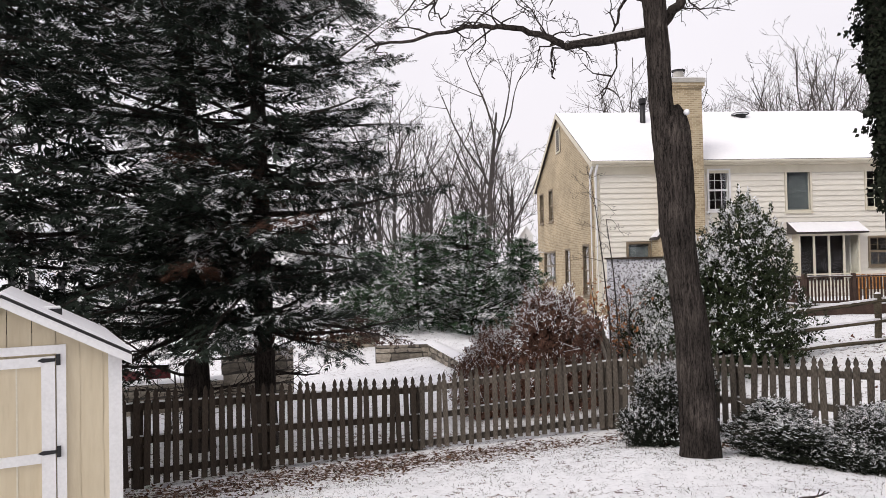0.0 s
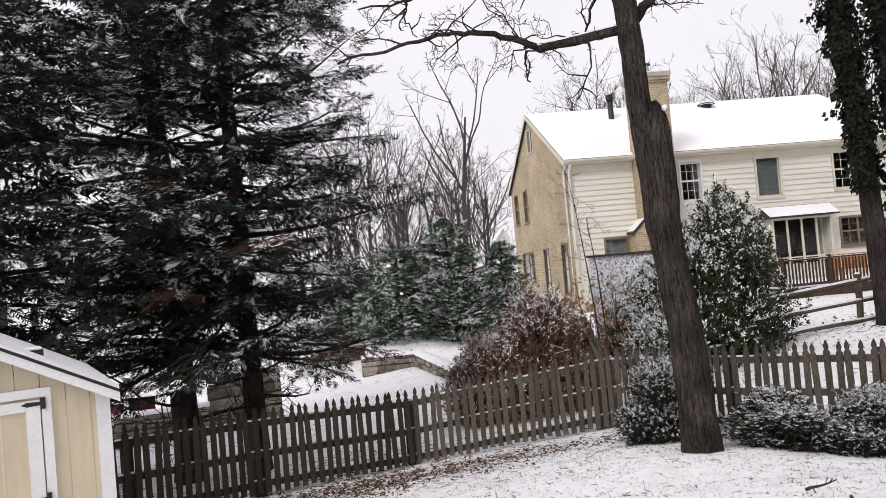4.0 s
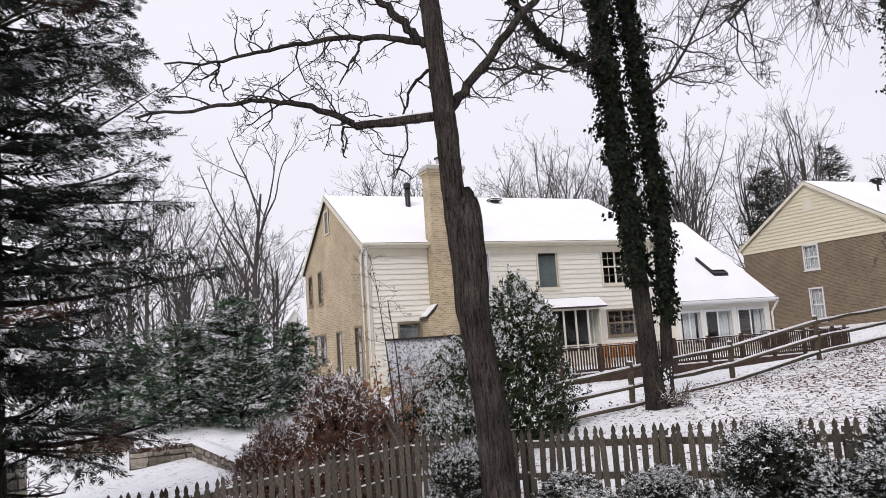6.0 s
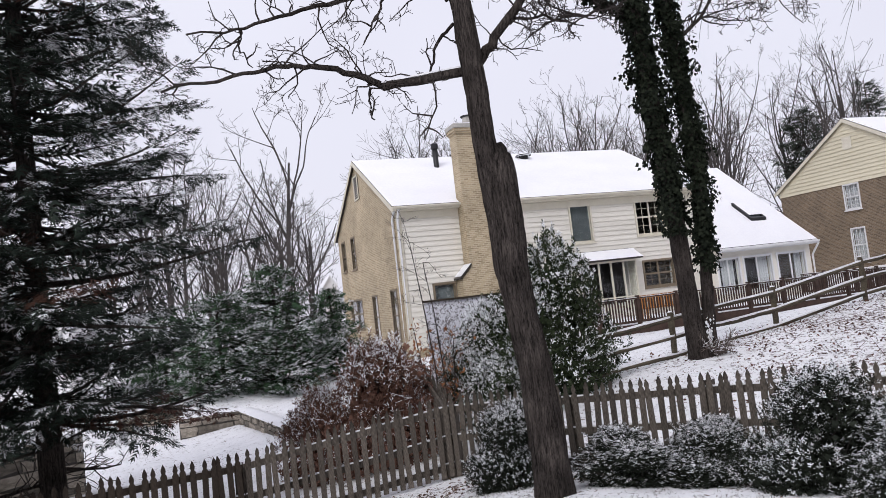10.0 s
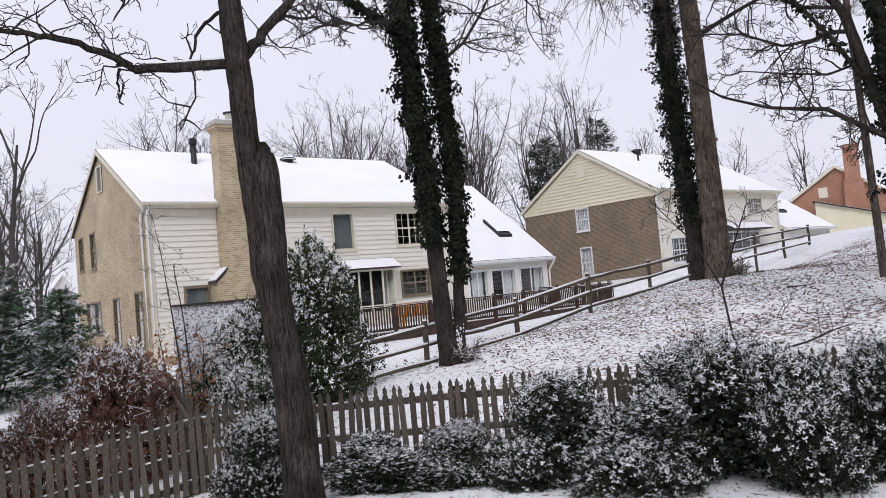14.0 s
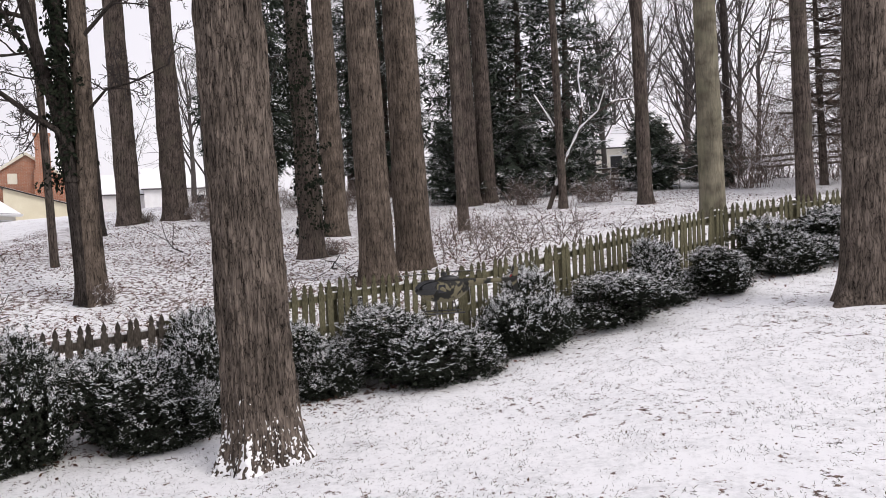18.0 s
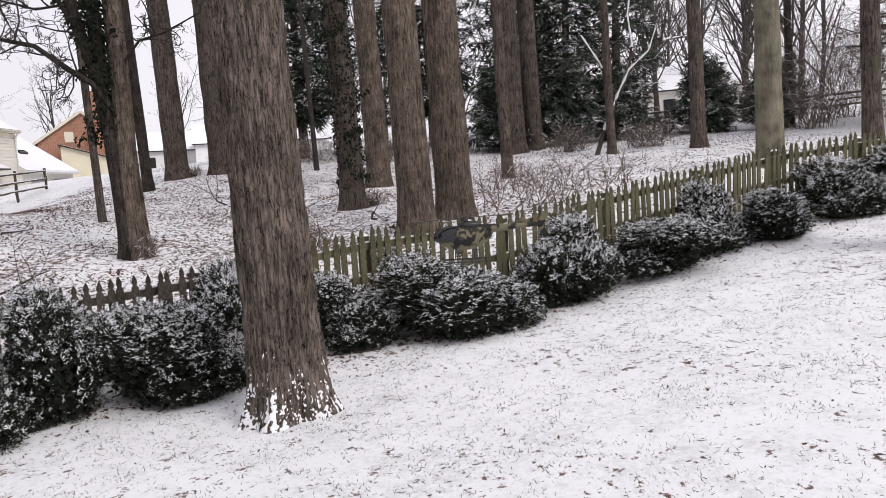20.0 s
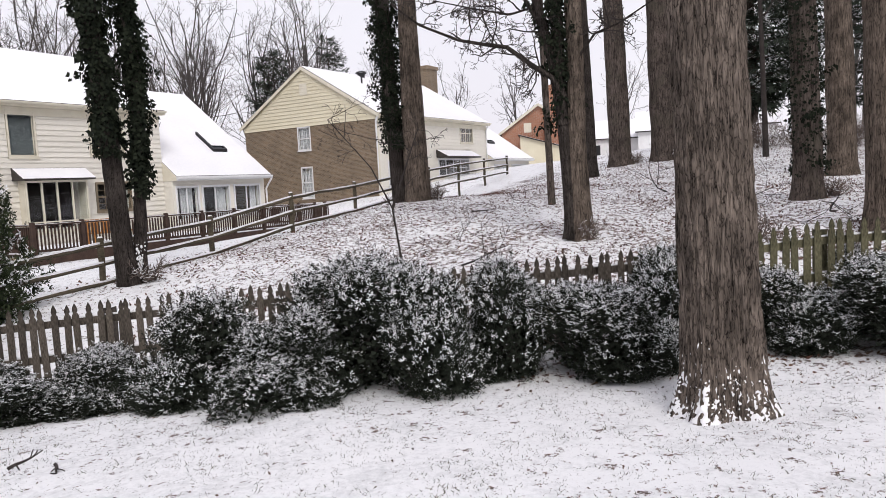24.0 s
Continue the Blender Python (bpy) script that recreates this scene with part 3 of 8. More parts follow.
def window(parent, face, u0, u1, z0, z1, cols=2, rows=4, trim=WHITE, inside=None, sill=True, units=1, label="", proud=0.035, single=False):
    """Casing, sashes with muntins, panes and what hangs behind them."""
    b = Build()
    t = 0.07
    for a, c, d, e in ((u0 - t, u0, z0 - t, z1 + t), (u1, u1 + t, z0 - t, z1 + t), (u0, u1, z1, z1 + t), (u0, u1, z0 - t, z0)):
        face.box(b, a, c, -0.1, proud + 0.026, d, e)
    w = put("window", b, trim, parent, label)
    span = (u1 - u0) / units
    for k in range(units):
        a, c = u0 + k * span, u0 + (k + 1) * span
        s = Build()
        g = 0.035
        mid = (z0 + z1) / 2
        for d, e in (((z0, z1),) if single else ((z0, mid), (mid, z1))):
            for box in ((a, a + g, d, e), (c - g, c, d, e), (a + g, c - g, d, d + g), (a + g, c - g, e - g, e)):
                face.box(s, box[0], box[1], -0.07, -0.03, box[2], box[3])
        put("sash", s, trim, w)
        if cols > 1:
            m = Build()
            for i in range(1, cols):
                x = a + (c - a) * i / cols
                face.box(m, x - 0.008, x + 0.008, -0.062, -0.036, z0 + g, z1 - g)
            for i in range(1, rows):
                if abs(z0 + (z1 - z0) * i / rows - mid) > 0.05:
                    h = z0 + (z1 - z0) * i / rows
                    face.box(m, a + g, c - g, -0.06, -0.038, h - 0.008, h + 0.008)
            put("muntins", m, trim, w)
        p = Build()
        face.box(p, a + 0.01, c - 0.01, -0.052, -0.046, z0 + 0.01, z1 - 0.01)
        pane = put("pane", p, GLASS, w)
        pane.visible_shadow = False
    if sill:
        s = Build()
        face.box(s, u0 - 0.11, u1 + 0.11, 0.0, 0.09, z0 - t - 0.05, z0 - t - 0.002)
        put("sill", s, trim, w)
    if inside is not None:
        n = 18
        us = np.linspace(u0 + 0.02, u1 - 0.02, n)
        c = Build()
        v = [face.p(u, -(0.075 if single else 0.16) - (0.02 * math.sin(i * 2.1) if inside is CURTAIN else 0), z) for z in (z0, z1) for i, u in enumerate(us)]
        c.add(v, np.array([(i, i + 1, n + i + 1, n + i) for i in range(n - 1)]))
        put("curtain" if inside is CURTAIN else "roller_shade", c, inside, w)
    return w


def roof_slab(parent, quad, thick, mat, name, label=""):
    """A sheet of roof from four corners, thickened downwards."""
    b = Build()
    v = [tuple(q) for q in quad] + [(q[0], q[1], q[2] - thick) for q in quad]
    b.add(v, [[0, 1, 2, 3], [7, 6, 5, 4], [0, 4, 5, 1], [1, 5, 6, 2], [2, 6, 7, 3], [3, 7, 4, 0]])
    return put(name, b, mat, parent, label)


def snow_sheet(parent, quad, label="", nu=40, nv=14, lift=0.05):
    """Snow on a roof, softly uneven, thinning out at its rim."""
    a, b_, c, d = (np.array(q, float) for q in quad)
    u, v = np.meshgrid(np.linspace(0, 1, nu), np.linspace(0, 1, nv), indexing="ij")
    p = ((1 - u) * (1 - v))[..., None] * a + (u * (1 - v))[..., None] * b_ + (u * v)[..., None] * c + ((1 - u) * v)[..., None] * d
    rim = np.minimum(np.minimum(u, 1 - u) * nu / 2, np.minimum(v, 1 - v) * nv / 2).clip(0, 1)
    wob = np.array([noise.noise((q[0] * 0.7, q[1] * 0.7, q[2])) for q in p.reshape(-1, 3)]).reshape(u.shape)
    p[..., 2] += 0.012 + lift * rim * (0.8 + 0.35 * wob)
    i, j = np.meshgrid(np.arange(nu - 1), np.arange(nv - 1), indexing="ij")
    f = np.stack([i * nv + j, (i + 1) * nv + j, (i + 1) * nv + j + 1, i * nv + j + 1], -1).reshape(-1, 4)
    return put("snow", Build().add(p.reshape(-1, 3), f), ROOFSNOW, parent, label, smooth=True)


def pipe_run(name, pts, r, mat, parent, label=""):
    return put(name, Build().tube(pts, r, 8), mat, parent, label, smooth=True)


def colonial(X0, X1, Y0, Y1, base, eave, ridge, name, label, gable_mat, rear_holes, gable_holes, siding_from=None, wall_mat=None, gable_split=None):
    """A two-storey house, its ridge along x; the rear wall faces -y and one gable -x."""
    h = thing(name, label, "house", at=((X0 + X1) / 2, (Y0 + Y1) / 2, base))
    inv = h.matrix_basis.inverted()
    Yr = (Y0 + Y1) / 2
    rear, gab = Face(0, Y0), Face(1, X0)
    rise = (ridge - eave) / (Yr - Y0 + 0.32)
    top = eave - 0.02
    put("rear_wall", wall_build(rear, X0 + 0.24, X1, base - 1.2, top, rear_holes), wall_mat or SIDING, h)
    put("gable_wall", wall_build(gab, Y0, Y1, base - 1.2, top, gable_holes), gable_mat, h)
    put("front_wall", Build().box((X0 + 0.24, Y1 - 0.24, base - 1.2), (X1, Y1, top)), gable_mat, h)
    put("end_wall", Build().box((X1 - 0.24, Y0 + 0.24, base - 1.2), (X1, Y1 - 0.24, top)), gable_mat, h)
    # added dark slabs: indoor shade by colour, and the white ground kept from view
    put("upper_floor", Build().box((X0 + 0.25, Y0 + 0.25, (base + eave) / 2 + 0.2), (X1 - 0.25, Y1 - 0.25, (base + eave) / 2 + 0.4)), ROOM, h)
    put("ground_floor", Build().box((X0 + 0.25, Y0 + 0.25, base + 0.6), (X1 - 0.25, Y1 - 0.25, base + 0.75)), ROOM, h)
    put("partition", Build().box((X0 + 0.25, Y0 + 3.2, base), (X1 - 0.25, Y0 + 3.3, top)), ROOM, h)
    # gable triangles
    for x0, x1, nm in ((X0, X0 + 0.24, "gable"), (X1 - 0.24, X1, "gable")):
        zt = lambda y: top + rise * (Yr - Y0 + 0.32 - abs(y - Yr)) - 0.1
        b = Build().prism([(Y0, top + 0.001), (Y1, top + 0.001), (Y1, zt(Y1)), (Yr, zt(Yr)), (Y0, zt(Y0))], 0, x0, x1)
        put(nm, b, gable_split if gable_split and x0 == X0 else gable_mat, h)
    # roof
    o, g = 0.32, 0.14
    zr = eave + rise * (Yr - Y0 + o)
    south = [(X0 - g, Y0 - o, eave), (X1 + g, Y0 - o, eave), (X1 + g, Yr, zr), (X0 - g, Yr, zr)]
    north = [(X1 + g, Y1 + o, eave), (X0 - g, Y1 + o, eave), (X0 - g, Yr, zr), (X1 + g, Yr, zr)]
    roof_slab(h, south, 0.1, COPPER, "roof")
    roof_slab(h, north, 0.1, COPPER, "roof")
    snow_sheet(h, south, "even white snow on the roof")
    snow_sheet(h, north)
    # eave boards, rakes and gutter
    fas = Build().box((X0 - g, Y0 - o - 0.025, eave - 0.18), (X1 + g, Y0 - o, eave - 0.01)).box((X0 - g, Y0 - o, eave - 0.2), (X1 + g, Y0 - 0.035, eave - 0.175))
    put("fascia", fas, TRIM, h)
    put("frieze", Build().box((X0, Y0 - 0.05, eave - 0.5), (X1, Y0 - 0.034, eave - 0.21)), TRIM, h)
    gut = [(Y0 - o - 0.03, eave - 0.03), (Y0 - o - 0.14, eave - 0.03), (Y0 - o - 0.14, eave - 0.07), (Y0 - o - 0.1, eave - 0.12), (Y0 - o - 0.03, eave - 0.12)]
    put("gutter", Build().prism(gut, 0, X0 - g, X1 + g), TRIM, h)
    rake = Build()
    for ya, yb in ((Y0 - o, Yr), (Y1 + o, Yr)):
        rake.add([(X0 - g - 0.025, ya, eave - 0.03), (X0 - g - 0.025, yb, zr - 0.03), (X0 - g - 0.025, yb, zr - 0.24), (X0 - g - 0.025, ya, eave - 0.24),
                  (X0 - g, ya, eave - 0.03), (X0 - g, yb, zr - 0.03), (X0 - g, yb, zr - 0.24), (X0 - g, ya, eave - 0.24)],
                 [[0, 1, 2, 3], [7, 6, 5, 4], [0, 4, 5, 1], [1, 5, 6, 2], [2, 6, 7, 3], [3, 7, 4, 0]])
    put("rake_board", rake, TRIM, h)
    for o_ in list(h.children):
        o_.matrix_parent_inverse = inv
    return h, rear, gab, zr


def settle(h):
    """Parts built in world places keep them under their thing."""
    inv = h.matrix_basis.inverted()
    for o_ in h.children:
        o_.matrix_parent_inverse = inv


def catslide(h, X0, X1, Y0, Yr, base, eave, ridge, holes, mat, X_end=None):
    """A lower wing whose long roof comes down to a low eave."""
    f = Face(0, Y0)
    put("wing_wall", wall_build(f, X0, X1, base - 1.0, eave - 0.02, holes, 0.2), mat, h)
    rise = (ridge - eave) / (Yr - Y0 + 0.3)
    zy = lambda y: eave + rise * (y - Y0 + 0.3) - 0.1
    put("wing_end_wall", Build().prism([(Y0 + 0.2, base - 1.0), (2 * Yr - Y0, base - 1.0), (2 * Yr - Y0, zy(Y0 + 0.2)), (Yr, zy(Yr)), (Y0 + 0.2, zy(Y0 + 0.2))], 0, X1 - 0.2, X1), TANBRICK if mat is SIDING else mat, h)
    put("wing_side", Build().box((X0 + 0.005, Y0 + 0.2, base - 1.0), (X0 + 0.2, Y0 + 1.2, eave - 0.12)), mat, h)
    put("wing_back_wall", Build().box((X0, 2 * Yr - Y0, base - 1.0), (X1, 2 * Yr - Y0 + 0.2, eave)), mat, h)
    # the wing's inside, closed off with the same shade-coloured slabs
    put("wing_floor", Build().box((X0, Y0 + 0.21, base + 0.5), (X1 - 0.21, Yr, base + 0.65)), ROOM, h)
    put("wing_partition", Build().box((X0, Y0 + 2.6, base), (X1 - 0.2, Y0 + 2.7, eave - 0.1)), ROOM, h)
    south = [(X0, Y0 - 0.3, eave), (X1 + 0.25, Y0 - 0.3, eave), (X1 + 0.25, Yr, ridge), (X0, Yr, ridge)]
    north = [(X1 + 0.25, 2 * Yr - Y0 + 0.3, eave), (X0, 2 * Yr - Y0 + 0.3, eave), (X0, Yr, ridge), (X1 + 0.25, Yr, ridge)]
    roof_slab(h, south, 0.1, COPPER, "wing_roof")
    roof_slab(h, north, 0.1, COPPER, "wing_roof")
    snow_sheet(h, south)
    snow_sheet(h, north)
    put("wing_rake", Build().prism([(Y0 - 0.3, eave - 0.2), (Y0 - 0.3, eave - 0.01), (Y0 + 0.95, eave - 0.01 + rise * 1.25), (Y0 + 0.95, eave - 0.2)], 0, X0 - 0.03, X0 - 0.002), TRIM, h)
    put("wing_fascia", Build().box((X0, Y0 - 0.33, eave - 0.2), (X1 + 0.25, Y0 - 0.3, eave - 0.01)), WHITE, h)
    gut = [(Y0 - 0.34, eave - 0.03), (Y0 - 0.44, eave - 0.03), (Y0 - 0.44, eave - 0.09), (Y0 - 0.4, eave - 0.14), (Y0 - 0.34, eave - 0.14)]
    put("wing_gutter", Build().prism(gut, 0, X0, X1 + 0.25), WHITE, h)
    return f, rise


def skylight(h, x0, x1, y0, y1, Y0, eave, rise):
    z = lambda y: eave + rise * (y - Y0 + 0.3)
    b = Build()
    for a, c, d, e in ((x0, x1, y0, y0 + 0.08), (x0, x1, y1 - 0.08, y1), (x0, x0 + 0.08, y0 + 0.08, y1 - 0.08), (x1 - 0.08, x1, y0 + 0.08, y1 - 0.08)):
        b.add([(a, d, z(d)), (c, d, z(d)), (c, e, z(e)), (a, e, z(e)), (a, d, z(d) + 0.2), (c, d, z(d) + 0.2), (c, e, z(e) + 0.2), (a, e, z(e) + 0.2)],
              np.array([(0, 3, 2, 1), (4, 5, 6, 7), (0, 1, 5, 4), (1, 2, 6, 5), (2, 3, 7, 6), (3, 0, 4, 7)]))
    s = put("skylight", b, METALDARK, h, "dark skylight half under snow")
    p = Build().add([(x0 + 0.08, y0 + 0.08, z(y0) + 0.19), (x1 - 0.08, y0 + 0.08, z(y0) + 0.19), (x1 - 0.08, y1 - 0.08, z(y1) + 0.13), (x0 + 0.08, y1 - 0.08, z(y1) + 0.13)], np.array([(0, 1, 2, 3)]))
    put("pane", p, plain("skylight_glass", (0.03, 0.035, 0.04), 0.08), s)
    snow_sheet(s, [(x0 + 0.1, y0 + 0.22, z(y0 + 0.22) + 0.2), (x1 + 0.02, y0 + 0.22, z(y0 + 0.22) + 0.2), (x1 + 0.02, y1, z(y1) + 0.2), (x0 + 0.1, y1, z(y1) + 0.2)], nu=8, nv=8)


# -- the near house: tan brick gable, cream siding
REAR1 = [(15.4, 16.36, 3.42, 5.06), (18.68, 20.1, 3.51, 5.03), (12.25, 13.05, 3.5, 5.04), (18.74, 20.25, 1.2, 2.29), (8.96, 9.8, 1.1, 2.23), (15.7, 17.9, 0.62, 2.42)]
GABLE1 = [(37.2, 38.03, 3.66, 5.12), (34.9, 35.72, 3.63, 5.12), (34.6, 37.2, 0.7, 2.05), (31.55, 32.41, 0.25, 2.1), (28.32, 29.2, 0.2, 2.2)]
house_a, REARF, GABF, ridge_a = colonial(7.63, 22.0, 27.5, 38.9, -0.6, 5.43, 8.55, "house", "two-storey house with tan brick gable and cream lap siding under snow", TANBRICK, REAR1, GABLE1)
siding(house_a, REARF, 7.9, 22.0, -0.2, 4.95, REAR1 + [(9.99, 11.66, -1, 2.45), (10.39, 11.66, 2.45, 9)], SIDING)
put("corner_board", Build().box((7.66, 27.44, -0.4), (7.86, 27.498, 5.0)), TRIM, house_a)
put("foundation", Build().box((7.9, 27.45, -1.5), (22.0, 27.5, -0.2)), TANBRICK, house_a)
window(house_a, REARF, 15.4, 16.36, 3.42, 5.06, 1, 1, TRIM, SHADE, single=True)
window(house_a, REARF, 18.68, 20.1, 3.51, 5.03, 2, 4, TRIM, units=2)
window(house_a, REARF, 12.25, 13.05, 3.5, 5.04, 3, 4, WHITE)
window(house_a, REARF, 18.74, 20.25, 1.2, 2.29, 2, 4, TANFRAME, units=2)
window(house_a, REARF, 8.96, 9.8, 1.1, 2.23, 1, 1, TANFRAME, SHADE, single=True)
for k in GABLE1:
    if k[2] < 6:
        window(house_a, GABF, *k, 1, 1, TANFRAME, proud=0.0, units=2 if k[1] - k[0] > 2 else 1)
vent_ob = put("attic_vent", Build().box((7.57, 32.92, 6.7), (7.6, 33.0, 7.85)).box((7.57, 33.7, 6.7), (7.6, 33.78, 7.85)).box((7.57, 33.0, 7.78), (7.6, 33.7, 7.85)).box((7.57, 33.0, 6.7), (7.6, 33.7, 6.77)), TRIM, house_a)
put("vent_backing", Build().box((7.6, 32.92, 6.7), (7.628, 33.78, 7.85)), METALDARK, vent_ob)
for i in range(10):
    put("louver", Build().add([(7.598, 33.0, 6.79 + i * 0.1), (7.598, 33.7, 6.79 + i * 0.1), (7.575, 33.7, 6.75 + i * 0.1), (7.575, 33.0, 6.75 + i * 0.1)], np.array([(0, 1, 2, 3)])), TRIM, vent_ob)
put("belt_course", Build().box((7.6, 27.52, -0.02), (7.628, 38.9, 0.1)), material("pale_brick_course", (0.45, 0.38, 0.27), (0.55, 0.47, 0.35)), house_a)
put("basement_window", Build().box((7.6, 27.9, -0.45), (7.628, 28.7, -0.12)), METALDARK, house_a)
# bay with its lean-to roof
bay_ob = put("bay_window", Build().box((15.55, 26.97, 0.42), (18.02, 27.07, 0.52)), TRIM, house_a, "cream-framed bay window with tall panes")
for u in (15.55, 16.14, 16.74, 17.35, 17.96):
    put("mullion", Build().box((u, 26.98, 0.52), (u + 0.06, 27.06, 2.38)), TRIM, bay_ob)
put("transom", Build().box((15.55, 26.972, 0.86), (18.02, 27.05, 0.91)), TRIM, bay_ob)
put("head", Build().box((15.55, 26.97, 2.38), (18.02, 27.07, 2.46)), TRIM, bay_ob)
for u in (15.55, 17.95):
    put("jamb", Build().box((u, 27.07, 0.42), (u + 0.07, 27.49, 2.46)), TRIM, bay_ob)
put("pane", Build().box((15.62, 27.01, 0.52), (17.95, 27.016, 2.38)), GLASS, bay_ob).visible_shadow = False
put("bay_base", Build().box((15.6, 27.02, -0.2), (17.98, 27.49, 0.42)), SIDING, house_a)
put("bay_roof", Build().prism([(26.75, 2.47), (27.49, 2.47), (27.49, 2.98), (26.75, 2.52)], 0, 15.35, 18.25), COPPER, house_a, "dark metal lean-to roof over the bay")
snow_sheet(house_a, [(15.35, 26.73, 2.52), (18.25, 26.73, 2.52), (18.25, 27.4, 2.93), (15.35, 27.4, 2.93)], nu=16, nv=6)
# chimney
CH = Build().box((10.3, 26.75, 2.75), (11.75, 27.49, 8.35)).box((9.9, 26.75, -1.2), (11.75, 27.49, 2.35))
CH.prism([(9.9, 2.35), (10.3, 2.35), (10.3, 2.75)], 1, 26.75, 27.49).box((10.3, 26.75, 2.35), (11.75, 27.49, 2.75))
chim = put("chimney", CH, TANBRICK, house_a, "tall tan brick chimney with sloped shoulder")
put("corbel", Build().box((10.25, 26.7, 8.12), (11.8, 27.54, 8.2)).box((10.21, 26.66, 8.2), (11.84, 27.58, 8.34)), TANBRICK, chim)
put("chimney_crown", Build().box((10.18, 26.63, 8.342), (11.87, 27.61, 8.5)), CONCRETE, chim)
put("crown_snow", Build().box((10.24, 26.69, 8.502), (11.81, 27.55, 8.55)), SNOW, chim)
put("flue", Build().tube([(11.0, 27.1, 8.5), (11.0, 27.1, 8.85)], [0.2, 0.19], 14), CONCRETE, chim, smooth=False)
put("flue_cap", Build().tube([(11.0, 27.1, 8.87), (11.0, 27.1, 8.91)], [0.26, 0.26], 14), METALDARK, chim)
put("shoulder_flashing", Build().prism([(9.8, 2.33), (10.33, 2.85), (10.33, 2.91), (9.8, 2.4)], 1, 26.68, 27.49), COPPER, chim, "dark metal flashing")
put("shoulder_snow", Build().prism([(9.85, 2.45), (10.31, 2.9), (10.31, 2.93), (9.85, 2.48)], 1, 26.74, 27.47), SNOW, chim)
pipe_run("vent_pipe", [(11.1, 31.6, 7.4), (11.1, 31.6, 8.85)], 0.13, METALDARK, house_a, "dark metal roof pipe")
put("pipe_cap", Build().tube([(11.1, 31.6, 8.6), (11.1, 31.6, 8.84)], [0.17, 0.17], 12), METALDARK, house_a)
vent = Build().tube([(15.95, 32.3, 7.95), (15.95, 32.3, 8.24)], [0.24, 0.24], 12).tube([(15.95, 32.3, 8.24), (15.95, 32.3, 8.29)], [0.4, 0.36], 14)
put("roof_vent", vent, METALDARK, house_a)
put("vent_snow", Build().add(ico(3)[0] * (0.36, 0.36, 0.09) + (15.95, 32.3, 8.3), ico(3)[1]), ROOFSNOW, house_a, smooth=True)
pipe_run("downspout", [(7.72, 27.1, 5.28), (7.7, 27.3, 5.0), (7.72, 27.4, 4.8), (7.72, 27.4, -0.4)], 0.05, WHITE, house_a, "cream downspout at the corner")
pipe_run("downspout", [(7.56, 27.2, 5.28), (7.56, 27.62, 4.95), (7.56, 27.62, -0.4)], 0.05, WHITE, house_a)
# low wing
WING1 = [(22.2, 23.35, 0.55, 2.0), (23.65, 25.2, 0.5, 2.0), (25.6, 27.2, 0.6, 2.0)]
wf, wr = catslide(house_a, 22.0, 27.6, 26.9, 32.6, -0.5, 2.5, 7.15, WING1, SIDING)
for k in WING1:
    window(house_a, wf, *k, 1, 1, WHITE, None, units=2, single=True)
for a, c in ((22.5, 23.2), (24.6, 25.15), (23.7, 23.9), (26.75, 27.15)):
    n_ = 16
    us = np.linspace(a, c, n_)
    put("curtain", Build().add([wf.p(u, -0.2 - 0.025 * math.sin(i * 1.9), z) for z in (0.55, 1.98) for i, u in enumerate(us)], np.array([(i, i + 1, n_ + i + 1, n_ + i) for i in range(n_ - 1)])), CURTAIN, house_a)
skylight(house_a, 25.55, 26.45, 28.1, 29.3, 26.9, 2.5, wr)
pipe_run("downspout", [(27.8, 26.5, 2.35), (27.75, 26.75, 2.0), (27.7, 26.85, 1.8), (27.7, 26.85, -0.4)], 0.05, WHITE, house_a)
# dormer and front projection seen past the gable
put("side_dormer", Build().prism([(6.85, -1.5), (7.62, -1.5), (7.62, 3.1), (7.24, 3.6), (6.85, 3.1)], 1, 40.3, 41.5), WHITE, house_a)
roof_slab(house_a, [(6.75, 40.2, 3.02), (6.75, 41.6, 3.02), (7.24, 41.6, 3.68), (7.24, 40.2, 3.68)], 0.08, SNOW, "dormer_roof")
roof_slab(house_a, [(7.62, 40.2, 3.12), (7.62, 41.6, 3.12), (7.245, 41.6, 3.68), (7.245, 40.2, 3.68)], 0.08, SNOW, "dormer_roof")
settle(house_a)

# -- deck
DECK_X0, DECK_X1, DECK_Y, DECK_Z = 12.9, 26.75, 22.0, 0.02
deck = thing("deck", "stained wooden deck with railing and snow on its boards", "deck", at=(19.5, 24, 0))
floor_b = Build().box((DECK_X0, DECK_Y, DECK_Z - 0.06), (DECK_X1, 26.9, DECK_Z))
put("deck_floor", floor_b, DECKWOOD, deck)
snow_sheet(deck, [(DECK_X0 + 0.05, DECK_Y + 0.1, DECK_Z - 0.01), (DECK_X1 - 0.05, DECK_Y + 0.1, DECK_Z - 0.01), (DECK_X1 - 0.05, 26.85, DECK_Z - 0.01), (DECK_X0 + 0.05, 26.85, DECK_Z - 0.01)], lift=0.03)
put("rim_board", Build().box((DECK_X0, DECK_Y - 0.04, DECK_Z - 0.32), (DECK_X1, DECK_Y, DECK_Z + 0.01)), DECKWOOD, deck)
put("lower_fascia", Build().box((DECK_X0 + 0.1, DECK_Y + 0.2, -0.9), (DECK_X1 - 0.1, DECK_Y + 0.24, DECK_Z - 0.3)), DECKWOOD, deck)
bal = Build().box((-0.021, -0.02, 0), (0.021, 0.02, 0.8)).mesh("baluster")
post_m = Build().box((-0.055, -0.055, -0.5), (0.055, 0.055, 1.0)).mesh("deck_post")
for me_ in (bal, post_m):
    me_.materials.append(DECKWOOD)


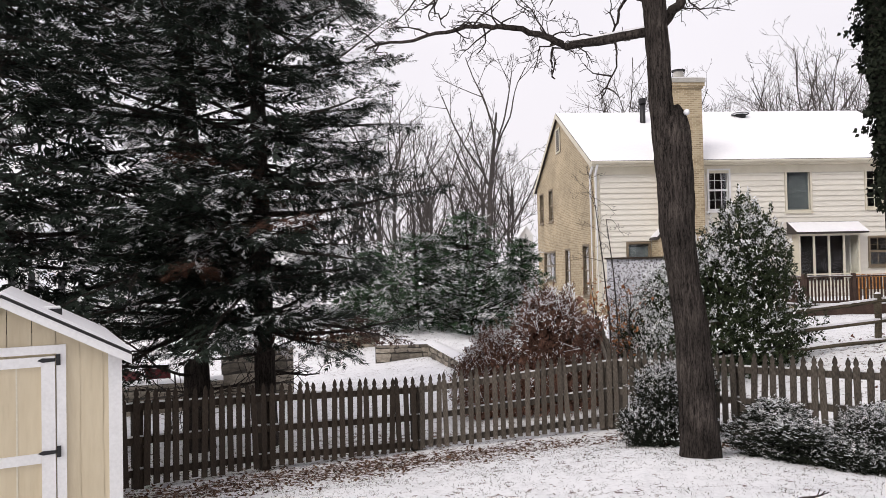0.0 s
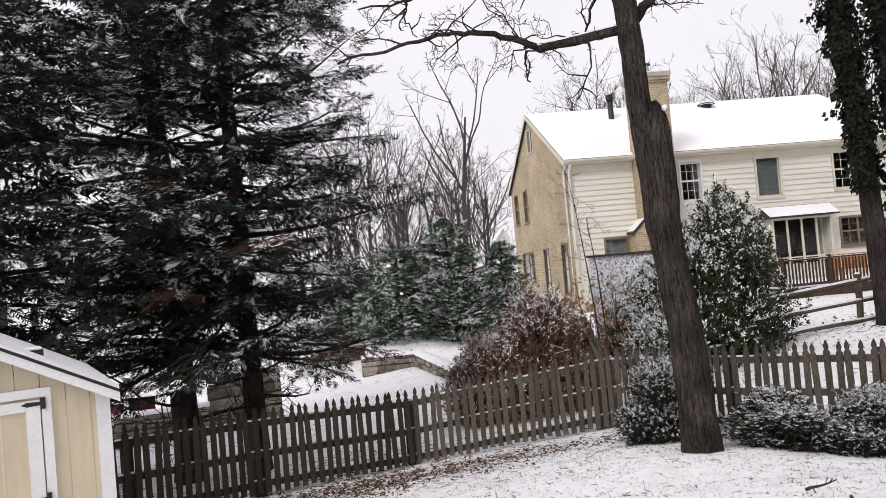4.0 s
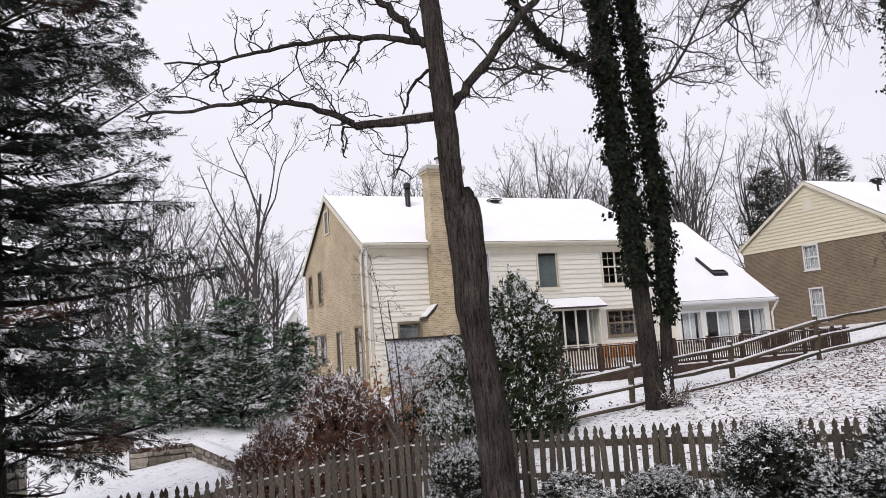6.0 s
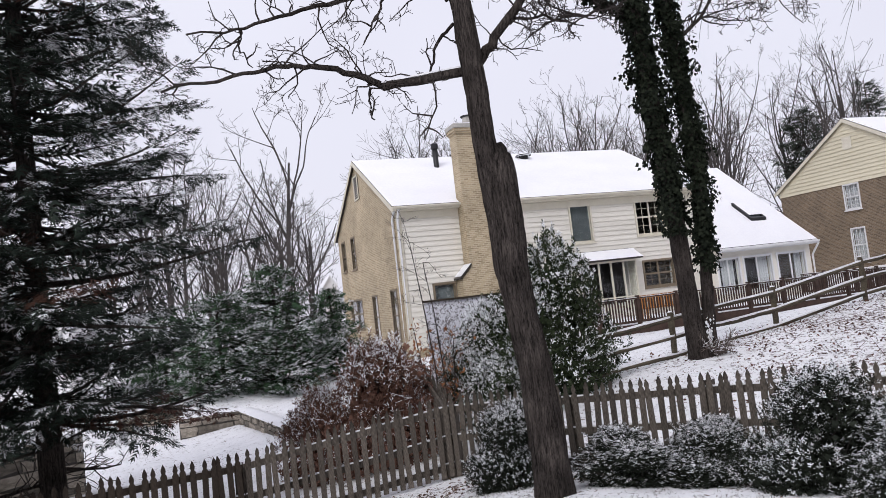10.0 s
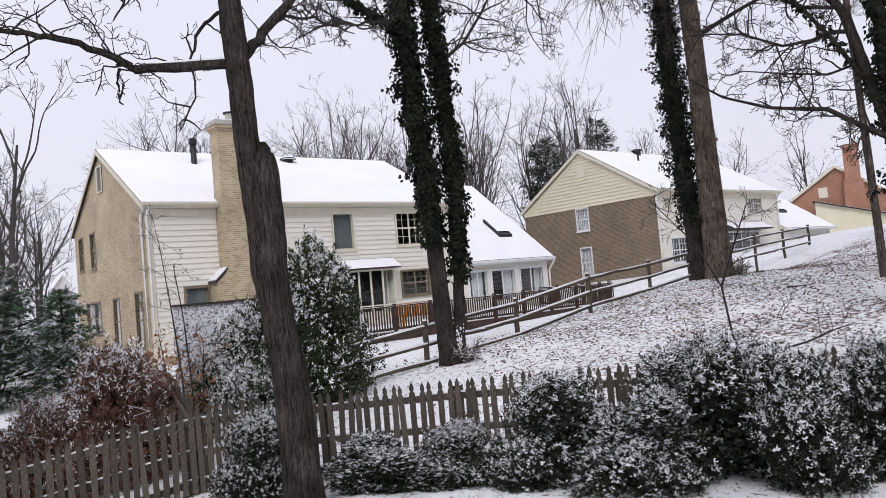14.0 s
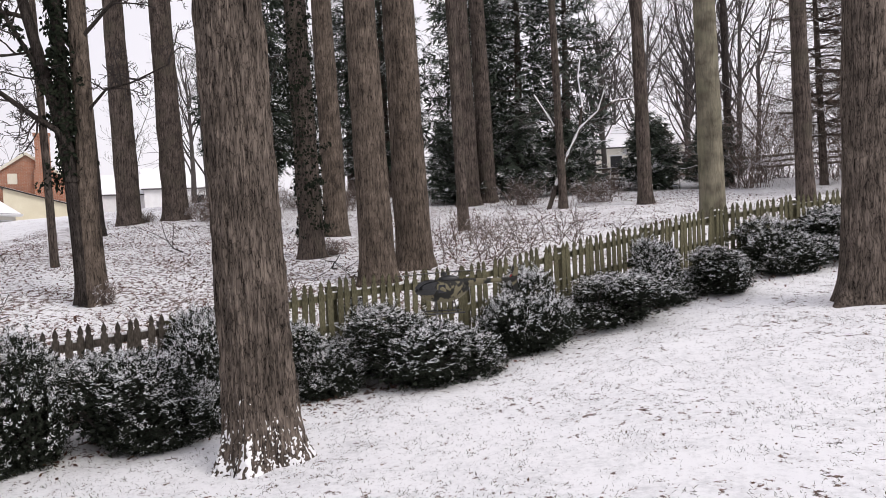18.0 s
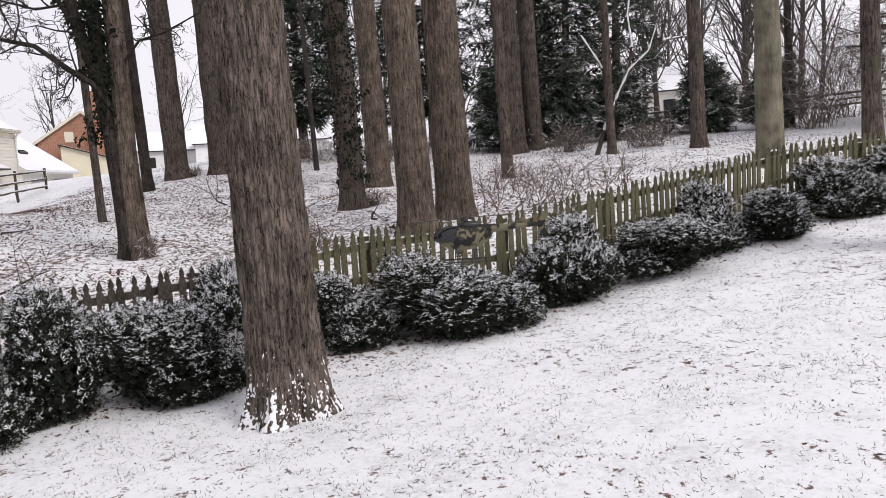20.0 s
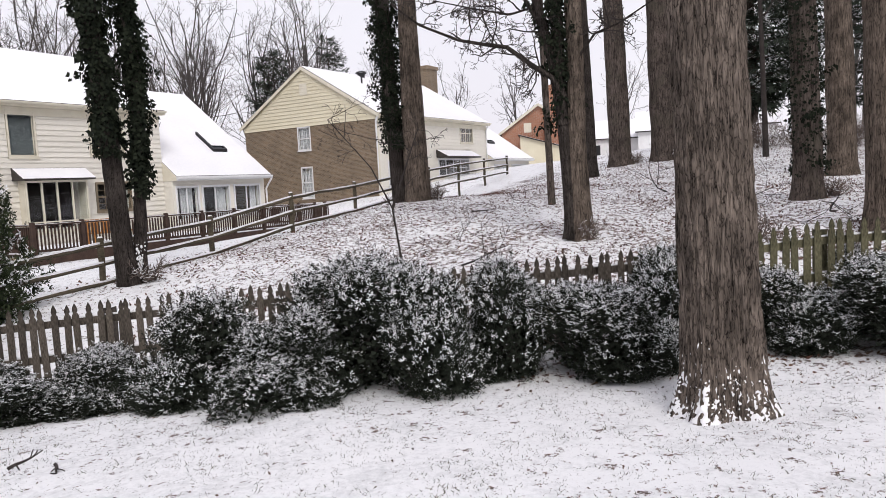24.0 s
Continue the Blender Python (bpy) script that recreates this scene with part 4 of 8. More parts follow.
def deck_run(p, q):
    p, q = np.array(p, float), np.array(q, float)
    n = int(round(np.linalg.norm(q - p) / 0.115))
    for i in range(n + 1):
        at = p + (q - p) * i / n
        ob = put("baluster" if i % 14 else "rail_post", bal if i % 14 else post_m, None, deck)
        ob.location = (at[0], at[1], DECK_Z + 0.06 if i % 14 else DECK_Z)
    put("top_rail", Build().beam((*p, DECK_Z + 0.9), (*q, DECK_Z + 0.9), 0.14, 0.045), DECKWOOD, deck)
    put("rail_snow", Build().beam((*p, DECK_Z + 0.93), (*q, DECK_Z + 0.93), 0.09, 0.012), SNOW, deck)
    put("bottom_rail", Build().beam((*p, DECK_Z + 0.1), (*q, DECK_Z + 0.1), 0.05, 0.08), DECKWOOD, deck)


deck_run((DECK_X0, DECK_Y + 0.06), (DECK_X1, DECK_Y + 0.06))
deck_run((DECK_X0 + 0.06, DECK_Y + 0.2), (DECK_X0 + 0.06, 26.7))
deck_run((DECK_X1 - 0.06, DECK_Y + 0.2), (DECK_X1 - 0.06, 26.7))
settle(deck)
bench = thing("bench", "orange-brown wooden bench on the deck", "bench", at=(16.4, 23.2, 0.05))
BW = material("orange_wood", (0.32, 0.14, 0.04), (0.52, 0.26, 0.09), 3.0, 0.6, 0.2, vary=0.1)
put("seat", Build().box((15.5, 23.0, 0.45), (17.2, 23.45, 0.5)), BW, bench)
for i in range(9):
    put("slat", Build().box((15.52 + i * 0.19, 23.44, 0.5), (15.66 + i * 0.19, 23.48, 0.95)), BW, bench)
for u in (15.52, 17.1):
    put("leg", Build().box((u, 23.02, 0.03), (u + 0.07, 23.1, 0.45)), BW, bench)
    put("leg", Build().box((u, 23.38, 0.03), (u + 0.07, 23.46, 0.45)), BW, bench)
settle(bench)

# -- the second house: brown brick, yellow gable
REAR2 = [(44.4, 46.1, 4.6, 5.85), (35.4, 35.95, 4.95, 5.75), (35.7, 38.2, 1.85, 3.25), (41.4, 45.4, 2.35, 3.4)]
GABLE2 = [(29.75, 30.65, 4.33, 5.65), (29.75, 30.55, 1.4, 3.2)]
house_b, rear_b, gab_b, ridge_b = colonial(34.6, 48.2, 24.8, 35.2, 1.0, 6.05, 9.35, "house", "two-storey house with brown brick end and pale yellow gable", BROWNBRICK, REAR2, GABLE2, gable_split=SIDING2)
zg = lambda z: 5.4 * (1 - (z - 6.0) / 3.35)
siding(house_b, gab_b, 24.8, 35.2, 5.72, 9.2, [], SIDING2, 0.21, edge=lambda z: (30 - min(5.35, zg(z) + 0.0), 30 + min(5.35, zg(z))) if z > 6 else (24.75, 35.25))
siding(house_b, rear_b, 34.85, 48.2, 1.2, 5.6, REAR2, SIDING, 0.21)
put("corner_board", Build().box((34.62, 24.74, 0.8), (34.82, 24.798, 5.6)), TRIM, house_b)
for k in GABLE2:
    window(house_b, gab_b, *k, 3, 6, WHITE, CURTAIN, proud=0.01)
put("gable_vent", Build().box((34.55, 29.7, 7.6), (34.598, 30.3, 8.3)), TRIM, house_b)
window(house_b, rear_b, *REAR2[0], 3, 4, TRIM, units=2)
window(house_b, rear_b, *REAR2[1], 2, 4, TRIM)
window(house_b, rear_b, *REAR2[2], 3, 4, WHITE, units=3)
window(house_b, rear_b, *REAR2[3], 1, 1, WHITE, units=4)
put("bay_roof", Build().prism([(23.9, 3.5), (24.77, 3.5), (24.77, 4.05), (23.9, 3.58)], 0, 41.1, 45.7), COPPER, house_b)
snow_sheet(house_b, [(41.1, 23.88, 3.58), (45.7, 23.88, 3.58), (45.7, 24.7, 4.02), (41.1, 24.7, 4.02)], nu=16, nv=6)
pipe_run("downspout", [(34.5, 24.5, 5.9), (34.56, 24.7, 5.6), (34.56, 24.7, 0.8)], 0.06, WHITE, house_b)
pipe_run("downspout", [(48.1, 24.5, 5.9), (48.1, 24.7, 5.5), (48.1, 24.7, 0.8)], 0.06, WHITE, house_b)
put("chimney", Build().box((48.25, 29.6, 2.0), (49.7, 30.5, 10.6)).box((48.15, 29.5, 10.6), (49.8, 30.6, 10.85)), BROWNBRICK, house_b)
pipe_run("vent_pipe", [(38.5, 28.5, 8.0), (38.5, 28.5, 8.9)], 0.06, METALDARK, house_b)
vent = Build().tube([(40.2, 29.8, 9.0), (40.2, 29.8, 9.45)], [0.25, 0.25], 12).tube([(40.2, 29.8, 9.45), (40.2, 29.8, 9.55)], [0.4, 0.32], 12)
put("roof_vent", vent, METALDARK, house_b)
WING2 = [(49.0, 51.0, 1.9, 3.0), (52.0, 54.4, 1.9, 3.0)]
wf2, wr2 = catslide(house_b, 48.2, 55.2, 24.6, 29.8, 1.2, 3.5, 7.3, WING2, SIDING)
for k in WING2:
    window(house_b, wf2, *k, 1, 1, WHITE, CURTAIN, units=2)
skylight(house_b, 51.0, 52.0, 26.0, 27.4, 24.6, 3.5, wr2)
skylight(house_b, 48.9, 49.6, 26.2, 27.0, 24.6, 3.5, wr2)
settle(house_b)
house_b.location.z -= 0.24

# ---------------------------------------------------------------- picket fence


def picket_mesh(h, w=0.073, t=0.02):
    """A board with a necked, pointed head."""
    a = w / 2
    side_ = [(a, 0), (a, h - 0.17), (a * 0.98, h - 0.14), (a * 0.52, h - 0.115), (a * 0.78, h - 0.085), (a * 0.62, h - 0.05)]
    prof = [(-x, z) for x, z in side_] + [(0, h)] + [(x, z) for x, z in side_[::-1]]
    b = Build().prism(prof, 1, -t / 2, t / 2)
    return b


PICKETS = {}


def picket_for(h, mat):
    key = (round(h / 0.03), mat.name)
    if key not in PICKETS:
        me = picket_mesh(round(h / 0.03) * 0.03).mesh("picket")
        me.materials.append(mat)
        PICKETS[key] = me
    return PICKETS[key]


rng = np.random.default_rng(7)


def fence_run(p, q, mat, label, posts=2.03, drop=0.05, lean=0.02, snow=True, caps=True):
    """One straight run: posts, three rails behind, and pickets on the yard's side."""
    p, q = np.array(p, float), np.array(q, float)
    d = q - p
    run = np.hypot(d[0], d[1])
    d2 = d[:2] / run
    nrm = np.array([-d2[1], d2[0]])
    yaw = math.atan2(d2[1], d2[0])
    fence = thing("picket_fence", label, "fence", "picket fence runs", at=(p[0], p[1], gzf(p[0], p[1])))
    n = max(1, int(round(run / posts)))
    top = lambda s: p[2] + d[2] * s / run
    for i in range(n + 1):
        s = run * i / n
        x, y = p[:2] + d2 * s
        g = gzf(x, y)
        b = Build().box((-0.055, -0.055, -0.3), (0.055, 0.055, top(s) - (0.1 if caps else 0.18) - g))
        ob = put("post", b, mat, fence)
        ob.location, ob.rotation_euler = (x + nrm[0] * 0.12, y + nrm[1] * 0.12, g), (0, 0, yaw)
        if caps:
            c = Build().add([(-0.05, -0.05, 0), (0.05, -0.05, 0), (0.05, 0.05, 0), (-0.05, 0.05, 0), (-0.025, -0.025, 0.03), (0.025, -0.025, 0.03), (0.025, 0.025, 0.03), (-0.025, 0.025, 0.03)],
                            np.array([(4, 5, 6, 7), (0, 1, 5, 4), (1, 2, 6, 5), (2, 3, 7, 6), (3, 0, 4, 7)]))
            ob2 = put("snow_cap", c, SNOW, fence)
            ob2.location, ob2.rotation_euler = (x + nrm[0] * 0.12, y + nrm[1] * 0.12, top(s) - 0.1), (0, 0, yaw)
    for below in (0.22, 0.62, 1.0):
        a, c = p + (nrm[0] * 0.04, nrm[1] * 0.04, -below), q + (nrm[0] * 0.04, nrm[1] * 0.04, -below)
        put("rail", Build().beam(a, c, 0.04, 0.085), mat, fence)
        if snow:
            put("rail_snow", Build().beam(a + (0, 0, 0.05), c + (0, 0, 0.05), 0.034, 0.018), SNOW, fence)
    k = int(run / 0.118)
    for i in range(k):
        s = (i + 0.5) * run / k
        x, y = p[:2] + d2 * s - nrm * 0.012
        tz = top(s) + rng.normal(0, 0.012)
        g = gzf(x, y)
        h = float(np.clip(tz - g - drop, 0.8, 1.5))
        ob = put("picket", picket_for(h, mat), None, fence)
        ob.location = (x, y, tz - round(h / 0.03) * 0.03)
        ob.rotation_euler = (rng.normal(0, lean * 0.6), rng.normal(0, lean), yaw + rng.normal(0, 0.03))
    settle(fence)
    return fence


DARKL, GREYL, MOSSL = "dark weathered picket fence with pointed heads", "grey weathered picket fence dusted with snow", "mossy greenish picket fence with pointed heads"
for i, (mat, lab) in enumerate([(DARKWOOD, DARKL), (DARKWOOD, DARKL), (DARKWOOD, DARKL), (FENCEWOOD, GREYL), (FENCEWOOD, GREYL), (FENCEWOOD, GREYL), (MOSSWOOD, MOSSL), (MOSSWOOD, MOSSL), (MOSSWOOD, MOSSL), (MOSSWOOD, MOSSL), (FENCEWOOD, GREYL)]):
    fence_run(LINE[i], LINE[i + 1], mat, lab, caps=i > 4)
fence_run((3.1, 10.15, 0.3), (4.2, 15.0, 0.5), FENCEWOOD, GREYL, snow=False, caps=False)

# ---------------------------------------------------------------- split-rail fence
SPLIT = [(5.6, 12.6), (8.95, 12.75), (12.1, 13.25), (15.0, 13.4), (18.4, 13.9), (21.6, 14.6), (25.0, 15.3), (28.6, 16.0), (32.4, 16.7), (36.4, 17.4)]
SPLITTOP = [0.5, 0.85, 1.08, 1.52, 1.75, 2.0, 2.25, 2.5, 2.7, 2.9]
split = thing("split_rail_fence", "rough split-rail fence with snow on its rails", "fence", at=(12.1, 13.25, 0))


def rough_bar(p, q, r, seed):
    """A hewn rail: five-sided, a little crooked."""
    g = np.random.default_rng(seed)
    t = np.linspace(0, 1, 6)[:, None]
    pts = np.array(p) * (1 - t) + np.array(q) * t + g.normal(0, 0.012, (6, 3)) * (t * (1 - t) * 4)
    return Build().tube(pts, r * (1 + g.normal(0, 0.08, 6)), 5)


for i, ((x, y), zt) in enumerate(zip(SPLIT, SPLITTOP)):
    put("post", rough_bar((x, y, gzf(x, y) - 0.3), (x, y, zt), 0.062, i), RAILWOOD, split)
    put("post_snow", Build().tube([(x, y, zt), (x, y, zt + 0.03)], [0.055, 0.03], 6), SNOW, split)
for i in range(len(SPLIT) - 1):
    (x0, y0), (x1, y1) = SPLIT[i], SPLIT[i + 1]
    for j, f in enumerate((0.13, 0.5, 0.86)):
        za = SPLITTOP[i] - f * (1.02 if i else 0.9)
        zb = SPLITTOP[i + 1] - f * 1.02
        b = rough_bar((x0, y0 - 0.03, za), (x1, y1 - 0.03, zb), 0.038, 50 + 3 * i + j)
        put("rail", b, RAILWOOD, split)
        put("rail_snow", Build().beam((x0, y0 - 0.02, za + 0.042), (x1, y1 - 0.02, zb + 0.042), 0.06, 0.034), SNOW, split)
settle(split)

# ---------------------------------------------------------------- trees


def limb_path(p, d, length, n, g, wobble, lift):
    """A crooked run of points from p along d."""
    pts, d = [np.array(p, float)], unit(d)
    for _ in range(n):
        d = unit(d + g.normal(0, wobble, 3) + (0, 0, lift))
        pts.append(pts[-1] + d * length / n)
    return np.array(pts)


def grow(build, p, d, length, r, level, g, wobble=0.16, lift=0.02, kids=5, shrink=0.62, spread=0.9, sides=(7, 5, 4, 3, 3), rmin=0.004, start=0.25):
    """A limb with its side limbs down to twigs."""
    n = max(3, int(5 + length * 1.2)) if level < 2 else (4 if level < 3 else 3)
    pts = limb_path(p, d, length, n, g, wobble, lift)
    rad = np.maximum(r * np.linspace(1, 0.35, n + 1), rmin)
    build[min(level, len(build) - 1)].tube(pts, rad, sides[min(level, 4)], cap=False)
    if level >= len(sides) - 1 or length < 0.15:
        return
    for _ in range(kids):
        t = g.uniform(start, 0.98)
        i = min(int(t * n), n - 1)
        q = pts[i] + (pts[i + 1] - pts[i]) * (t * n - i)
        axis = unit(pts[i + 1] - pts[i])
        out = unit(np.cross(axis, g.normal(0, 1, 3)))
        grow(build, q, unit(axis * g.uniform(0.35, 0.9) + out * spread), length * shrink * g.uniform(0.55, 1.1) * (1.15 - 0.5 * t), max(r * np.interp(t, [0, 1], [0.62, 0.3]), rmin),
             level + 1, g, wobble * 1.1, lift, kids, shrink, spread, sides, rmin, start)


def trunk_build(base, top, r0, r1, seed, sides=28, rings=60, flare=0.6, furrow=0.05, bend=0.0, fine=0.0):
    """A trunk with furrowed skin and spreading root feet."""
    g = np.random.default_rng(seed)
    base, top = np.array(base, float), np.array(top, float)
    t = np.linspace(0, 1, rings) ** 1.5
    h = np.linalg.norm(top - base)
    ang = np.arange(sides) * 2 * np.pi / sides
    roots = sum(a * np.cos(k * ang + p) for k, a, p in ((3, 0.35, g.uniform(0, 6)), (5, 0.45, g.uniform(0, 6)), (7, 0.2, g.uniform(0, 6))))
    zz = t * h
    foot = np.exp(-zz / 0.28)[:, None]
    r = (r0 + (r1 - r0) * t)[:, None] * (1 + flare * foot * (1 + roots[None, :]) * 0.8)
    fur = np.array([[noise.noise((math.cos(a) * 9 * r0 + seed, math.sin(a) * 9 * r0, z * 0.9)) + 0.6 * noise.noise((math.cos(a) * 22 * r0 + seed, math.sin(a) * 22 * r0, z * 1.7)) for a in ang] for z in zz])
    r = r * (1 + furrow * fur)
    if fine:
        ridge = np.array([[abs(noise.noise((math.cos(a) * 21 * r0, math.sin(a) * 21 * r0, z * 2.1 + seed))) + 0.5 * abs(noise.noise((math.cos(a) * 46 * r0, math.sin(a) * 46 * r0, z * 5 + seed))) for a in ang] for z in zz])
        r = r + fine * (ridge - 0.3)
    c = base + t[:, None] * (top - base)
    c[:, 0] += bend * np.sin(t * np.pi) * h
    v = np.stack([c[:, None, 0] + r * np.cos(ang), c[:, None, 1] + r * np.sin(ang), c[:, None, 2] + 0 * r], -1)
    i, j = np.meshgrid(np.arange(rings - 1), np.arange(sides), indexing="ij")
    j2 = (j + 1) % sides
    f = np.stack([i * sides + j, i * sides + j2, (i + 1) * sides + j2, (i + 1) * sides + j], -1).reshape(-1, 4)
    return Build().add(v.reshape(-1, 3), f), c, r


def stem_build(path, seed, sides=40, rings=90, furrow=0.06, fine=0.0, flare=0.0):
    """A trunk along a bent line of (x, y, z, radius), furrowed, with root feet if flared."""
    g = np.random.default_rng(seed)
    q = np.array(path, float)
    s = np.r_[0, np.cumsum(np.linalg.norm(np.diff(q[:, :3], axis=0), axis=1))]
    u = np.linspace(0, 1, rings) ** 1.25 * s[-1]
    k = np.stack([np.interp(u, s, q[:, i]) for i in range(4)], -1)
    soft = np.ones(5) / 5
    k[2:-2] = np.stack([np.convolve(k[:, i], soft, "valid") for i in range(4)], -1)
    ang = np.arange(sides) * 2 * np.pi / sides
    roots = sum(a * np.cos(m * ang + g.uniform(0, 6)) for m, a in ((3, 0.35), (5, 0.45), (7, 0.2)))
    r0 = q[0, 3]
    r = k[:, 3:4] * (1 + flare * np.exp(-u / 0.25)[:, None] * (1 + roots[None]) * 0.8)
    fur = np.array([[noise.noise((math.cos(a) * 9 * r0 + seed, math.sin(a) * 9 * r0, z * 0.9)) + 0.6 * noise.noise((math.cos(a) * 22 * r0 + seed, math.sin(a) * 22 * r0, z * 1.9)) for a in ang] for z in u])
    r = r * (1 + furrow * fur)
    if fine:
        r = r + fine * (np.array([[abs(noise.noise((math.cos(a) * 24 * r0, math.sin(a) * 24 * r0, z * 2.6 + seed))) for a in ang] for z in u]) - 0.25)
    v = np.stack([k[:, None, 0] + r * np.cos(ang), k[:, None, 1] + r * np.sin(ang), k[:, None, 2] + 0 * r], -1)
    i, j = np.meshgrid(np.arange(rings - 1), np.arange(sides), indexing="ij")
    j2 = (j + 1) % sides
    f = np.stack([i * sides + j, i * sides + j2, (i + 1) * sides + j2, (i + 1) * sides + j], -1).reshape(-1, 4)
    return Build().add(v.reshape(-1, 3), f), k[:, :3], r


LEAF = [(0, 0, 0), (0.35, 0.24, 0.03), (1, 0, -0.06), (0.35, -0.24, 0.03)]
LEAF_F = [(0, 1, 2), (0, 2, 3)]


IVYLEAF, IVYLEAF_F = [(0, 0, 0), (0.3, 0.42, 0.04), (1, 0, -0.1), (0.3, -0.42, 0.04)], [(0, 1, 2), (0, 2, 3)]


def ivy_cloak(parent, c, r, lo, hi, seed, count=2600, size=0.09, swell=0.1, sprigs=26):
    """Ivy in uneven pads round a stem between two heights, with sprigs that stand off it."""
    g = np.random.default_rng(seed)
    z = g.uniform(lo, hi, count)
    a = g.uniform(0, 2 * np.pi, count)
    lump = np.array([noise.noise((math.cos(q) * 1.1, math.sin(q) * 1.1, w * 1.7 + seed)) + 0.5 * noise.noise((math.cos(q) * 2.5, math.sin(q) * 2.5, w * 4.1 + seed)) for q, w in zip(a, z)])
    keep = lump > -0.42 + 0.5 * np.clip(1 - (z - lo) / 0.8, 0, 1)
    z, a, lump = z[keep], a[keep], lump[keep]
    m = len(z)
    cx, cy = np.interp(z, c[:, 2], c[:, 0]), np.interp(z, c[:, 2], c[:, 1])
    rr = np.interp(z, c[:, 2], r.mean(1))
    out = rr + swell * np.clip(0.35 + 1.7 * lump, 0.02, 1.9) * g.uniform(0.3, 1, m)
    n = np.stack([np.cos(a), np.sin(a), 0 * a], -1)
    at = np.stack([cx, cy, z], -1) + n * out[:, None]
    P, N = [at], [n]
    for _ in range(sprigs):
        k = g.integers(0, m)
        d = unit(n[k] + (0, 0, g.uniform(-0.7, 0.6)) + g.normal(0, 0.3, 3))
        s = g.uniform(0, 0.34, 34)[:, None]
        P.append(at[k] + d * s - np.array([0, 0, 0.5]) * s ** 2 + g.normal(0, 0.035, (34, 3)))
        N.append(np.tile(d, (34, 1)))
    at, n = np.concatenate(P), np.concatenate(N)
    m = len(at)
    b = Build()
    sprays(b, at + g.normal(0, 0.02, (m, 3)), unit(n * 0.5 + (0, 0, -0.8) + g.normal(0, 0.5, (m, 3))), n + g.normal(0, 0.35, (m, 3)), size * g.uniform(0.6, 1.3, m), IVYLEAF, IVYLEAF_F)
    put("ivy", b, IVY, parent, "dark ivy leaves", kind="stuff")


def tall_tree(x, y, d, height, lean=(0, 0), mat=BARKFAR, label="tall bare tree with a straight grey trunk", seed=1, crown=True, ivy=None, flare=0.5, sides=22, limbs=(), crown_from=0.55, kids=3, name="tree", twig=TWIG, rings=46):
    z = gzf(x, y)
    g = np.random.default_rng(seed)
    t = thing(name, label, "tree", at=(x, y, z))
    top = (x + lean[0] * height, y + lean[1] * height, z + height)
    b, c, r = trunk_build((x, y, z - 0.15), top, d / 2, d * 0.24, seed, sides, rings, flare, 0.085, g.normal(0, 0.004))
    put("trunk", b, mat, t, smooth=True)
    lim, tw = Build(), Build()
    layers = [lim, lim, tw, tw]
    if crown:
        for k in range(7):
            f = crown_from + (1 - crown_from) * (k + 0.3) / 7
            q = np.array([np.interp(z + f * height, c[:, 2], c[:, i]) for i in range(3)])
            a = g.uniform(0, 6.28)
            grow(layers, q, (math.cos(a), math.sin(a), g.uniform(0.25, 0.9)), height * g.uniform(0.2, 0.34), d * 0.16, 1, g, kids=kids, rmin=0.008)
    for hz, way, length, rr in limbs:
        q = np.array([np.interp(z + hz, c[:, 2], c[:, i]) for i in range(3)])
        grow(layers, q, way, length, rr, 1, g, 0.16, 0.01, 6, rmin=0.006)
    if lim.n:
        put("branchwork", lim, mat if d > 0.3 else twig, t, smooth=True, kind="stuff")
    if tw.n:
        put("twigwork", tw, twig, t, kind="stuff")
    if ivy:
        ivy_cloak(t, c, r, z + ivy[0], z + ivy[1], seed, *ivy[2:])
    settle(t)
    return t, c, r


# a flat frond of narrow blades
FROND, FROND_F = [], []
for _x, _l, _a in ((0.05, 0.4, 0.8), (0.1, 0.4, -0.8), (0.3, 0.38, 0.75), (0.36, 0.38, -0.75), (0.55, 0.33, 0.65), (0.6, 0.33, -0.65), (0.62, 0.4, 0.0)):
    _k = len(FROND)
    _c, _n = math.cos(_a), math.sin(_a)
    FROND += [(_x + 0.06 * _n, -0.06 * _c, 0), (_x - 0.06 * _n, 0.06 * _c, 0), (_x + _l * _c, _l * _n, -0.08)]
    FROND_F.append((_k, _k + 1, _k + 2))


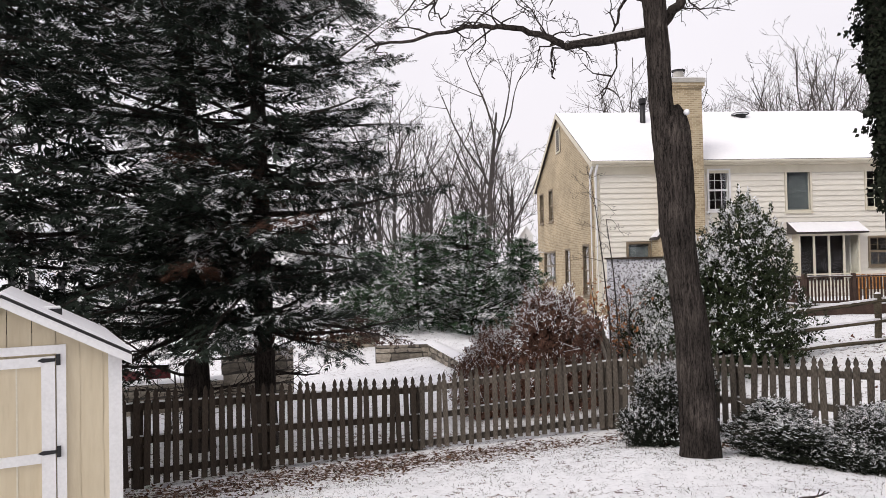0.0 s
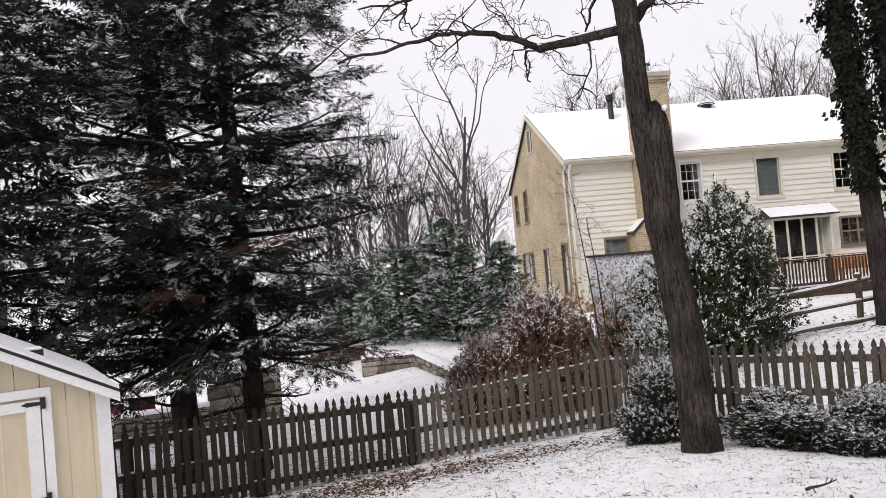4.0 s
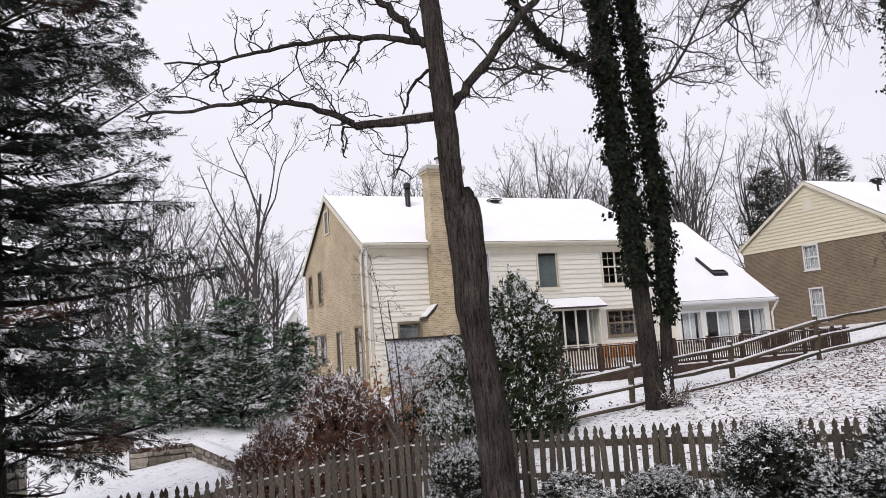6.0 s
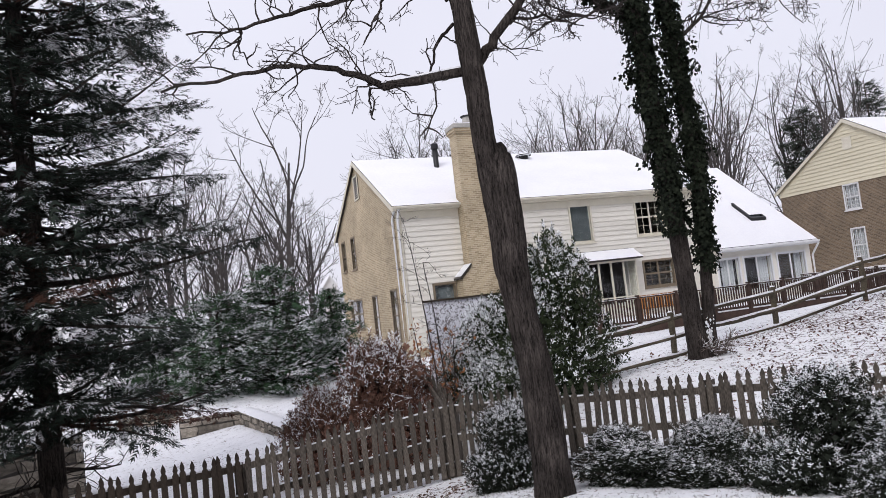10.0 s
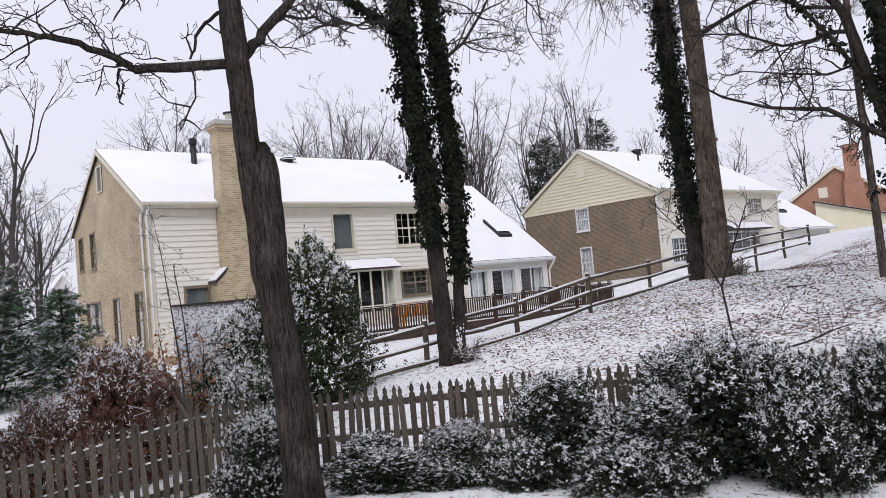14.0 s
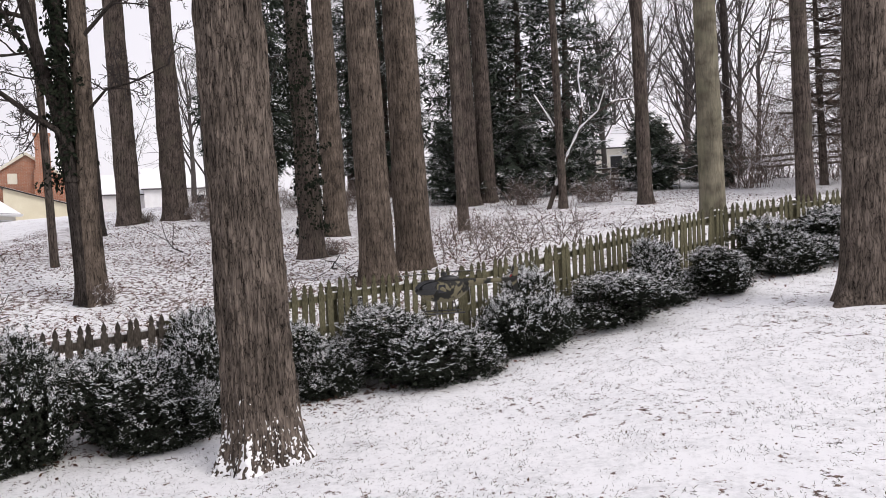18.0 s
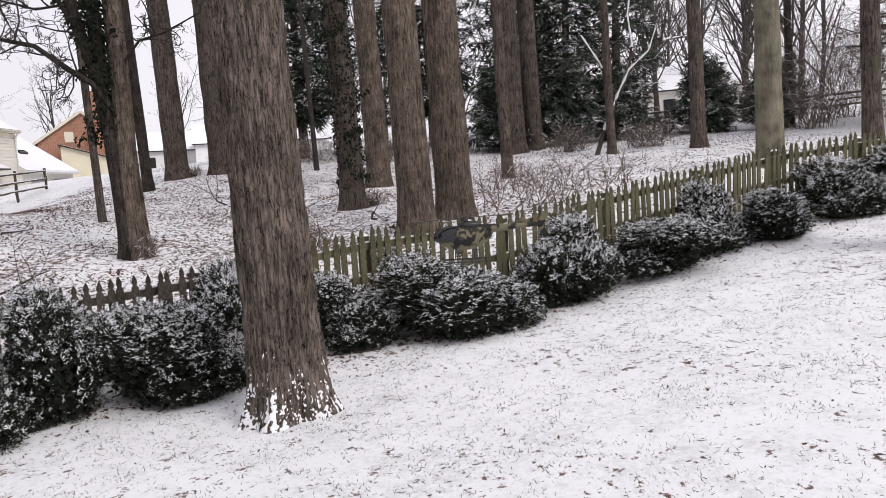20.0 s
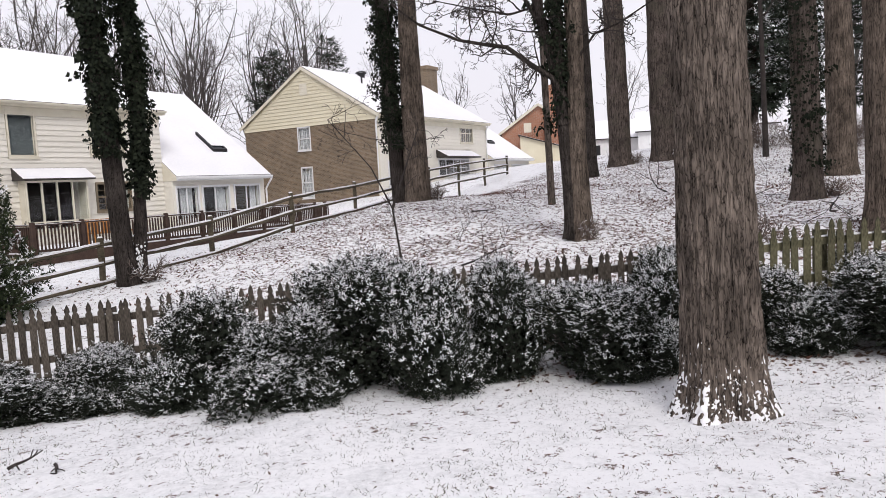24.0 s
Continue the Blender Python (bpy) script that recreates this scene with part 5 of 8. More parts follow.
def conifer(name, x, y, height, reach, seed, mat, label, snow=0.35, low=0.3, trunk_d=0.35, whorls=26, per=6, droop=-0.25, size=0.24, dense=34, twist=0.0, brown=0.0, taper=0.75, mask=None, bark_mat=BARKDARK, swoop=0.0, core=0.0, patch=3.2):
    """A needle tree: trunk, limbs in uneven whorls, sprays along them and the snow that lies on those."""
    g = np.random.default_rng(seed)
    z0 = gzf(x, y)
    t = thing(name, label, "tree", at=(x, y, z0))
    b, c, r = trunk_build((x, y, z0 - 0.15), (x + g.normal(0, 0.2), y + g.normal(0, 0.2), z0 + height), trunk_d / 2, 0.03, seed, 14, 24, 0.35)
    put("trunk", b, bark_mat, t, smooth=True)
    lim, leaf, leaf2 = Build(), Build(), Build()
    A, D, U, S, H = [], [], [], [], []
    for w in range(whorls):
        f = (w + g.uniform(0, 0.9)) / whorls
        zz = low + (height - low) * f
        rr = reach * (1 - f) ** taper * (1.0 if f > 0.12 else 0.75 + 2 * f)
        for k in range(per):
            a = g.uniform(0, 2 * np.pi)
            ln = max(0.25, rr * g.uniform(0.55, 1.12))
            if mask and not mask(math.cos(a), math.sin(a), zz):
                continue
            d = np.array([math.cos(a), math.sin(a), droop * (1.1 - f) + g.normal(0, 0.1)])
            q = np.array([np.interp(z0 + zz, c[:, 2], c[:, i]) for i in range(3)])
            n = 7
            pts = limb_path(q, d, ln, n, g, 0.07, 0.05 + swoop)
            lim.tube(pts, np.linspace(0.012 + 0.012 * ln, 0.004, n + 1), 4, cap=False)
            m = int(dense * ln) + 4
            s = np.sqrt(g.uniform(0.03, 1, m)) * n
            i = np.minimum(s.astype(int), n - 1)
            at = pts[i] + (pts[i + 1] - pts[i]) * (s - i)[:, None]
            ax = unit(pts[i + 1] - pts[i])
            sd = np.cross(ax, [0, 0, 1.0])
            width = 0.32 * ln * (1 - 0.75 * (s / n))
            off = g.uniform(-1, 1, m)
            at = at + sd * (off * width)[:, None] + g.normal(0, 0.03, (m, 3)) - np.array([0, 0, 1]) * (np.abs(off) * width * 0.3)[:, None]
            A.append(at)
            D.append(unit(ax * 0.7 + sd * (np.sign(off) * 0.7)[:, None] + g.normal(0, 0.3, (m, 3)) + (0, 0, -0.12)))
            U.append(unit(np.array([0, 0, 1.0]) + g.normal(0, 0.3, (m, 3))))
            S.append(size * g.uniform(0.6, 1.2, m))
            H.append(np.full(m, g.uniform(0, 1)))
    A, D, U, S, H = (np.concatenate(q) for q in (A, D, U, S, H))
    br = H < brown
    sprays(leaf, A[~br], D[~br], U[~br], S[~br], FROND, FROND_F)
    if br.any():
        sprays(leaf2, A[br], D[br], U[br], S[br], FROND, FROND_F)
        put("dead_sprays", leaf2, CEDARBROWN, t, "rust-brown dead sprays", kind="stuff")
    if core:
        # the dense dark inside of the crown
        m = int(core * 260 * height)
        f_ = g.uniform(0, 0.95, m) ** 1.3
        zz = low + 0.2 + (height - low) * f_
        rr = 0.66 * reach * (1 - f_) ** taper * np.minimum(1, 0.35 + 5 * f_) * np.sqrt(g.uniform(0.02, 1, m))
        an = g.uniform(0, 6.28, m)
        at = np.stack([np.interp(z0 + zz, c[:, 2], c[:, 0]) + rr * np.cos(an), np.interp(z0 + zz, c[:, 2], c[:, 1]) + rr * np.sin(an), z0 + zz], -1)
        way = np.stack([np.cos(an), np.sin(an), np.full(m, -0.25)], -1) + g.normal(0, 0.4, (m, 3))
        inner = Build()
        sprays(inner, at, way, g.normal(0, 0.5, (m, 3)) + (0, 0, 1), size * g.uniform(1.6, 2.6, m), FROND, FROND_F)
        put("inner_crown", inner, mat, t, kind="stuff")
    put("branchwork", lim, bark_mat, t, kind="stuff")
    lump = np.array([noise.noise((q[0] * patch, q[1] * patch, q[2] * patch * 1.8 + seed)) for q in A])
    share = np.clip((lump * 1.25 + 0.5 * (H - 0.5) + g.normal(0, 0.22, len(A)) + snow - 0.5) * 2.4, 0, 0.86)[~br]
    put("crown", snowed(leaf.mesh("crown"), np.repeat(share, len(FROND))), mat, t, kind="stuff")
    settle(t)
    return t


def bush_parts(seed, shoots=3600, leaf=0.06, snow=0.5, mat=HEDGE, lumps=11, peak=0.0, stray=60, reach=0.2, per=7, ragged=0.16, slim=0.13):
    """A bush of about unit size: shoots over uneven mounds, each a whorl of leaves, some capped with snow."""
    g = np.random.default_rng(seed)
    heads = unit(g.normal(0, 1, (lumps, 3))) * g.uniform(0.2, 0.52, (lumps, 1))
    heads[: lumps // 2, 2] = g.uniform(-0.5, -0.25, lumps // 2)
    heads[: lumps // 2, :2] *= 1.2
    rad = g.uniform(0.32, 0.5, lumps)
    k = g.integers(0, lumps, shoots)
    n = unit(g.normal(0, 1, (shoots, 3)) + (0, 0, 0.2))
    at = heads[k] + n * (rad[k] * g.uniform(0.5, 1.0, shoots) ** 0.5 * (1 + ragged * np.sin(n[:, 0] * 9 + k) * np.sin(n[:, 1] * 8 + n[:, 2] * 7)))[:, None]
    # shoots buried in another mound are dropped
    deep = np.min(np.linalg.norm(at[:, None] - heads[None], axis=2) / rad[None], axis=1)
    keep = (at[:, 2] > -0.62) & (deep > 0.62)
    at, n = at[keep], n[keep]
    for q, w in zip(at[: stray * 3 : 3].copy(), n[: stray * 3 : 3].copy()):
        if q[2] > -0.2:
            d_ = unit(w * 0.6 + (0, 0, 0.7) + g.normal(0, 0.25, 3))
            more = q + d_ * (np.linspace(0.2, 1, 5) * reach * g.uniform(0.4, 1.2))[:, None]
            at, n = np.concatenate([at, more]), np.concatenate([n, np.tile(d_, (5, 1))])
    wide = np.percentile(np.hypot(at[:, 0], at[:, 1]), 96)
    at[:, :2] *= 0.72 / wide
    lo, hi = np.percentile(at[:, 2], 0.5), np.percentile(at[:, 2], 99)
    at[:, 2] = (at[:, 2] - lo) / (hi - lo)
    if peak:
        at[:, :2] *= (1.12 - peak * at[:, 2:3]) * (1 - 0.2 * np.clip(0.2 - at[:, 2:3], 0, 1))
    at[:, 2] = at[:, 2] * 1.25 - 0.5
    m = len(at)
    tip = unit(n + (0, 0, 0.35) + g.normal(0, 0.35, (m, 3)))
    side_ = unit(np.cross(tip, g.normal(0, 1, (m, 3))))
    other = np.cross(tip, side_)
    lump = np.array([noise.noise((q[0] * 7, q[1] * 7, q[2] * 7 + seed)) for q in at])
    level = tip[:, 2] * 0.5 + lump * 0.4 + g.normal(0, 0.42, m) + 0.25 * at[:, 2] + snow - 0.6
    white = np.clip(0.1 + level * 3.0, 0.02, 0.95)
    b, share = Build(), []
    turn = g.uniform(0, 6.28, m)
    size = leaf * g.uniform(0.75, 1.3, m)
    for i in range(per):
        a = turn + i * 2.4
        out = side_ * np.cos(a)[:, None] + other * np.sin(a)[:, None]
        way = unit(tip * (0.95 - 0.1 * i) + out * 0.75 + g.normal(0, 0.18, (m, 3)))
        sprays(b, at - tip * (size * 0.22 * i)[:, None], way, unit(tip + 0.4 * g.normal(0, 1, (m, 3))), size, [(0, 0, 0), (0.5, slim, 0.05), (1, 0, -0.08), (0.5, -slim, 0.05)], LEAF_F)
        share.append(np.repeat(white * np.clip(0.75 + 0.6 * way[:, 2], 0.2, 1.0) * (1.0 if i < per * 0.6 else 0.4), 4))
    out = [("foliage", snowed(b.mesh("foliage"), np.concatenate(share)), mat)]
    inner = Build()
    deep = 3000
    k = g.integers(0, m, deep)
    hub = at[k] * g.uniform(0.45, 0.92, (deep, 1))
    hub[:, 2] = -0.5 + (at[k, 2] + 0.5) * g.uniform(0.3, 0.95, deep)
    sprays(inner, hub, g.normal(0, 1, (deep, 3)), g.normal(0, 1, (deep, 3)), g.uniform(1.4, 2.4, deep) * leaf, IVYLEAF, IVYLEAF_F)
    out.append(("inner_foliage", inner.mesh("inner_foliage"), mat))
    stems = Build()
    for q in at[:: max(1, m // 90)]:
        foot = np.array([q[0] * 0.15, q[1] * 0.15, -0.5])
        mid = (foot + q) / 2 + g.normal(0, 0.05, 3) + (0, 0, 0.05)
        stems.tube([foot, mid, q], [0.012, 0.008, 0.004], 3, cap=False)
    out.append(("stemwork", stems.mesh("stemwork"), TWIG))
    for nm, me, ma in out:
        me.materials.append(ma)
    return out


def place_bush(parts, x, y, rx, ry, h, label, name="bush", group="", turn=0.0, sink=0.0):
    z = gzf(x, y)
    t = thing(name, label, "bush", group)
    for nm, me, ma in parts:
        put(nm, me, None, t, kind="stuff")
    t.matrix_basis = Matrix.Translation((x, y, z + h * 0.4 - sink)) @ Matrix.Rotation(turn, 4, "Z") @ Matrix.Diagonal((rx, ry, h * 0.8, 1))
    return t


# ---------------------------------------------------------------- the leaning tree by the fence
def front_tree():
    x, y = 3.08, 7.05
    z = gzf(x, y)
    t = thing("tree", "leaning bare tree with a knot and long crooked limbs", "tree", at=(x, y, z))
    g = np.random.default_rng(12)
    b, c, r = stem_build([(3.1, 7.05, z - 0.15, 0.184), (3.1, 7.06, z + 0.5, 0.180), (3.075, 7.09, 0.8, 0.171), (3.02, 7.12, 1.35, 0.162), (2.955, 7.14, 1.9, 0.158), (2.93, 7.17, 2.5, 0.153), (2.89, 7.2, 2.95, 0.135),
                          (2.86, 7.23, 3.3, 0.119), (2.86, 7.26, 3.7, 0.119), (2.855, 7.3, 4.1, 0.122), (2.845, 7.34, 4.6, 0.112), (2.82, 7.37, 5.0, 0.108), (2.75, 7.4, 6.2, 0.097), (2.69, 7.42, 7.6, 0.090)], 3, 110, 220, 0.045, 0.03, 0.3)
    put("trunk", b, BARKDARK, t, smooth=True)
    # the broken leader that stops at the knot
    kb, kc, kr = stem_build([(3.03, 7.1, 1.2, 0.129), (2.99, 7.12, 1.9, 0.152), (2.98, 7.13, 2.4, 0.161), (2.98, 7.14, 2.85, 0.152), (2.985, 7.15, 3.02, 0.129), (2.99, 7.15, 3.13, 0.078), (3.0, 7.15, 3.2, 0.018)], 5, 80, 90, 0.07, 0.03)
    put("broken_leader", kb, BARKDARK, t, smooth=True)
    put("knot_snow", Build().add(ico(2)[0] * (0.03, 0.04, 0.035) + (3.07, 7.06, 3.1), ico(2)[1]), SNOW, t, smooth=True)
    tw = Build()

    def limb(pts, r0, r1, n_twigs, reach, seed):
        gg = np.random.default_rng(seed)
        pts = np.array(pts, float)
        s = np.linspace(0, len(pts) - 1, (len(pts) - 1) * 5 + 1)
        i = np.minimum(s.astype(int), len(pts) - 2)
        p = pts[i] + (pts[i + 1] - pts[i]) * (s - i)[:, None] + gg.normal(0, 0.012, (len(s), 3))
        put("limb", Build().tube(p, np.linspace(r0, r1, len(p)), 8, cap=False), BARKDARK, t, smooth=True)
        for _ in range(n_twigs):
            k = gg.uniform(0.12, 1) * (len(p) - 1)
            j = min(int(k), len(p) - 2)
            q = p[j] + (p[j + 1] - p[j]) * (k - j)
            ax = unit(p[j + 1] - p[j])
            d = unit(ax * gg.uniform(0.1, 0.8) + gg.normal(0, 0.6, 3) * (1, 1, 1.3))
            grow([tw, tw, tw, tw], q, d, reach * gg.uniform(0.35, 1.0), 0.011, 1, gg, 0.33, 0.0, 3, 0.6, 0.9, rmin=0.0032)

    limb([(2.83, 7.38, 4.05), (2.3, 7.55, 4.0), (1.95, 7.7, 3.98), (1.77, 7.76, 4.12), (1.3, 7.88, 4.28), (0.98, 7.92, 4.3), (0.4, 7.97, 4.2), (-0.3, 8.0, 4.06)], 0.055, 0.014, 22, 0.75, 1)
    limb([(1.85, 7.73, 4.05), (1.8, 7.74, 3.85), (1.83, 7.74, 3.62)], 0.02, 0.008, 3, 0.3, 2)
    limb([(2.74, 7.4, 4.9), (2.3, 7.6, 5.02), (1.7, 7.75, 4.98), (1.19, 7.88, 4.9), (0.6, 7.95, 4.72), (0.0, 8.0, 4.66)], 0.042, 0.01, 18, 0.8, 3)
    limb([(2.74, 7.4, 4.85), (2.5, 7.5, 5.15), (2.25, 7.6, 5.5), (1.6, 7.7, 6.0)], 0.06, 0.03, 8, 0.9, 4)
    limb([(2.95, 7.36, 4.12), (3.2, 7.22, 4.45), (3.5, 7.05, 4.85), (3.87, 6.87, 5.3), (4.6, 6.6, 6.2)], 0.06, 0.035, 14, 0.9, 5)
    limb([(3.3, 7.17, 4.55), (3.75, 7.2, 4.62), (4.3, 7.3, 4.55)], 0.02, 0.006, 8, 0.6, 6)
    limb([(2.75, 7.42, 4.6), (2.55, 7.5, 4.4), (2.47, 7.52, 4.1), (2.5, 7.5, 3.7), (2.3, 7.55, 3.35)], 0.02, 0.006, 6, 0.5, 7)
    limb([(2.1, 7.65, 5.02), (1.95, 7.68, 4.75), (1.8, 7.72, 4.45)], 0.018, 0.006, 4, 0.4, 8)
    limb([(0.55, 7.95, 4.72), (0.5, 7.97, 4.5), (0.62, 7.95, 4.3)], 0.014, 0.006, 5, 0.5, 9)
    put("twigwork", tw, TWIG, t, kind="stuff")
    sn = Build()
    for a, b_ in (((2.8, 7.4, 4.11), (1.95, 7.7, 4.03)),):
        sn.beam(a, b_, 0.05, 0.018)
    put("limb_snow", sn, SNOW, t)
    settle(t)


front_tree()

# ---------------------------------------------------------------- the great trunk on the lawn
def great_trunk():
    x, y = 6.58, 0.95
    z = gzf(x, y)
    t = thing("tree", "thick tree trunk with furrowed bark and snow on its root flare", "tree", at=(x, y, z))
    b, c, r = trunk_build((x, y, z - 0.12), (6.62, 1.22, z + 9), 0.3, 0.25, 21, 260, 330, 0.74, 0.035, 0.0, 0.045)
    put("trunk", b, BARK, t, smooth=True)
    # snow caught in the furrows of the flare: a smoother skin that shows where the bark lies deeper
    n_, k_ = r.shape
    low = int(np.searchsorted(c[:, 2], z + 0.95))
    wide = np.fft.irfft(np.fft.rfft(r[:low], axis=1) * (np.arange(k_ // 2 + 1) < 34), k_, axis=1)
    ang = np.arange(k_) * 2 * np.pi / k_
    hz = c[:low, 2] - z
    ragged = np.array([[noise.noise((math.cos(a) * 3, math.sin(a) * 3, q * 4)) * 0.012 + noise.noise((math.cos(a) * 9, math.sin(a) * 9, q * 14)) * 0.015 + noise.noise((math.cos(a) * 22, math.sin(a) * 22, q * 45)) * 0.03 for a in ang] for q in hz])
    shell = wide + np.interp(hz, [0, 0.1, 0.3, 0.6, 0.95], [0.002, -0.005, -0.012, -0.022, -0.042])[:, None] + ragged
    v = np.stack([c[:low, None, 0] + shell * np.cos(ang), c[:low, None, 1] + shell * np.sin(ang), c[:low, None, 2] + 0 * shell], -1)
    i, j = np.meshgrid(np.arange(low - 1), np.arange(k_), indexing="ij")
    f = np.stack([i * k_ + j, i * k_ + (j + 1) % k_, (i + 1) * k_ + (j + 1) % k_, (i + 1) * k_ + j], -1).reshape(-1, 4)
    sn = Build().add(v.reshape(-1, 3), f)
    put("bark_snow", sn, SNOW, t, "snow caught in the bark", smooth=True, kind="stuff")
    settle(t)


great_trunk()

# ---------------------------------------------------------------- bare trees of the slope


def stem_tree(label, stems, limbs, seed, at, patch=None):
    """A tree of one or more bent stems: (path, bark, ivy from, ivy to, leaves, swell) each, and (path, r0, r1, twigs, reach, ivy) limbs."""
    g = np.random.default_rng(seed)
    t = thing("tree", label, "tree", at=(at[0], at[1], gzf(*at)))
    tw = Build()
    for i, (path, mat, lo, hi, count, swell) in enumerate(stems):
        b, c, r = stem_build(path, seed + i, 44, 110, 0.075, 0.02, 0.45)
        put("trunk", b, mat, t, smooth=True)
        if count:
            ivy_cloak(t, c, r, lo, hi, seed + i, count, 0.085, swell)
        x, y, z, rr = path[-1]
        for k in range(7):
            q = c[-1] * (1 - k / 12) + c[-30] * (k / 12)
            a = g.uniform(0, 6.28)
            grow([tw, tw, tw, tw], q, (math.cos(a), math.sin(a), g.uniform(0.3, 0.9)), g.uniform(2.0, 3.6), 0.04, 1, g, kids=3, rmin=0.007)
    for path, r0, r1, n, reach, ivy in limbs:
        b = Build()
        p = strand(b, path, r0, r1, 8)
        put("limb", b, BARKDARK, t, smooth=True)
        for _ in range(n):
            q = p[g.integers(len(p) // 5, len(p))]
            d = unit(p[-1] - p[len(p) // 2])
            grow([tw, tw, tw, tw], q, unit(d * g.uniform(0.2, 0.9) + g.normal(0, 0.6, 3)), reach * g.uniform(0.4, 1.0), 0.02, 1, g, 0.2, 0.0, 4, 0.6, rmin=0.0055)
        if ivy:
            m = ivy
            k = g.integers(0, len(p) - 1, m)
            v = unit(g.normal(0, 1, (m, 3)))
            lv = Build()
            sprays(lv, p[k] + (p[k + 1] - p[k]) * g.uniform(0, 1, (m, 1)) + v * (r0 * 0.8 + 0.07 * g.uniform(0, 1, (m, 1))), v + (0, 0, -0.8), v + g.normal(0, 0.4, (m, 3)), 0.09 * g.uniform(0.6, 1.3, m), IVYLEAF, IVYLEAF_F)
            put("ivy", lv, IVY, t, "dark ivy leaves", kind="stuff")
    put("twigwork", tw, TWIG, t, kind="stuff")
    if patch:
        v, f = ico(1)
        b = Build()
        for _ in range(70):
            u = g.normal(0, 1, 3)
            b.add(v * g.uniform(0.008, 0.026) * (1, 0.7, 1.5) + np.array(patch) + u * (0.035 + 0.02 * u[2], 0.02, 0.13), f)
        put("fork_snow", b, SNOW, t, "snow caught in the fork", smooth=True, kind="stuff")
    settle(t)
    return t


def strand(build, pts, r0, r1, sides=6):
    """A limb through the given points, rounded between them."""
    pts = np.array(pts, float)
    s = np.linspace(0, len(pts) - 1, (len(pts) - 1) * 5 + 1)
    i = np.minimum(s.astype(int), len(pts) - 2)
    f = (s - i)[:, None]
    f = f * f * (3 - 2 * f) * 0.4 + f * 0.6
    p = pts[i] + (pts[i + 1] - pts[i]) * f
    build.tube(p, np.linspace(r0, r1, len(p)), sides, cap=False)
    return p


stem_tree("bare forked tree with two ivy-clad stems", [
    ([(9.16, 12.17, -0.25, 0.21), (9.11, 12.17, 0.1, 0.205), (9.04, 12.17, 0.55, 0.18), (8.98, 12.17, 1.86, 0.175), (8.93, 12.17, 2.7, 0.17), (8.86, 12.17, 3.9, 0.165), (8.74, 12.17, 5.15, 0.16), (8.65, 12.17, 6.8, 0.15), (8.56, 12.17, 9.0, 0.13), (8.48, 12.17, 13.0, 0.08)], BARKDARK, 2.35, 11.0, 13000, 0.19),
    ([(9.28, 12.07, -0.25, 0.15), (9.3, 12.05, 0.5, 0.118), (9.41, 12.02, 1.85, 0.105), (9.48, 12.02, 2.7, 0.105), (9.51, 12.02, 3.97, 0.105), (9.4, 12.02, 5.24, 0.105), (9.28, 12.02, 6.9, 0.1), (9.13, 12.02, 9.0, 0.09), (8.98, 12.02, 12.0, 0.05)], BARKDARK, 1.6, 10.5, 12000, 0.18)],
    [([(8.68, 12.17, 6.65), (8.28, 12.17, 6.9), (7.87, 12.17, 7.06), (7.36, 12.17, 7.26), (6.94, 12.17, 7.63), (6.56, 12.17, 8.17), (6.18, 12.07, 9.2)], 0.09, 0.06, 16, 1.4, 900),
     ([(7.88, 12.17, 7.0), (7.48, 12.07, 6.75), (6.98, 11.97, 6.7), (6.48, 11.87, 6.5)], 0.03, 0.012, 12, 1.1, 0),
     ([(9.48, 11.97, 6.3), (9.98, 11.87, 6.7), (10.48, 11.77, 7.4), (11.08, 11.67, 8.4)], 0.04, 0.02, 10, 1.6, 0)], 31, (9.0, 12.25), (9.2, 11.93, 0.42))
stem_tree("thick bare tree with an ivy-clad stem grown against a smooth one", [
    ([(18.45, 12.1, 0.6, 0.3), (18.42, 12.2, 1.5, 0.24), (18.4, 12.24, 2.8, 0.23), (18.4, 12.38, 4.9, 0.23), (18.4, 12.46, 6.9, 0.22), (18.4, 12.52, 9.7, 0.2), (18.4, 12.6, 14.0, 0.15), (18.4, 12.6, 19.0, 0.08)], BARKDARK, 2.6, 14.0, 16000, 0.32),
    ([(18.5, 11.6, 0.6, 0.4), (18.5, 11.62, 1.3, 0.37), (18.5, 11.64, 2.8, 0.35), (18.5, 11.66, 4.8, 0.29), (18.5, 11.65, 6.8, 0.26), (18.5, 11.75, 9.5, 0.25), (18.5, 11.85, 14.0, 0.2), (18.5, 11.9, 20.0, 0.1)], BARKBROWN, 0, 0, 0, 0)],
    [([(18.3, 12.2, 9.5), (16.5, 11.9, 9.9), (14.5, 11.6, 9.6), (12.5, 11.4, 8.9), (11.2, 11.3, 7.8)], 0.09, 0.02, 26, 2.4, 0),
     ([(18.3, 12.2, 11.5), (16.0, 12.2, 12.2), (13.5, 12.1, 11.8), (11.0, 12.0, 10.6), (9.6, 12.0, 9.0)], 0.1, 0.02, 30, 2.6, 0),
     ([(18.6, 11.6, 8.0), (19.4, 10.6, 8.6), (20.0, 9.6, 9.0), (20.4, 8.4, 9.0)], 0.07, 0.02, 16, 2.0, 0),
     ([(18.4, 11.6, 10.5), (16.6, 10.8, 10.9), (14.6, 10.0, 10.6), (12.8, 9.4, 9.6), (11.6, 9.0, 8.2)], 0.09, 0.02, 26, 2.4, 0)], 33, (18.5, 11.9))
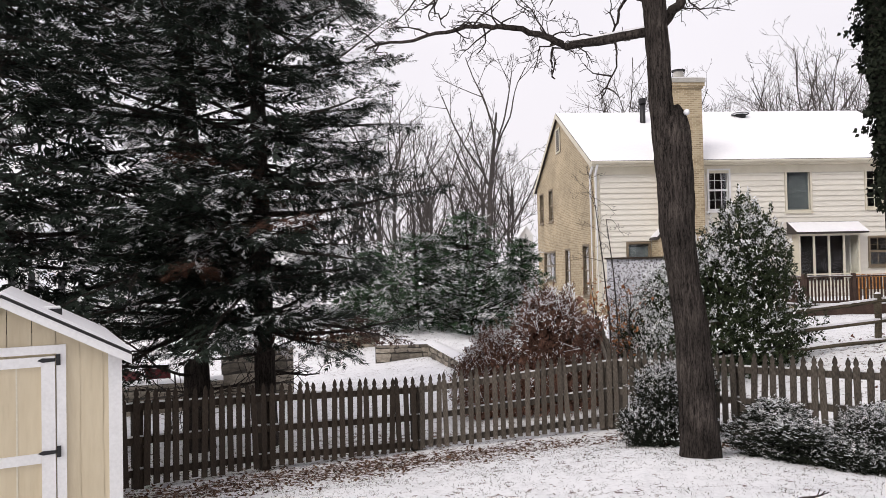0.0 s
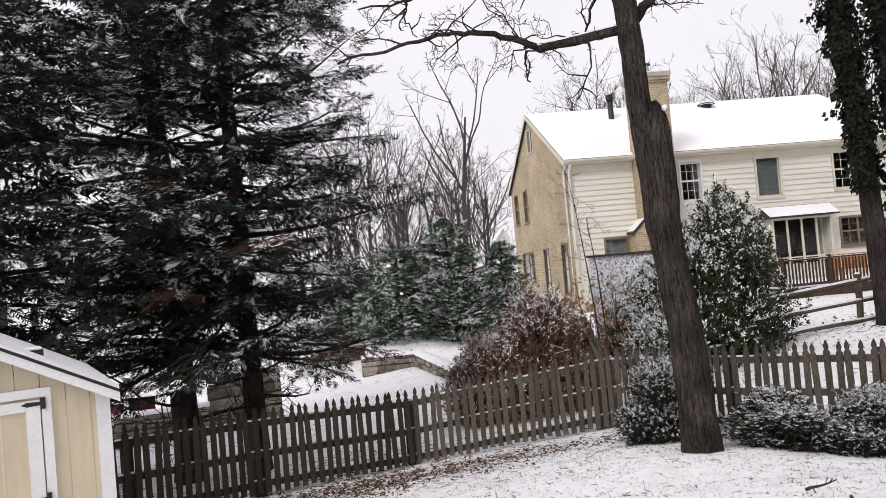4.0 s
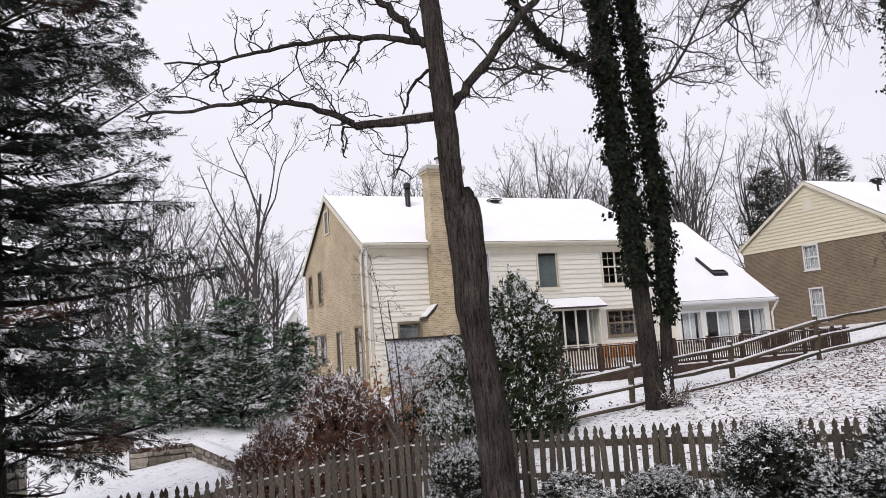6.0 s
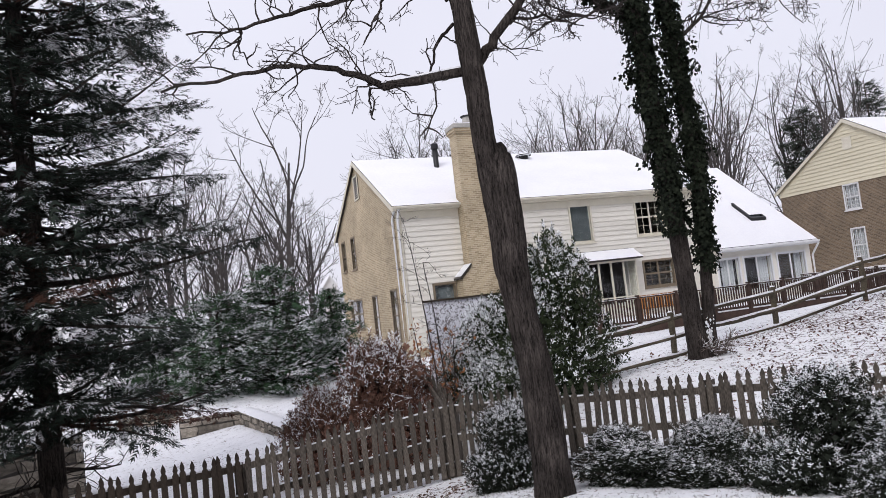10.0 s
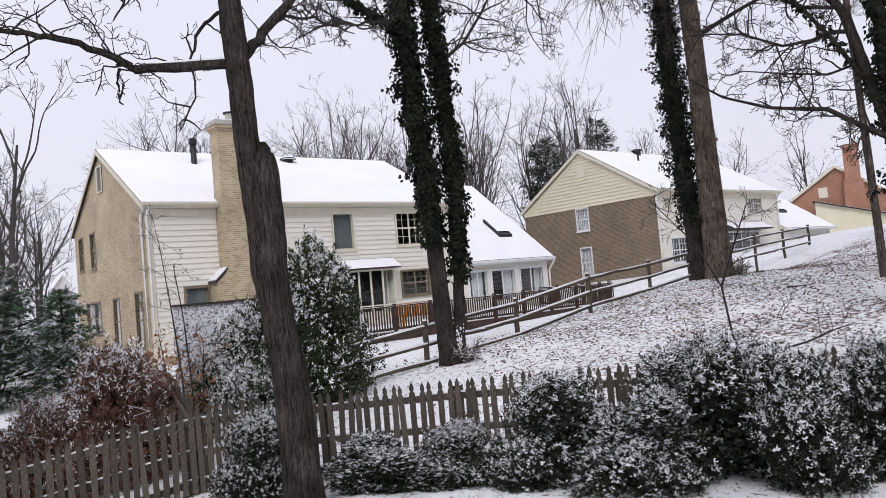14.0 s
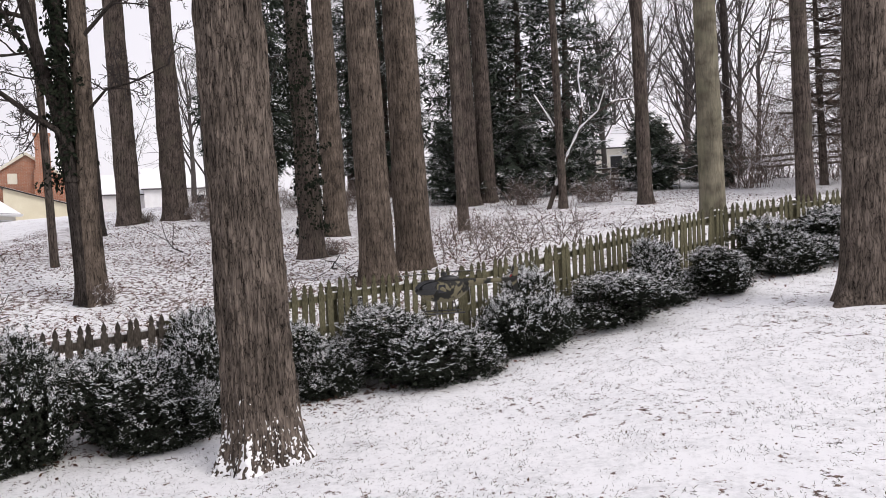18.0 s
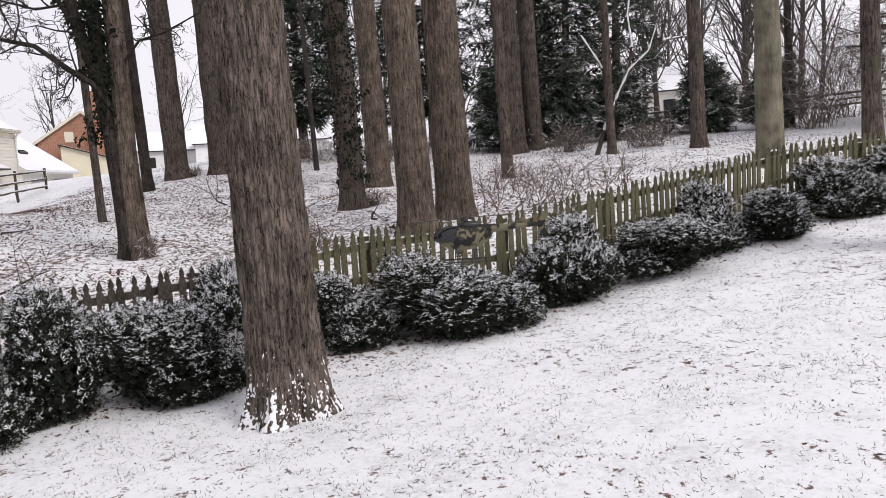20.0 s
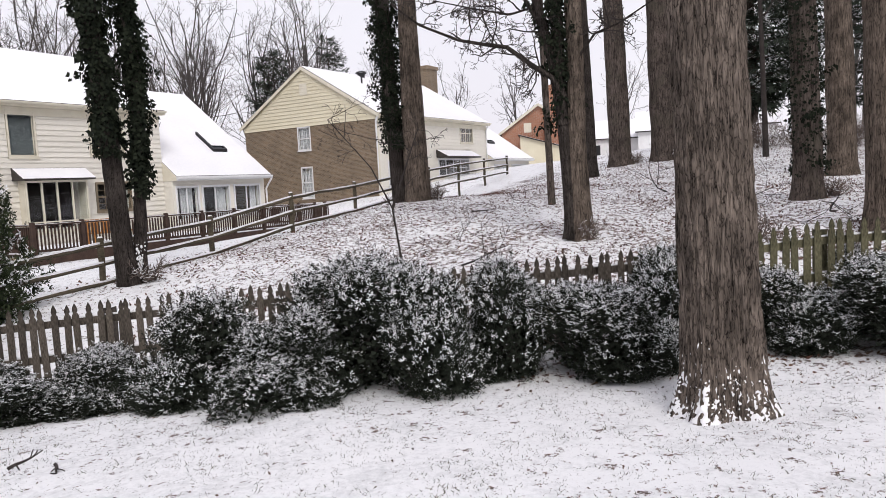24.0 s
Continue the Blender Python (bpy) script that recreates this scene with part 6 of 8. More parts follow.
stem_tree("bare tree of several stems, one of them ivy-clad, with arching limbs", [
    ([(14.53, 5.09, 0.1, 0.25), (14.53, 5.1, 0.6, 0.235), (14.53, 5.12, 1.3, 0.21), (14.53, 5.16, 2.25, 0.2), (14.53, 5.12, 3.65, 0.17), (14.53, 5.13, 5.1, 0.16), (14.53, 5.15, 7.0, 0.165), (14.53, 5.19, 10.0, 0.14), (14.53, 5.24, 15.0, 0.06)], BARKBROWN, 0, 0, 0, 0),
    ([(14.43, 5.24, 0.3, 0.14), (14.41, 5.3, 1.6, 0.125), (14.38, 5.34, 2.3, 0.12), (14.38, 5.4, 3.7, 0.115), (14.38, 5.42, 5.1, 0.1), (14.38, 5.54, 7.0, 0.1), (14.38, 5.64, 9.5, 0.08), (14.38, 5.74, 12.5, 0.04)], BARKDARK, 2.4, 9.0, 3600, 0.13),
    ([(14.36, 5.34, 2.6, 0.1), (14.33, 5.52, 3.87, 0.1), (14.28, 5.79, 5.1, 0.095), (14.28, 6, 6.03, 0.09), (14.28, 6.44, 6.7, 0.08), (14.28, 6.88, 7.1, 0.075), (14.28, 7.64, 7.9, 0.06), (14.28, 8.34, 9.2, 0.04)], BARKDARK, 0, 0, 0, 0)],
    [([(14.33, 5.29, 3.15), (14.18, 5.49, 3.55), (14.08, 5.81, 3.78), (14.08, 6.39, 4.24), (14.08, 6.94, 4.38), (14.08, 7.5, 4.54), (13.98, 8.39, 4.97), (13.88, 9.04, 5.5)], 0.062, 0.018, 14, 1.2, 0),
     ([(14.28, 5.89, 5.6), (14.18, 6.24, 5.68), (14.18, 6.57, 5.63), (14.18, 7.14, 5.7), (14.08, 7.88, 6.16), (13.98, 8.64, 6.4)], 0.045, 0.015, 16, 1.2, 0),
     ([(14.33, 5.44, 3.6), (14.28, 5.74, 4.6), (14.18, 6.24, 5.6), (14.08, 6.74, 6.4), (13.98, 7.24, 7.4)], 0.05, 0.03, 12, 1.2, 420),
     ([(14.28, 6.04, 6.1), (14.18, 6.64, 6.3), (14.08, 7.44, 6.9), (13.98, 8.34, 7.2), (13.88, 9.14, 7.6)], 0.04, 0.012, 14, 1.3, 0),
     ([(14.48, 5.04, 3.9), (14.38, 4.64, 4.3), (14.28, 4.14, 4.4), (14.18, 3.44, 4.7)], 0.03, 0.012, 9, 1.0, 0),
     ([(14.48, 5.04, 5.3), (14.38, 4.44, 5.9), (14.28, 3.74, 6.4), (14.18, 2.94, 6.6)], 0.04, 0.012, 12, 1.2, 0),
     ([(14.28, 5.74, 5.0), (14.18, 6.34, 4.9), (14.08, 7.04, 5.1), (13.98, 7.94, 5.4)], 0.028, 0.01, 10, 1.0, 0)], 35, (14.45, 5.4))
tall_tree(18.9, 7.55, 0.2, 14, (-0.006, 0.024), BARKFAR, "slim straight bare trunk", 37, True, None, 0.2, sides=12)
tall_tree(31.0, 9.4, 0.95, 24, (-0.011, 0.024), BARKFAR, seed=38, sides=16)
tall_tree(31.6, 7.7, 1.05, 26, (-0.006, 0.024), BARKFAR, seed=39, sides=16)
tall_tree(27.5, 9.4, 0.4, 16, (-0.009, 0.024), BARKDARK, seed=40, sides=12)
tall_tree(18.4, 1.25, 0.62, 20, (-0.007, 0.024), BARKFAR, "dark bare tree with ivy-wrapped bark", 41, True, (0.5, 12, 4200, 0.08, 0.06), 0.5)
tall_tree(14.0, -0.25, 0.66, 22, (-0.003, 0.024), BARKBROWN, "thick bare tree with ridged brown bark behind the fence", 42, True, None, 0.5, sides=40, rings=90)
tall_tree(15.3, -1.05, 0.74, 23, (-0.003, 0.024), BARKBROWN, "thick bare tree standing close beside another", 43, True, None, 0.5, sides=40, rings=90)
tall_tree(24.4, 0.85, 0.8, 22, (-0.006, 0.024), BARKBROWN, seed=44, sides=16)
tall_tree(22.2, 1.6, 0.3, 15, (-0.006, 0.024), BARKDARK, seed=45, sides=12)
tall_tree(22.3, -3.1, 0.36, 18, (-0.009, 0.024), BARKFAR, seed=46, sides=14)
tall_tree(31.0, -4.6, 1.0, 25, (-0.007, 0.024), BARKFAR, seed=47, sides=16)
tall_tree(32.0, -5.6, 0.8, 24, (-0.006, 0.024), BARKFAR, seed=48, sides=16)
tall_tree(26.3, -7.4, 0.32, 15, (-0.003, 0.024), BARKFAR, seed=49, sides=12)
tall_tree(25.0, -10.05, 0.52, 18, (-0.006, 0.024), BARKFAR, seed=50, sides=14)
tall_tree(17.5, -8.75, 0.62, 19, (-0.004, 0.024), BEECH, "smooth grey beech trunk behind the fence", 51, True, None, 0.4, sides=24)
tall_tree(31.4, -16.6, 0.35, 16, (-0.003, 0.024), BARKDARK, seed=52, sides=12)
tall_tree(19.0, -12.2, 0.5, 18, (-0.003, 0.024), BARKFAR, seed=53, sides=14)
tall_tree(8.95, -6.55, 0.7, 16, (-0.01, 0.0), BARK, "thick trunk with furrowed bark at the lawn's edge", 54, False, None, 0.6, sides=60, rings=120)
tall_tree(30.2, 3.6, 0.22, 9, (-0.018, 0.024), TWIG, "thin leaning bare sapling", 55, True, None, 0.2, sides=8)

def hanging_limbs():
    """Long limbs of the thick ivy-clad tree, their twigs hanging down towards the yard."""
    g = np.random.default_rng(48)
    t = thing("tree_limb", "long bare limb with fine hanging twigs", "branch", at=(18.0, 12.0, gzf(18, 12)))
    tw = Build()
    for hz, way, ln in ((9.5, (-1, 0.05, 0.4), 6.5), (10.5, (-1, -0.35, 0.5), 7.5), (11.5, (-0.9, 0.35, 0.5), 8.5), (12.0, (-1, -0.1, 0.5), 9.5), (12.5, (-0.8, -0.6, 0.5), 8.5), (10.0, (0.5, -1.0, 0.4), 6.0), (11.0, (0.1, -1.0, 0.5), 7.0), (13.0, (-1, -0.5, 0.4), 9.5), (9.0, (-1, -0.2, 0.3), 5.0), (11.0, (-1, 0.2, 0.35), 9.0), (12.5, (-1, -0.3, 0.3), 11.0), (10.0, (-1, -0.5, 0.4), 7.5), (12.0, (-0.6, -0.9, 0.4), 8.5)):
        p = limb_path((18.2, 11.9, 1.2 + hz), way, ln, 11, g, 0.1, -0.085)
        put("bough", Build().tube(p, np.linspace(0.06, 0.014, 12), 6, cap=False), BARKDARK, t, smooth=True)
        for _ in range(20):
            k = g.integers(2, 12)
            q = limb_path(p[k], unit(p[k] - p[k - 1]) + g.normal(0, 0.55, 3), g.uniform(1.2, 3.2), 7, g, 0.055, -0.11)
            tw.tube(q, np.linspace(0.014, 0.006, 8), 3, cap=False)
            for _j in range(7):
                m = g.integers(1, 8)
                w = limb_path(q[m], unit(q[m] - q[m - 1]) + g.normal(0, 0.45, 3), g.uniform(0.5, 1.5), 5, g, 0.06, -0.12)
                tw.tube(w, np.linspace(0.007, 0.004, 6), 3, cap=False)
    put("twigwork", tw, TWIG, t, kind="stuff")
    settle(t)


hanging_limbs()

# ---------------------------------------------------------------- needle trees
conifer("cedar_tree", -2.12, 11.5, 14, 3.1, 61, CEDAR, "tall dark cedar with drooping snowy sprays", 0.19, 1.75, 0.36, 40, 8, -0.2, 0.18, 82, brown=0.05, taper=0.6, core=0.24)
conifer("cedar_tree", -3.15, 11.4, 13, 3.1, 62, CEDAR, "tall dark cedar with bare lower limbs", 0.04, 1.7, 0.44, 36, 8, -0.2, 0.18, 76, brown=0.04, taper=0.6, core=0.26)
conifer("cedar_tree", -6.4, 11.0, 13, 3.6, 63, CEDAR, "tall dark cedar beside the shed", -0.1, 1.3, 0.42, 32, 8, -0.2, 0.24, 50, taper=0.5, core=0.7)
for x, y, sd in ((-2.12, 11.5, 71), (-3.15, 11.4, 72)):
    g = np.random.default_rng(sd)
    z = gzf(x, y)
    t = thing("dead_limbs", "bare dead lower limbs on a cedar trunk", "branch", at=(x, y, z))
    for _ in range(2 if sd == 71 else 11):
        a = g.uniform(0, 6.28)
        b = Build()
        grow([b, b, b], (x, y, z + g.uniform(0.9, 2.6)), (math.cos(a), math.sin(a), g.uniform(-0.25, 0.3)), g.uniform(0.8, 1.3) if sd == 71 else g.uniform(1.2, 2.4), 0.028, 2, g, 0.14, -0.02, 5, rmin=0.006, start=0.3)
        put("limb", b, BARKDARK, t)
    settle(t)
FIRL = "broad snow-dusted fir with layered blue-green boughs"
conifer("fir_tree", 0.7, 25.3, 3.9, 2.6, 64, FIR, FIRL + " by the stone wall", 0.5, 0.1, 0.2, 19, 11, 0.1, 0.17, 46, taper=0.5, core=0.6, patch=4.0)
conifer("fir_tree", 2.6, 24.9, 4.4, 2.6, 65, FIR, FIRL, 0.5, 0.1, 0.2, 21, 11, 0.1, 0.17, 52, taper=0.55, core=0.6, patch=4.0)
conifer("fir_tree", 4.6, 26.0, 3.3, 1.6, 67, FIR, FIRL + " beside the house", 0.5, 0.1, 0.2, 18, 11, 0.12, 0.17, 48, taper=0.6, core=0.6, patch=4.0)
conifer("fir_tree", -1.2, 28.0, 3.5, 2.5, 66, FIR, "low snow-dusted fir behind the others", 0.48, 0.1, 0.2, 17, 9, 0.1, 0.24, 32, taper=0.5, core=0.6, patch=4.0)

BROAD = [bush_parts(80 + i, 10500, 0.037, 0.21, stray=40, reach=0.14, per=9, ragged=0.22, slim=0.16) for i in range(3)]
FINE = [bush_parts(90 + i, 13000, 0.03, 0.16, stray=130, reach=0.18, per=7, lumps=9, slim=0.16) for i in range(3)]
BLAB, NLAB = "rounded evergreen bush with broad leaves capped by snow", "loose evergreen bush of small leaves dusted with snow"
for i, (x, y, w, h, broad) in enumerate([
        (4.0, 7.0, 1.15, 0.54, 0), (4.95, 6.75, 0.8, 0.6, 0), (5.25, 5.8, 1.08, 1.06, 1), (5.5, 4.85, 1.08, 0.84, 0), (6.15, 4.6, 1.4, 1.26, 0), (6.5, 3.7, 1.0, 1.16, 1), (7.25, 3.2, 1.02, 1.18, 0), (7.6, 2.4, 1.15, 0.92, 0), (8.2, 1.85, 0.82, 1.15, 1),
        (8.95, 0.6, 0.92, 0.8, 1), (9.6, 0.1, 0.5, 0.9, 0), (8.75, -0.62, 1.5, 0.88, 0), (9.71, -2.06, 1.02, 1.02, 1), (10.15, -3.42, 1.36, 0.7, 0), (10.87, -4.5, 0.86, 0.94, 1), (10.98, -5.6, 1.24, 0.68, 0), (11.95, -7.1, 1.16, 0.86, 1), (12.3, -8.3, 1.3, 0.86, 1)]):
    place_bush((BROAD if broad else FINE)[i % 3], x, y, w * 0.95, w * 0.95, h * 1.04, BLAB if broad else NLAB, "hedge_bush", "hedge bushes along the fence", i * 1.3)

HOL = bush_parts(95, 15000, 0.03, 0.12, HOLLY, 18, 0.42, stray=160, reach=0.12, per=6, slim=0.22, ragged=0.25)
HOLSNOW = bush_parts(96, 13500, 0.038, 0.62, HOLLY, 10, 0.35, stray=80, reach=0.12, per=6, slim=0.2)
place_bush(HOL, 6.35, 13.0, 2.1, 1.8, 3.05, "large holly with glossy leaves and patches of snow", "holly")
place_bush(HOLSNOW, 5.08, 13.2, 1.4, 1.1, 2.1, "lower holly thickly covered with snow", "holly", turn=2.0)


RUSSET = foliage("russet_leaves", (0.05, 0.028, 0.022), (0.27, 0.15, 0.11), 0.85)


def twig_bush(x, y, rx, h, seed, label, mat=TWIGRED, stems=150, name="bush", snow=0.25, leaves=0):
    g = np.random.default_rng(seed)
    z = gzf(x, y)
    t = thing(name, label, "bush", at=(x, y, z))
    b, sn, tips = Build(), Build(), []
    for _ in range(stems):
        a, e = g.uniform(0, 6.28), g.uniform(0.0, 1.0)
        p = np.array([x + g.normal(0, rx * 0.18), y + g.normal(0, rx * 0.18), z])
        d = np.array([math.cos(a) * e, math.sin(a) * e, 1.0])
        pts = limb_path(p, d, h * g.uniform(0.7, 1.25), 6, g, 0.22, -0.05)
        pts[:, 2] = np.maximum(pts[:, 2], z + 0.02)
        b.tube(pts, np.linspace(0.012, 0.004, 7), 3, cap=False)
        for _k in range(7):
            i = g.integers(2, 6)
            q = limb_path(pts[i], unit(pts[i] - pts[i - 1]) + g.normal(0, 0.7, 3), h * g.uniform(0.15, 0.4), 3, g, 0.35, -0.05)
            b.tube(q, np.linspace(0.006, 0.003, 4), 3, cap=False)
            tips.append(q)
            if g.uniform() < snow:
                sn.tube(q + (0, 0, 0.008), np.linspace(0.007, 0.003, 4), 3, cap=False)
    put("stemwork", b, mat, t, kind="stuff")
    if leaves:
        P = np.concatenate(tips)
        at = P[g.integers(0, len(P), leaves)] + g.normal(0, 0.05, (leaves, 3))
        at[:, 2] = np.maximum(at[:, 2], z + 0.02)
        lv = Build()
        sprays(lv, at, g.normal(0, 1, (leaves, 3)), g.normal(0, 0.6, (leaves, 3)) + (0, 0, 1), g.uniform(0.03, 0.075, leaves), LEAF, LEAF_F)
        put("leaves", lv, RUSSET, t, "small russet leaves", kind="stuff")
        white = g.uniform(0, 1, leaves) < 0.16
        sprays(sn, at[white] + (0, 0, 0.015), g.normal(0, 1, (white.sum(), 3)) * (1, 1, 0.3), np.tile((0, 0, 1.0), (white.sum(), 1)), g.uniform(0.03, 0.06, white.sum()), LEAF, LEAF_F)
    if sn.n:
        put("snow", sn, SNOW, t, kind="stuff")
    settle(t)


REDB = bush_parts(98, 7000, 0.045, 0.1, RUSSET, 9, 0.0, stray=180, reach=0.2, per=5)
place_bush(REDB, 2.7, 12.45, 1.55, 1.2, 2.05, "dense rounded bush of red-brown twigs and leaves with fine snow", "bush")
place_bush(REDB, 1.6, 12.5, 1.05, 0.9, 1.5, "low red-brown bush dusted with snow", "bush", turn=1.9)
for i, (x, y, rx, h) in enumerate([(2.5, 12.3, 0.8, 1.55), (1.95, 12.5, 0.75, 1.2), (3.2, 12.5, 0.75, 1.5)]):
    twig_bush(x, y, rx, h, 100 + i, "leafless bush of tangled red-brown twigs with snow", stems=45, leaves=900, snow=0.04)

# ---------------------------------------------------------------- distant bare trees
FARSET = []
for s in range(5):
    g = np.random.default_rng(200 + s)
    t = thing("distant_tree", "leafless grey tree beyond the houses", "tree", "distant bare trees")
    lim, tw = Build(), Build()
    h = 13 + s
    pts = limb_path((0, 0, -0.5), (0, 0, 1), h * 0.8, 8, g, 0.035, 0.08)
    lim.tube(pts, np.linspace(0.24, 0.06, 9), 7, cap=False)
    for k in range(11):
        i = 2 + k * 6 // 11
        a = g.uniform(0, 6.28)
        grow([lim, lim, tw, tw], pts[i], (math.cos(a) * 0.7, math.sin(a) * 0.7, 1.0), h * g.uniform(0.3, 0.5), 0.08, 1, g, 0.075, 0.09, 3, 0.66, 0.6, (4, 4, 3, 3, 3), 0.011)
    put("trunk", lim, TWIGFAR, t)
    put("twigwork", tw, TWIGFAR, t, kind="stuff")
    FARSET.append(t)
g = np.random.default_rng(9)
first = {}
for n_, (a0, a1, cnt, r0, r1, tall) in enumerate([(8, -9, 18, 48, 75, 0.9), (-14, -33, 38, 58, 75, 1.0), (-33, -50, 26, 70, 100, 1.15), (-47, -75, 10, 90, 120, 0.95), (50, 8, 6, 60, 90, 1.0), (-75, -125, 18, 55, 90, 1.1), (-100, -122, 9, 42, 58, 0.8)]):
    for k in range(cnt):
        a = radians(a0 + (a1 - a0) * g.uniform())
        rr = g.uniform(r0, r1)
        x, y = -math.sin(a) * rr, math.cos(a) * rr
        i = int(g.integers(0, 5))
        m = Matrix.Translation((x, y, gzf(x, y))) @ Matrix.Rotation(g.uniform(0, 6.28), 4, "Z") @ Matrix.Scale(g.uniform(0.85, 1.15) * tall, 4)
        if i not in first:
            first[i] = True
            FARSET[i].matrix_basis = m
        else:
            copy_thing(FARSET[i], m @ Matrix.Diagonal([1 / q for q in FARSET[i].scale] + [1]))

# the one tall bare tree that stands over the firs
copy_thing(FARSET[2], Matrix.Translation((6.0, 50.0, gzf(6, 50))) @ Matrix.Scale(1.15 / FARSET[2].scale[0], 4))

# ---------------------------------------------------------------- woods behind the slope
for i, (x, y, h, rc) in enumerate([(37.5, -5.6, 16, 3.2), (37.2, -8.2, 17, 3.4), (36.6, -10.6, 16, 3.2), (40.5, -7.0, 18, 3.4), (42.0, 0.5, 15, 3.0)]):
    conifer("pine_tree", x, y, h, rc, 300 + i, PINE, "tall dark pine at the wood's edge", 0.33, 1.2, 0.5, 24, 7, -0.05, 0.5, 11, taper=0.6, bark_mat=BARKFAR, core=0.1)
for i, (x, y, h, rc) in enumerate([(32.6, -4.2, 3.6, 1.7), (33.0, -7.3, 3.8, 2.0), (33.0, -9.8, 3.2, 1.8), (36.3, -15.2, 3.6, 1.9), (32.4, -13.5, 3.0, 1.6), (31.0, -15.6, 2.8, 1.5)]):
    conifer("evergreen_shrub", x, y, h, rc, 320 + i, PINE, "low spreading evergreen with snow on its boughs", 0.42, 0.1, 0.15, 15, 8, 0.0, 0.32, 26, taper=0.5, core=0.5)
conifer("pine_tree", 37.0, 5.0, 16, 3.4, 330, PINE, "broad dark pine with snow on its level boughs", 0.36, 1.6, 0.5, 24, 9, 0.0, 0.5, 14, taper=0.45, bark_mat=BARKFAR, core=0.3)
conifer("pine_tree", 39.0, -1.5, 15, 3.0, 331, PINE, "broad dark pine with snow on its level boughs", 0.36, 1.6, 0.5, 22, 8, 0.0, 0.5, 12, taper=0.45, bark_mat=BARKFAR, core=0.25)
DRY = foliage("dry_needles", (0.07, 0.052, 0.043), (0.19, 0.15, 0.125), 0.9)
for i, (x, y, h, rc) in enumerate([(26.0, -17.5, 13, 3.0), (24.0, -19.0, 13, 3.0), (28.5, -21.0, 14, 3.2), (22.0, -17.0, 12, 2.4)]):
    conifer("hemlock_tree", x, y, h, rc, 340 + i, DRY, "thin brown hemlock with sparse drooping sprays", 0.12, 1.6, 0.3, 26, 6, -0.1, 0.3, 13, taper=0.5, bark_mat=BARKFAR)
conifer("pine_tree", 58.3, 55.1, 15, 3.6, 360, PINE, "distant dark pine beyond the houses", 0.05, 4, 0.5, 22, 6, 0.1, 0.8, 9, taper=0.4, bark_mat=BARKFAR)
conifer("pine_tree", 70.0, 57.0, 18, 3.0, 361, PINE, "distant dark pine above a roof ridge", 0.05, 8, 0.5, 18, 6, 0.1, 0.8, 9, taper=0.4, bark_mat=BARKFAR)

GREYTWIG = foliage("grey_brush_twigs", (0.08, 0.066, 0.058), (0.24, 0.19, 0.165), 0.9)
for i, (x, y, rx, h, st) in enumerate([(15.6, -2.7, 3.2, 0.9, 36), (17.4, -4.2, 4.0, 0.9, 40), (18.8, -3.0, 3.0, 0.9, 30), (13.0, 1.6, 0.7, 0.7, 50), (27.5, -9.0, 1.4, 1.0, 80), (29.0, -6.5, 1.4, 1.1, 80), (26.0, 4.5, 1.3, 0.9, 60), (30.0, 6.0, 1.5, 0.9, 70), (31.5, 1.0, 1.5, 1.2, 80), (33.5, -12.0, 1.6, 1.2, 80), (34.0, 4.6, 2.2, 1.3, 90), (34.5, 7.0, 2.2, 1.2, 90), (34.0, 2.4, 2.2, 1.3, 90), (34.0, -0.4, 2.2, 1.3, 90), (34.0, -2.8, 2.0, 1.2, 80)]):
    twig_bush(x, y, rx * 1.5, h, 400 + i, "leafless grey-brown brush with thin stems", GREYTWIG, st, "brush", 0.12)
for i, (x, y, h) in enumerate([(30.5, -17.5, 4.5), (29.0, -19.5, 5.0), (31.5, -19.0, 5.5), (28.0, -15.6, 3.2), (33.5, -16.5, 5.0), (27.0, -19.5, 4.5)]):
    twig_bush(x, y, 2.2, h, 460 + i, "tall leafless thicket of thin brown stems", GREYTWIG, 55, "brush", 0.1)
for i, (x, y) in enumerate([(18.75, 11.2), (14.4, 4.9), (9.35, 11.9), (18.4, 0.8), (31.2, 8.8), (31.4, 7.2)]):
    twig_bush(x, y, 0.5, 0.45, 430 + i, "tuft of dead stems and leaves at a tree foot", GREYTWIG, 40, "brush", 0.3)


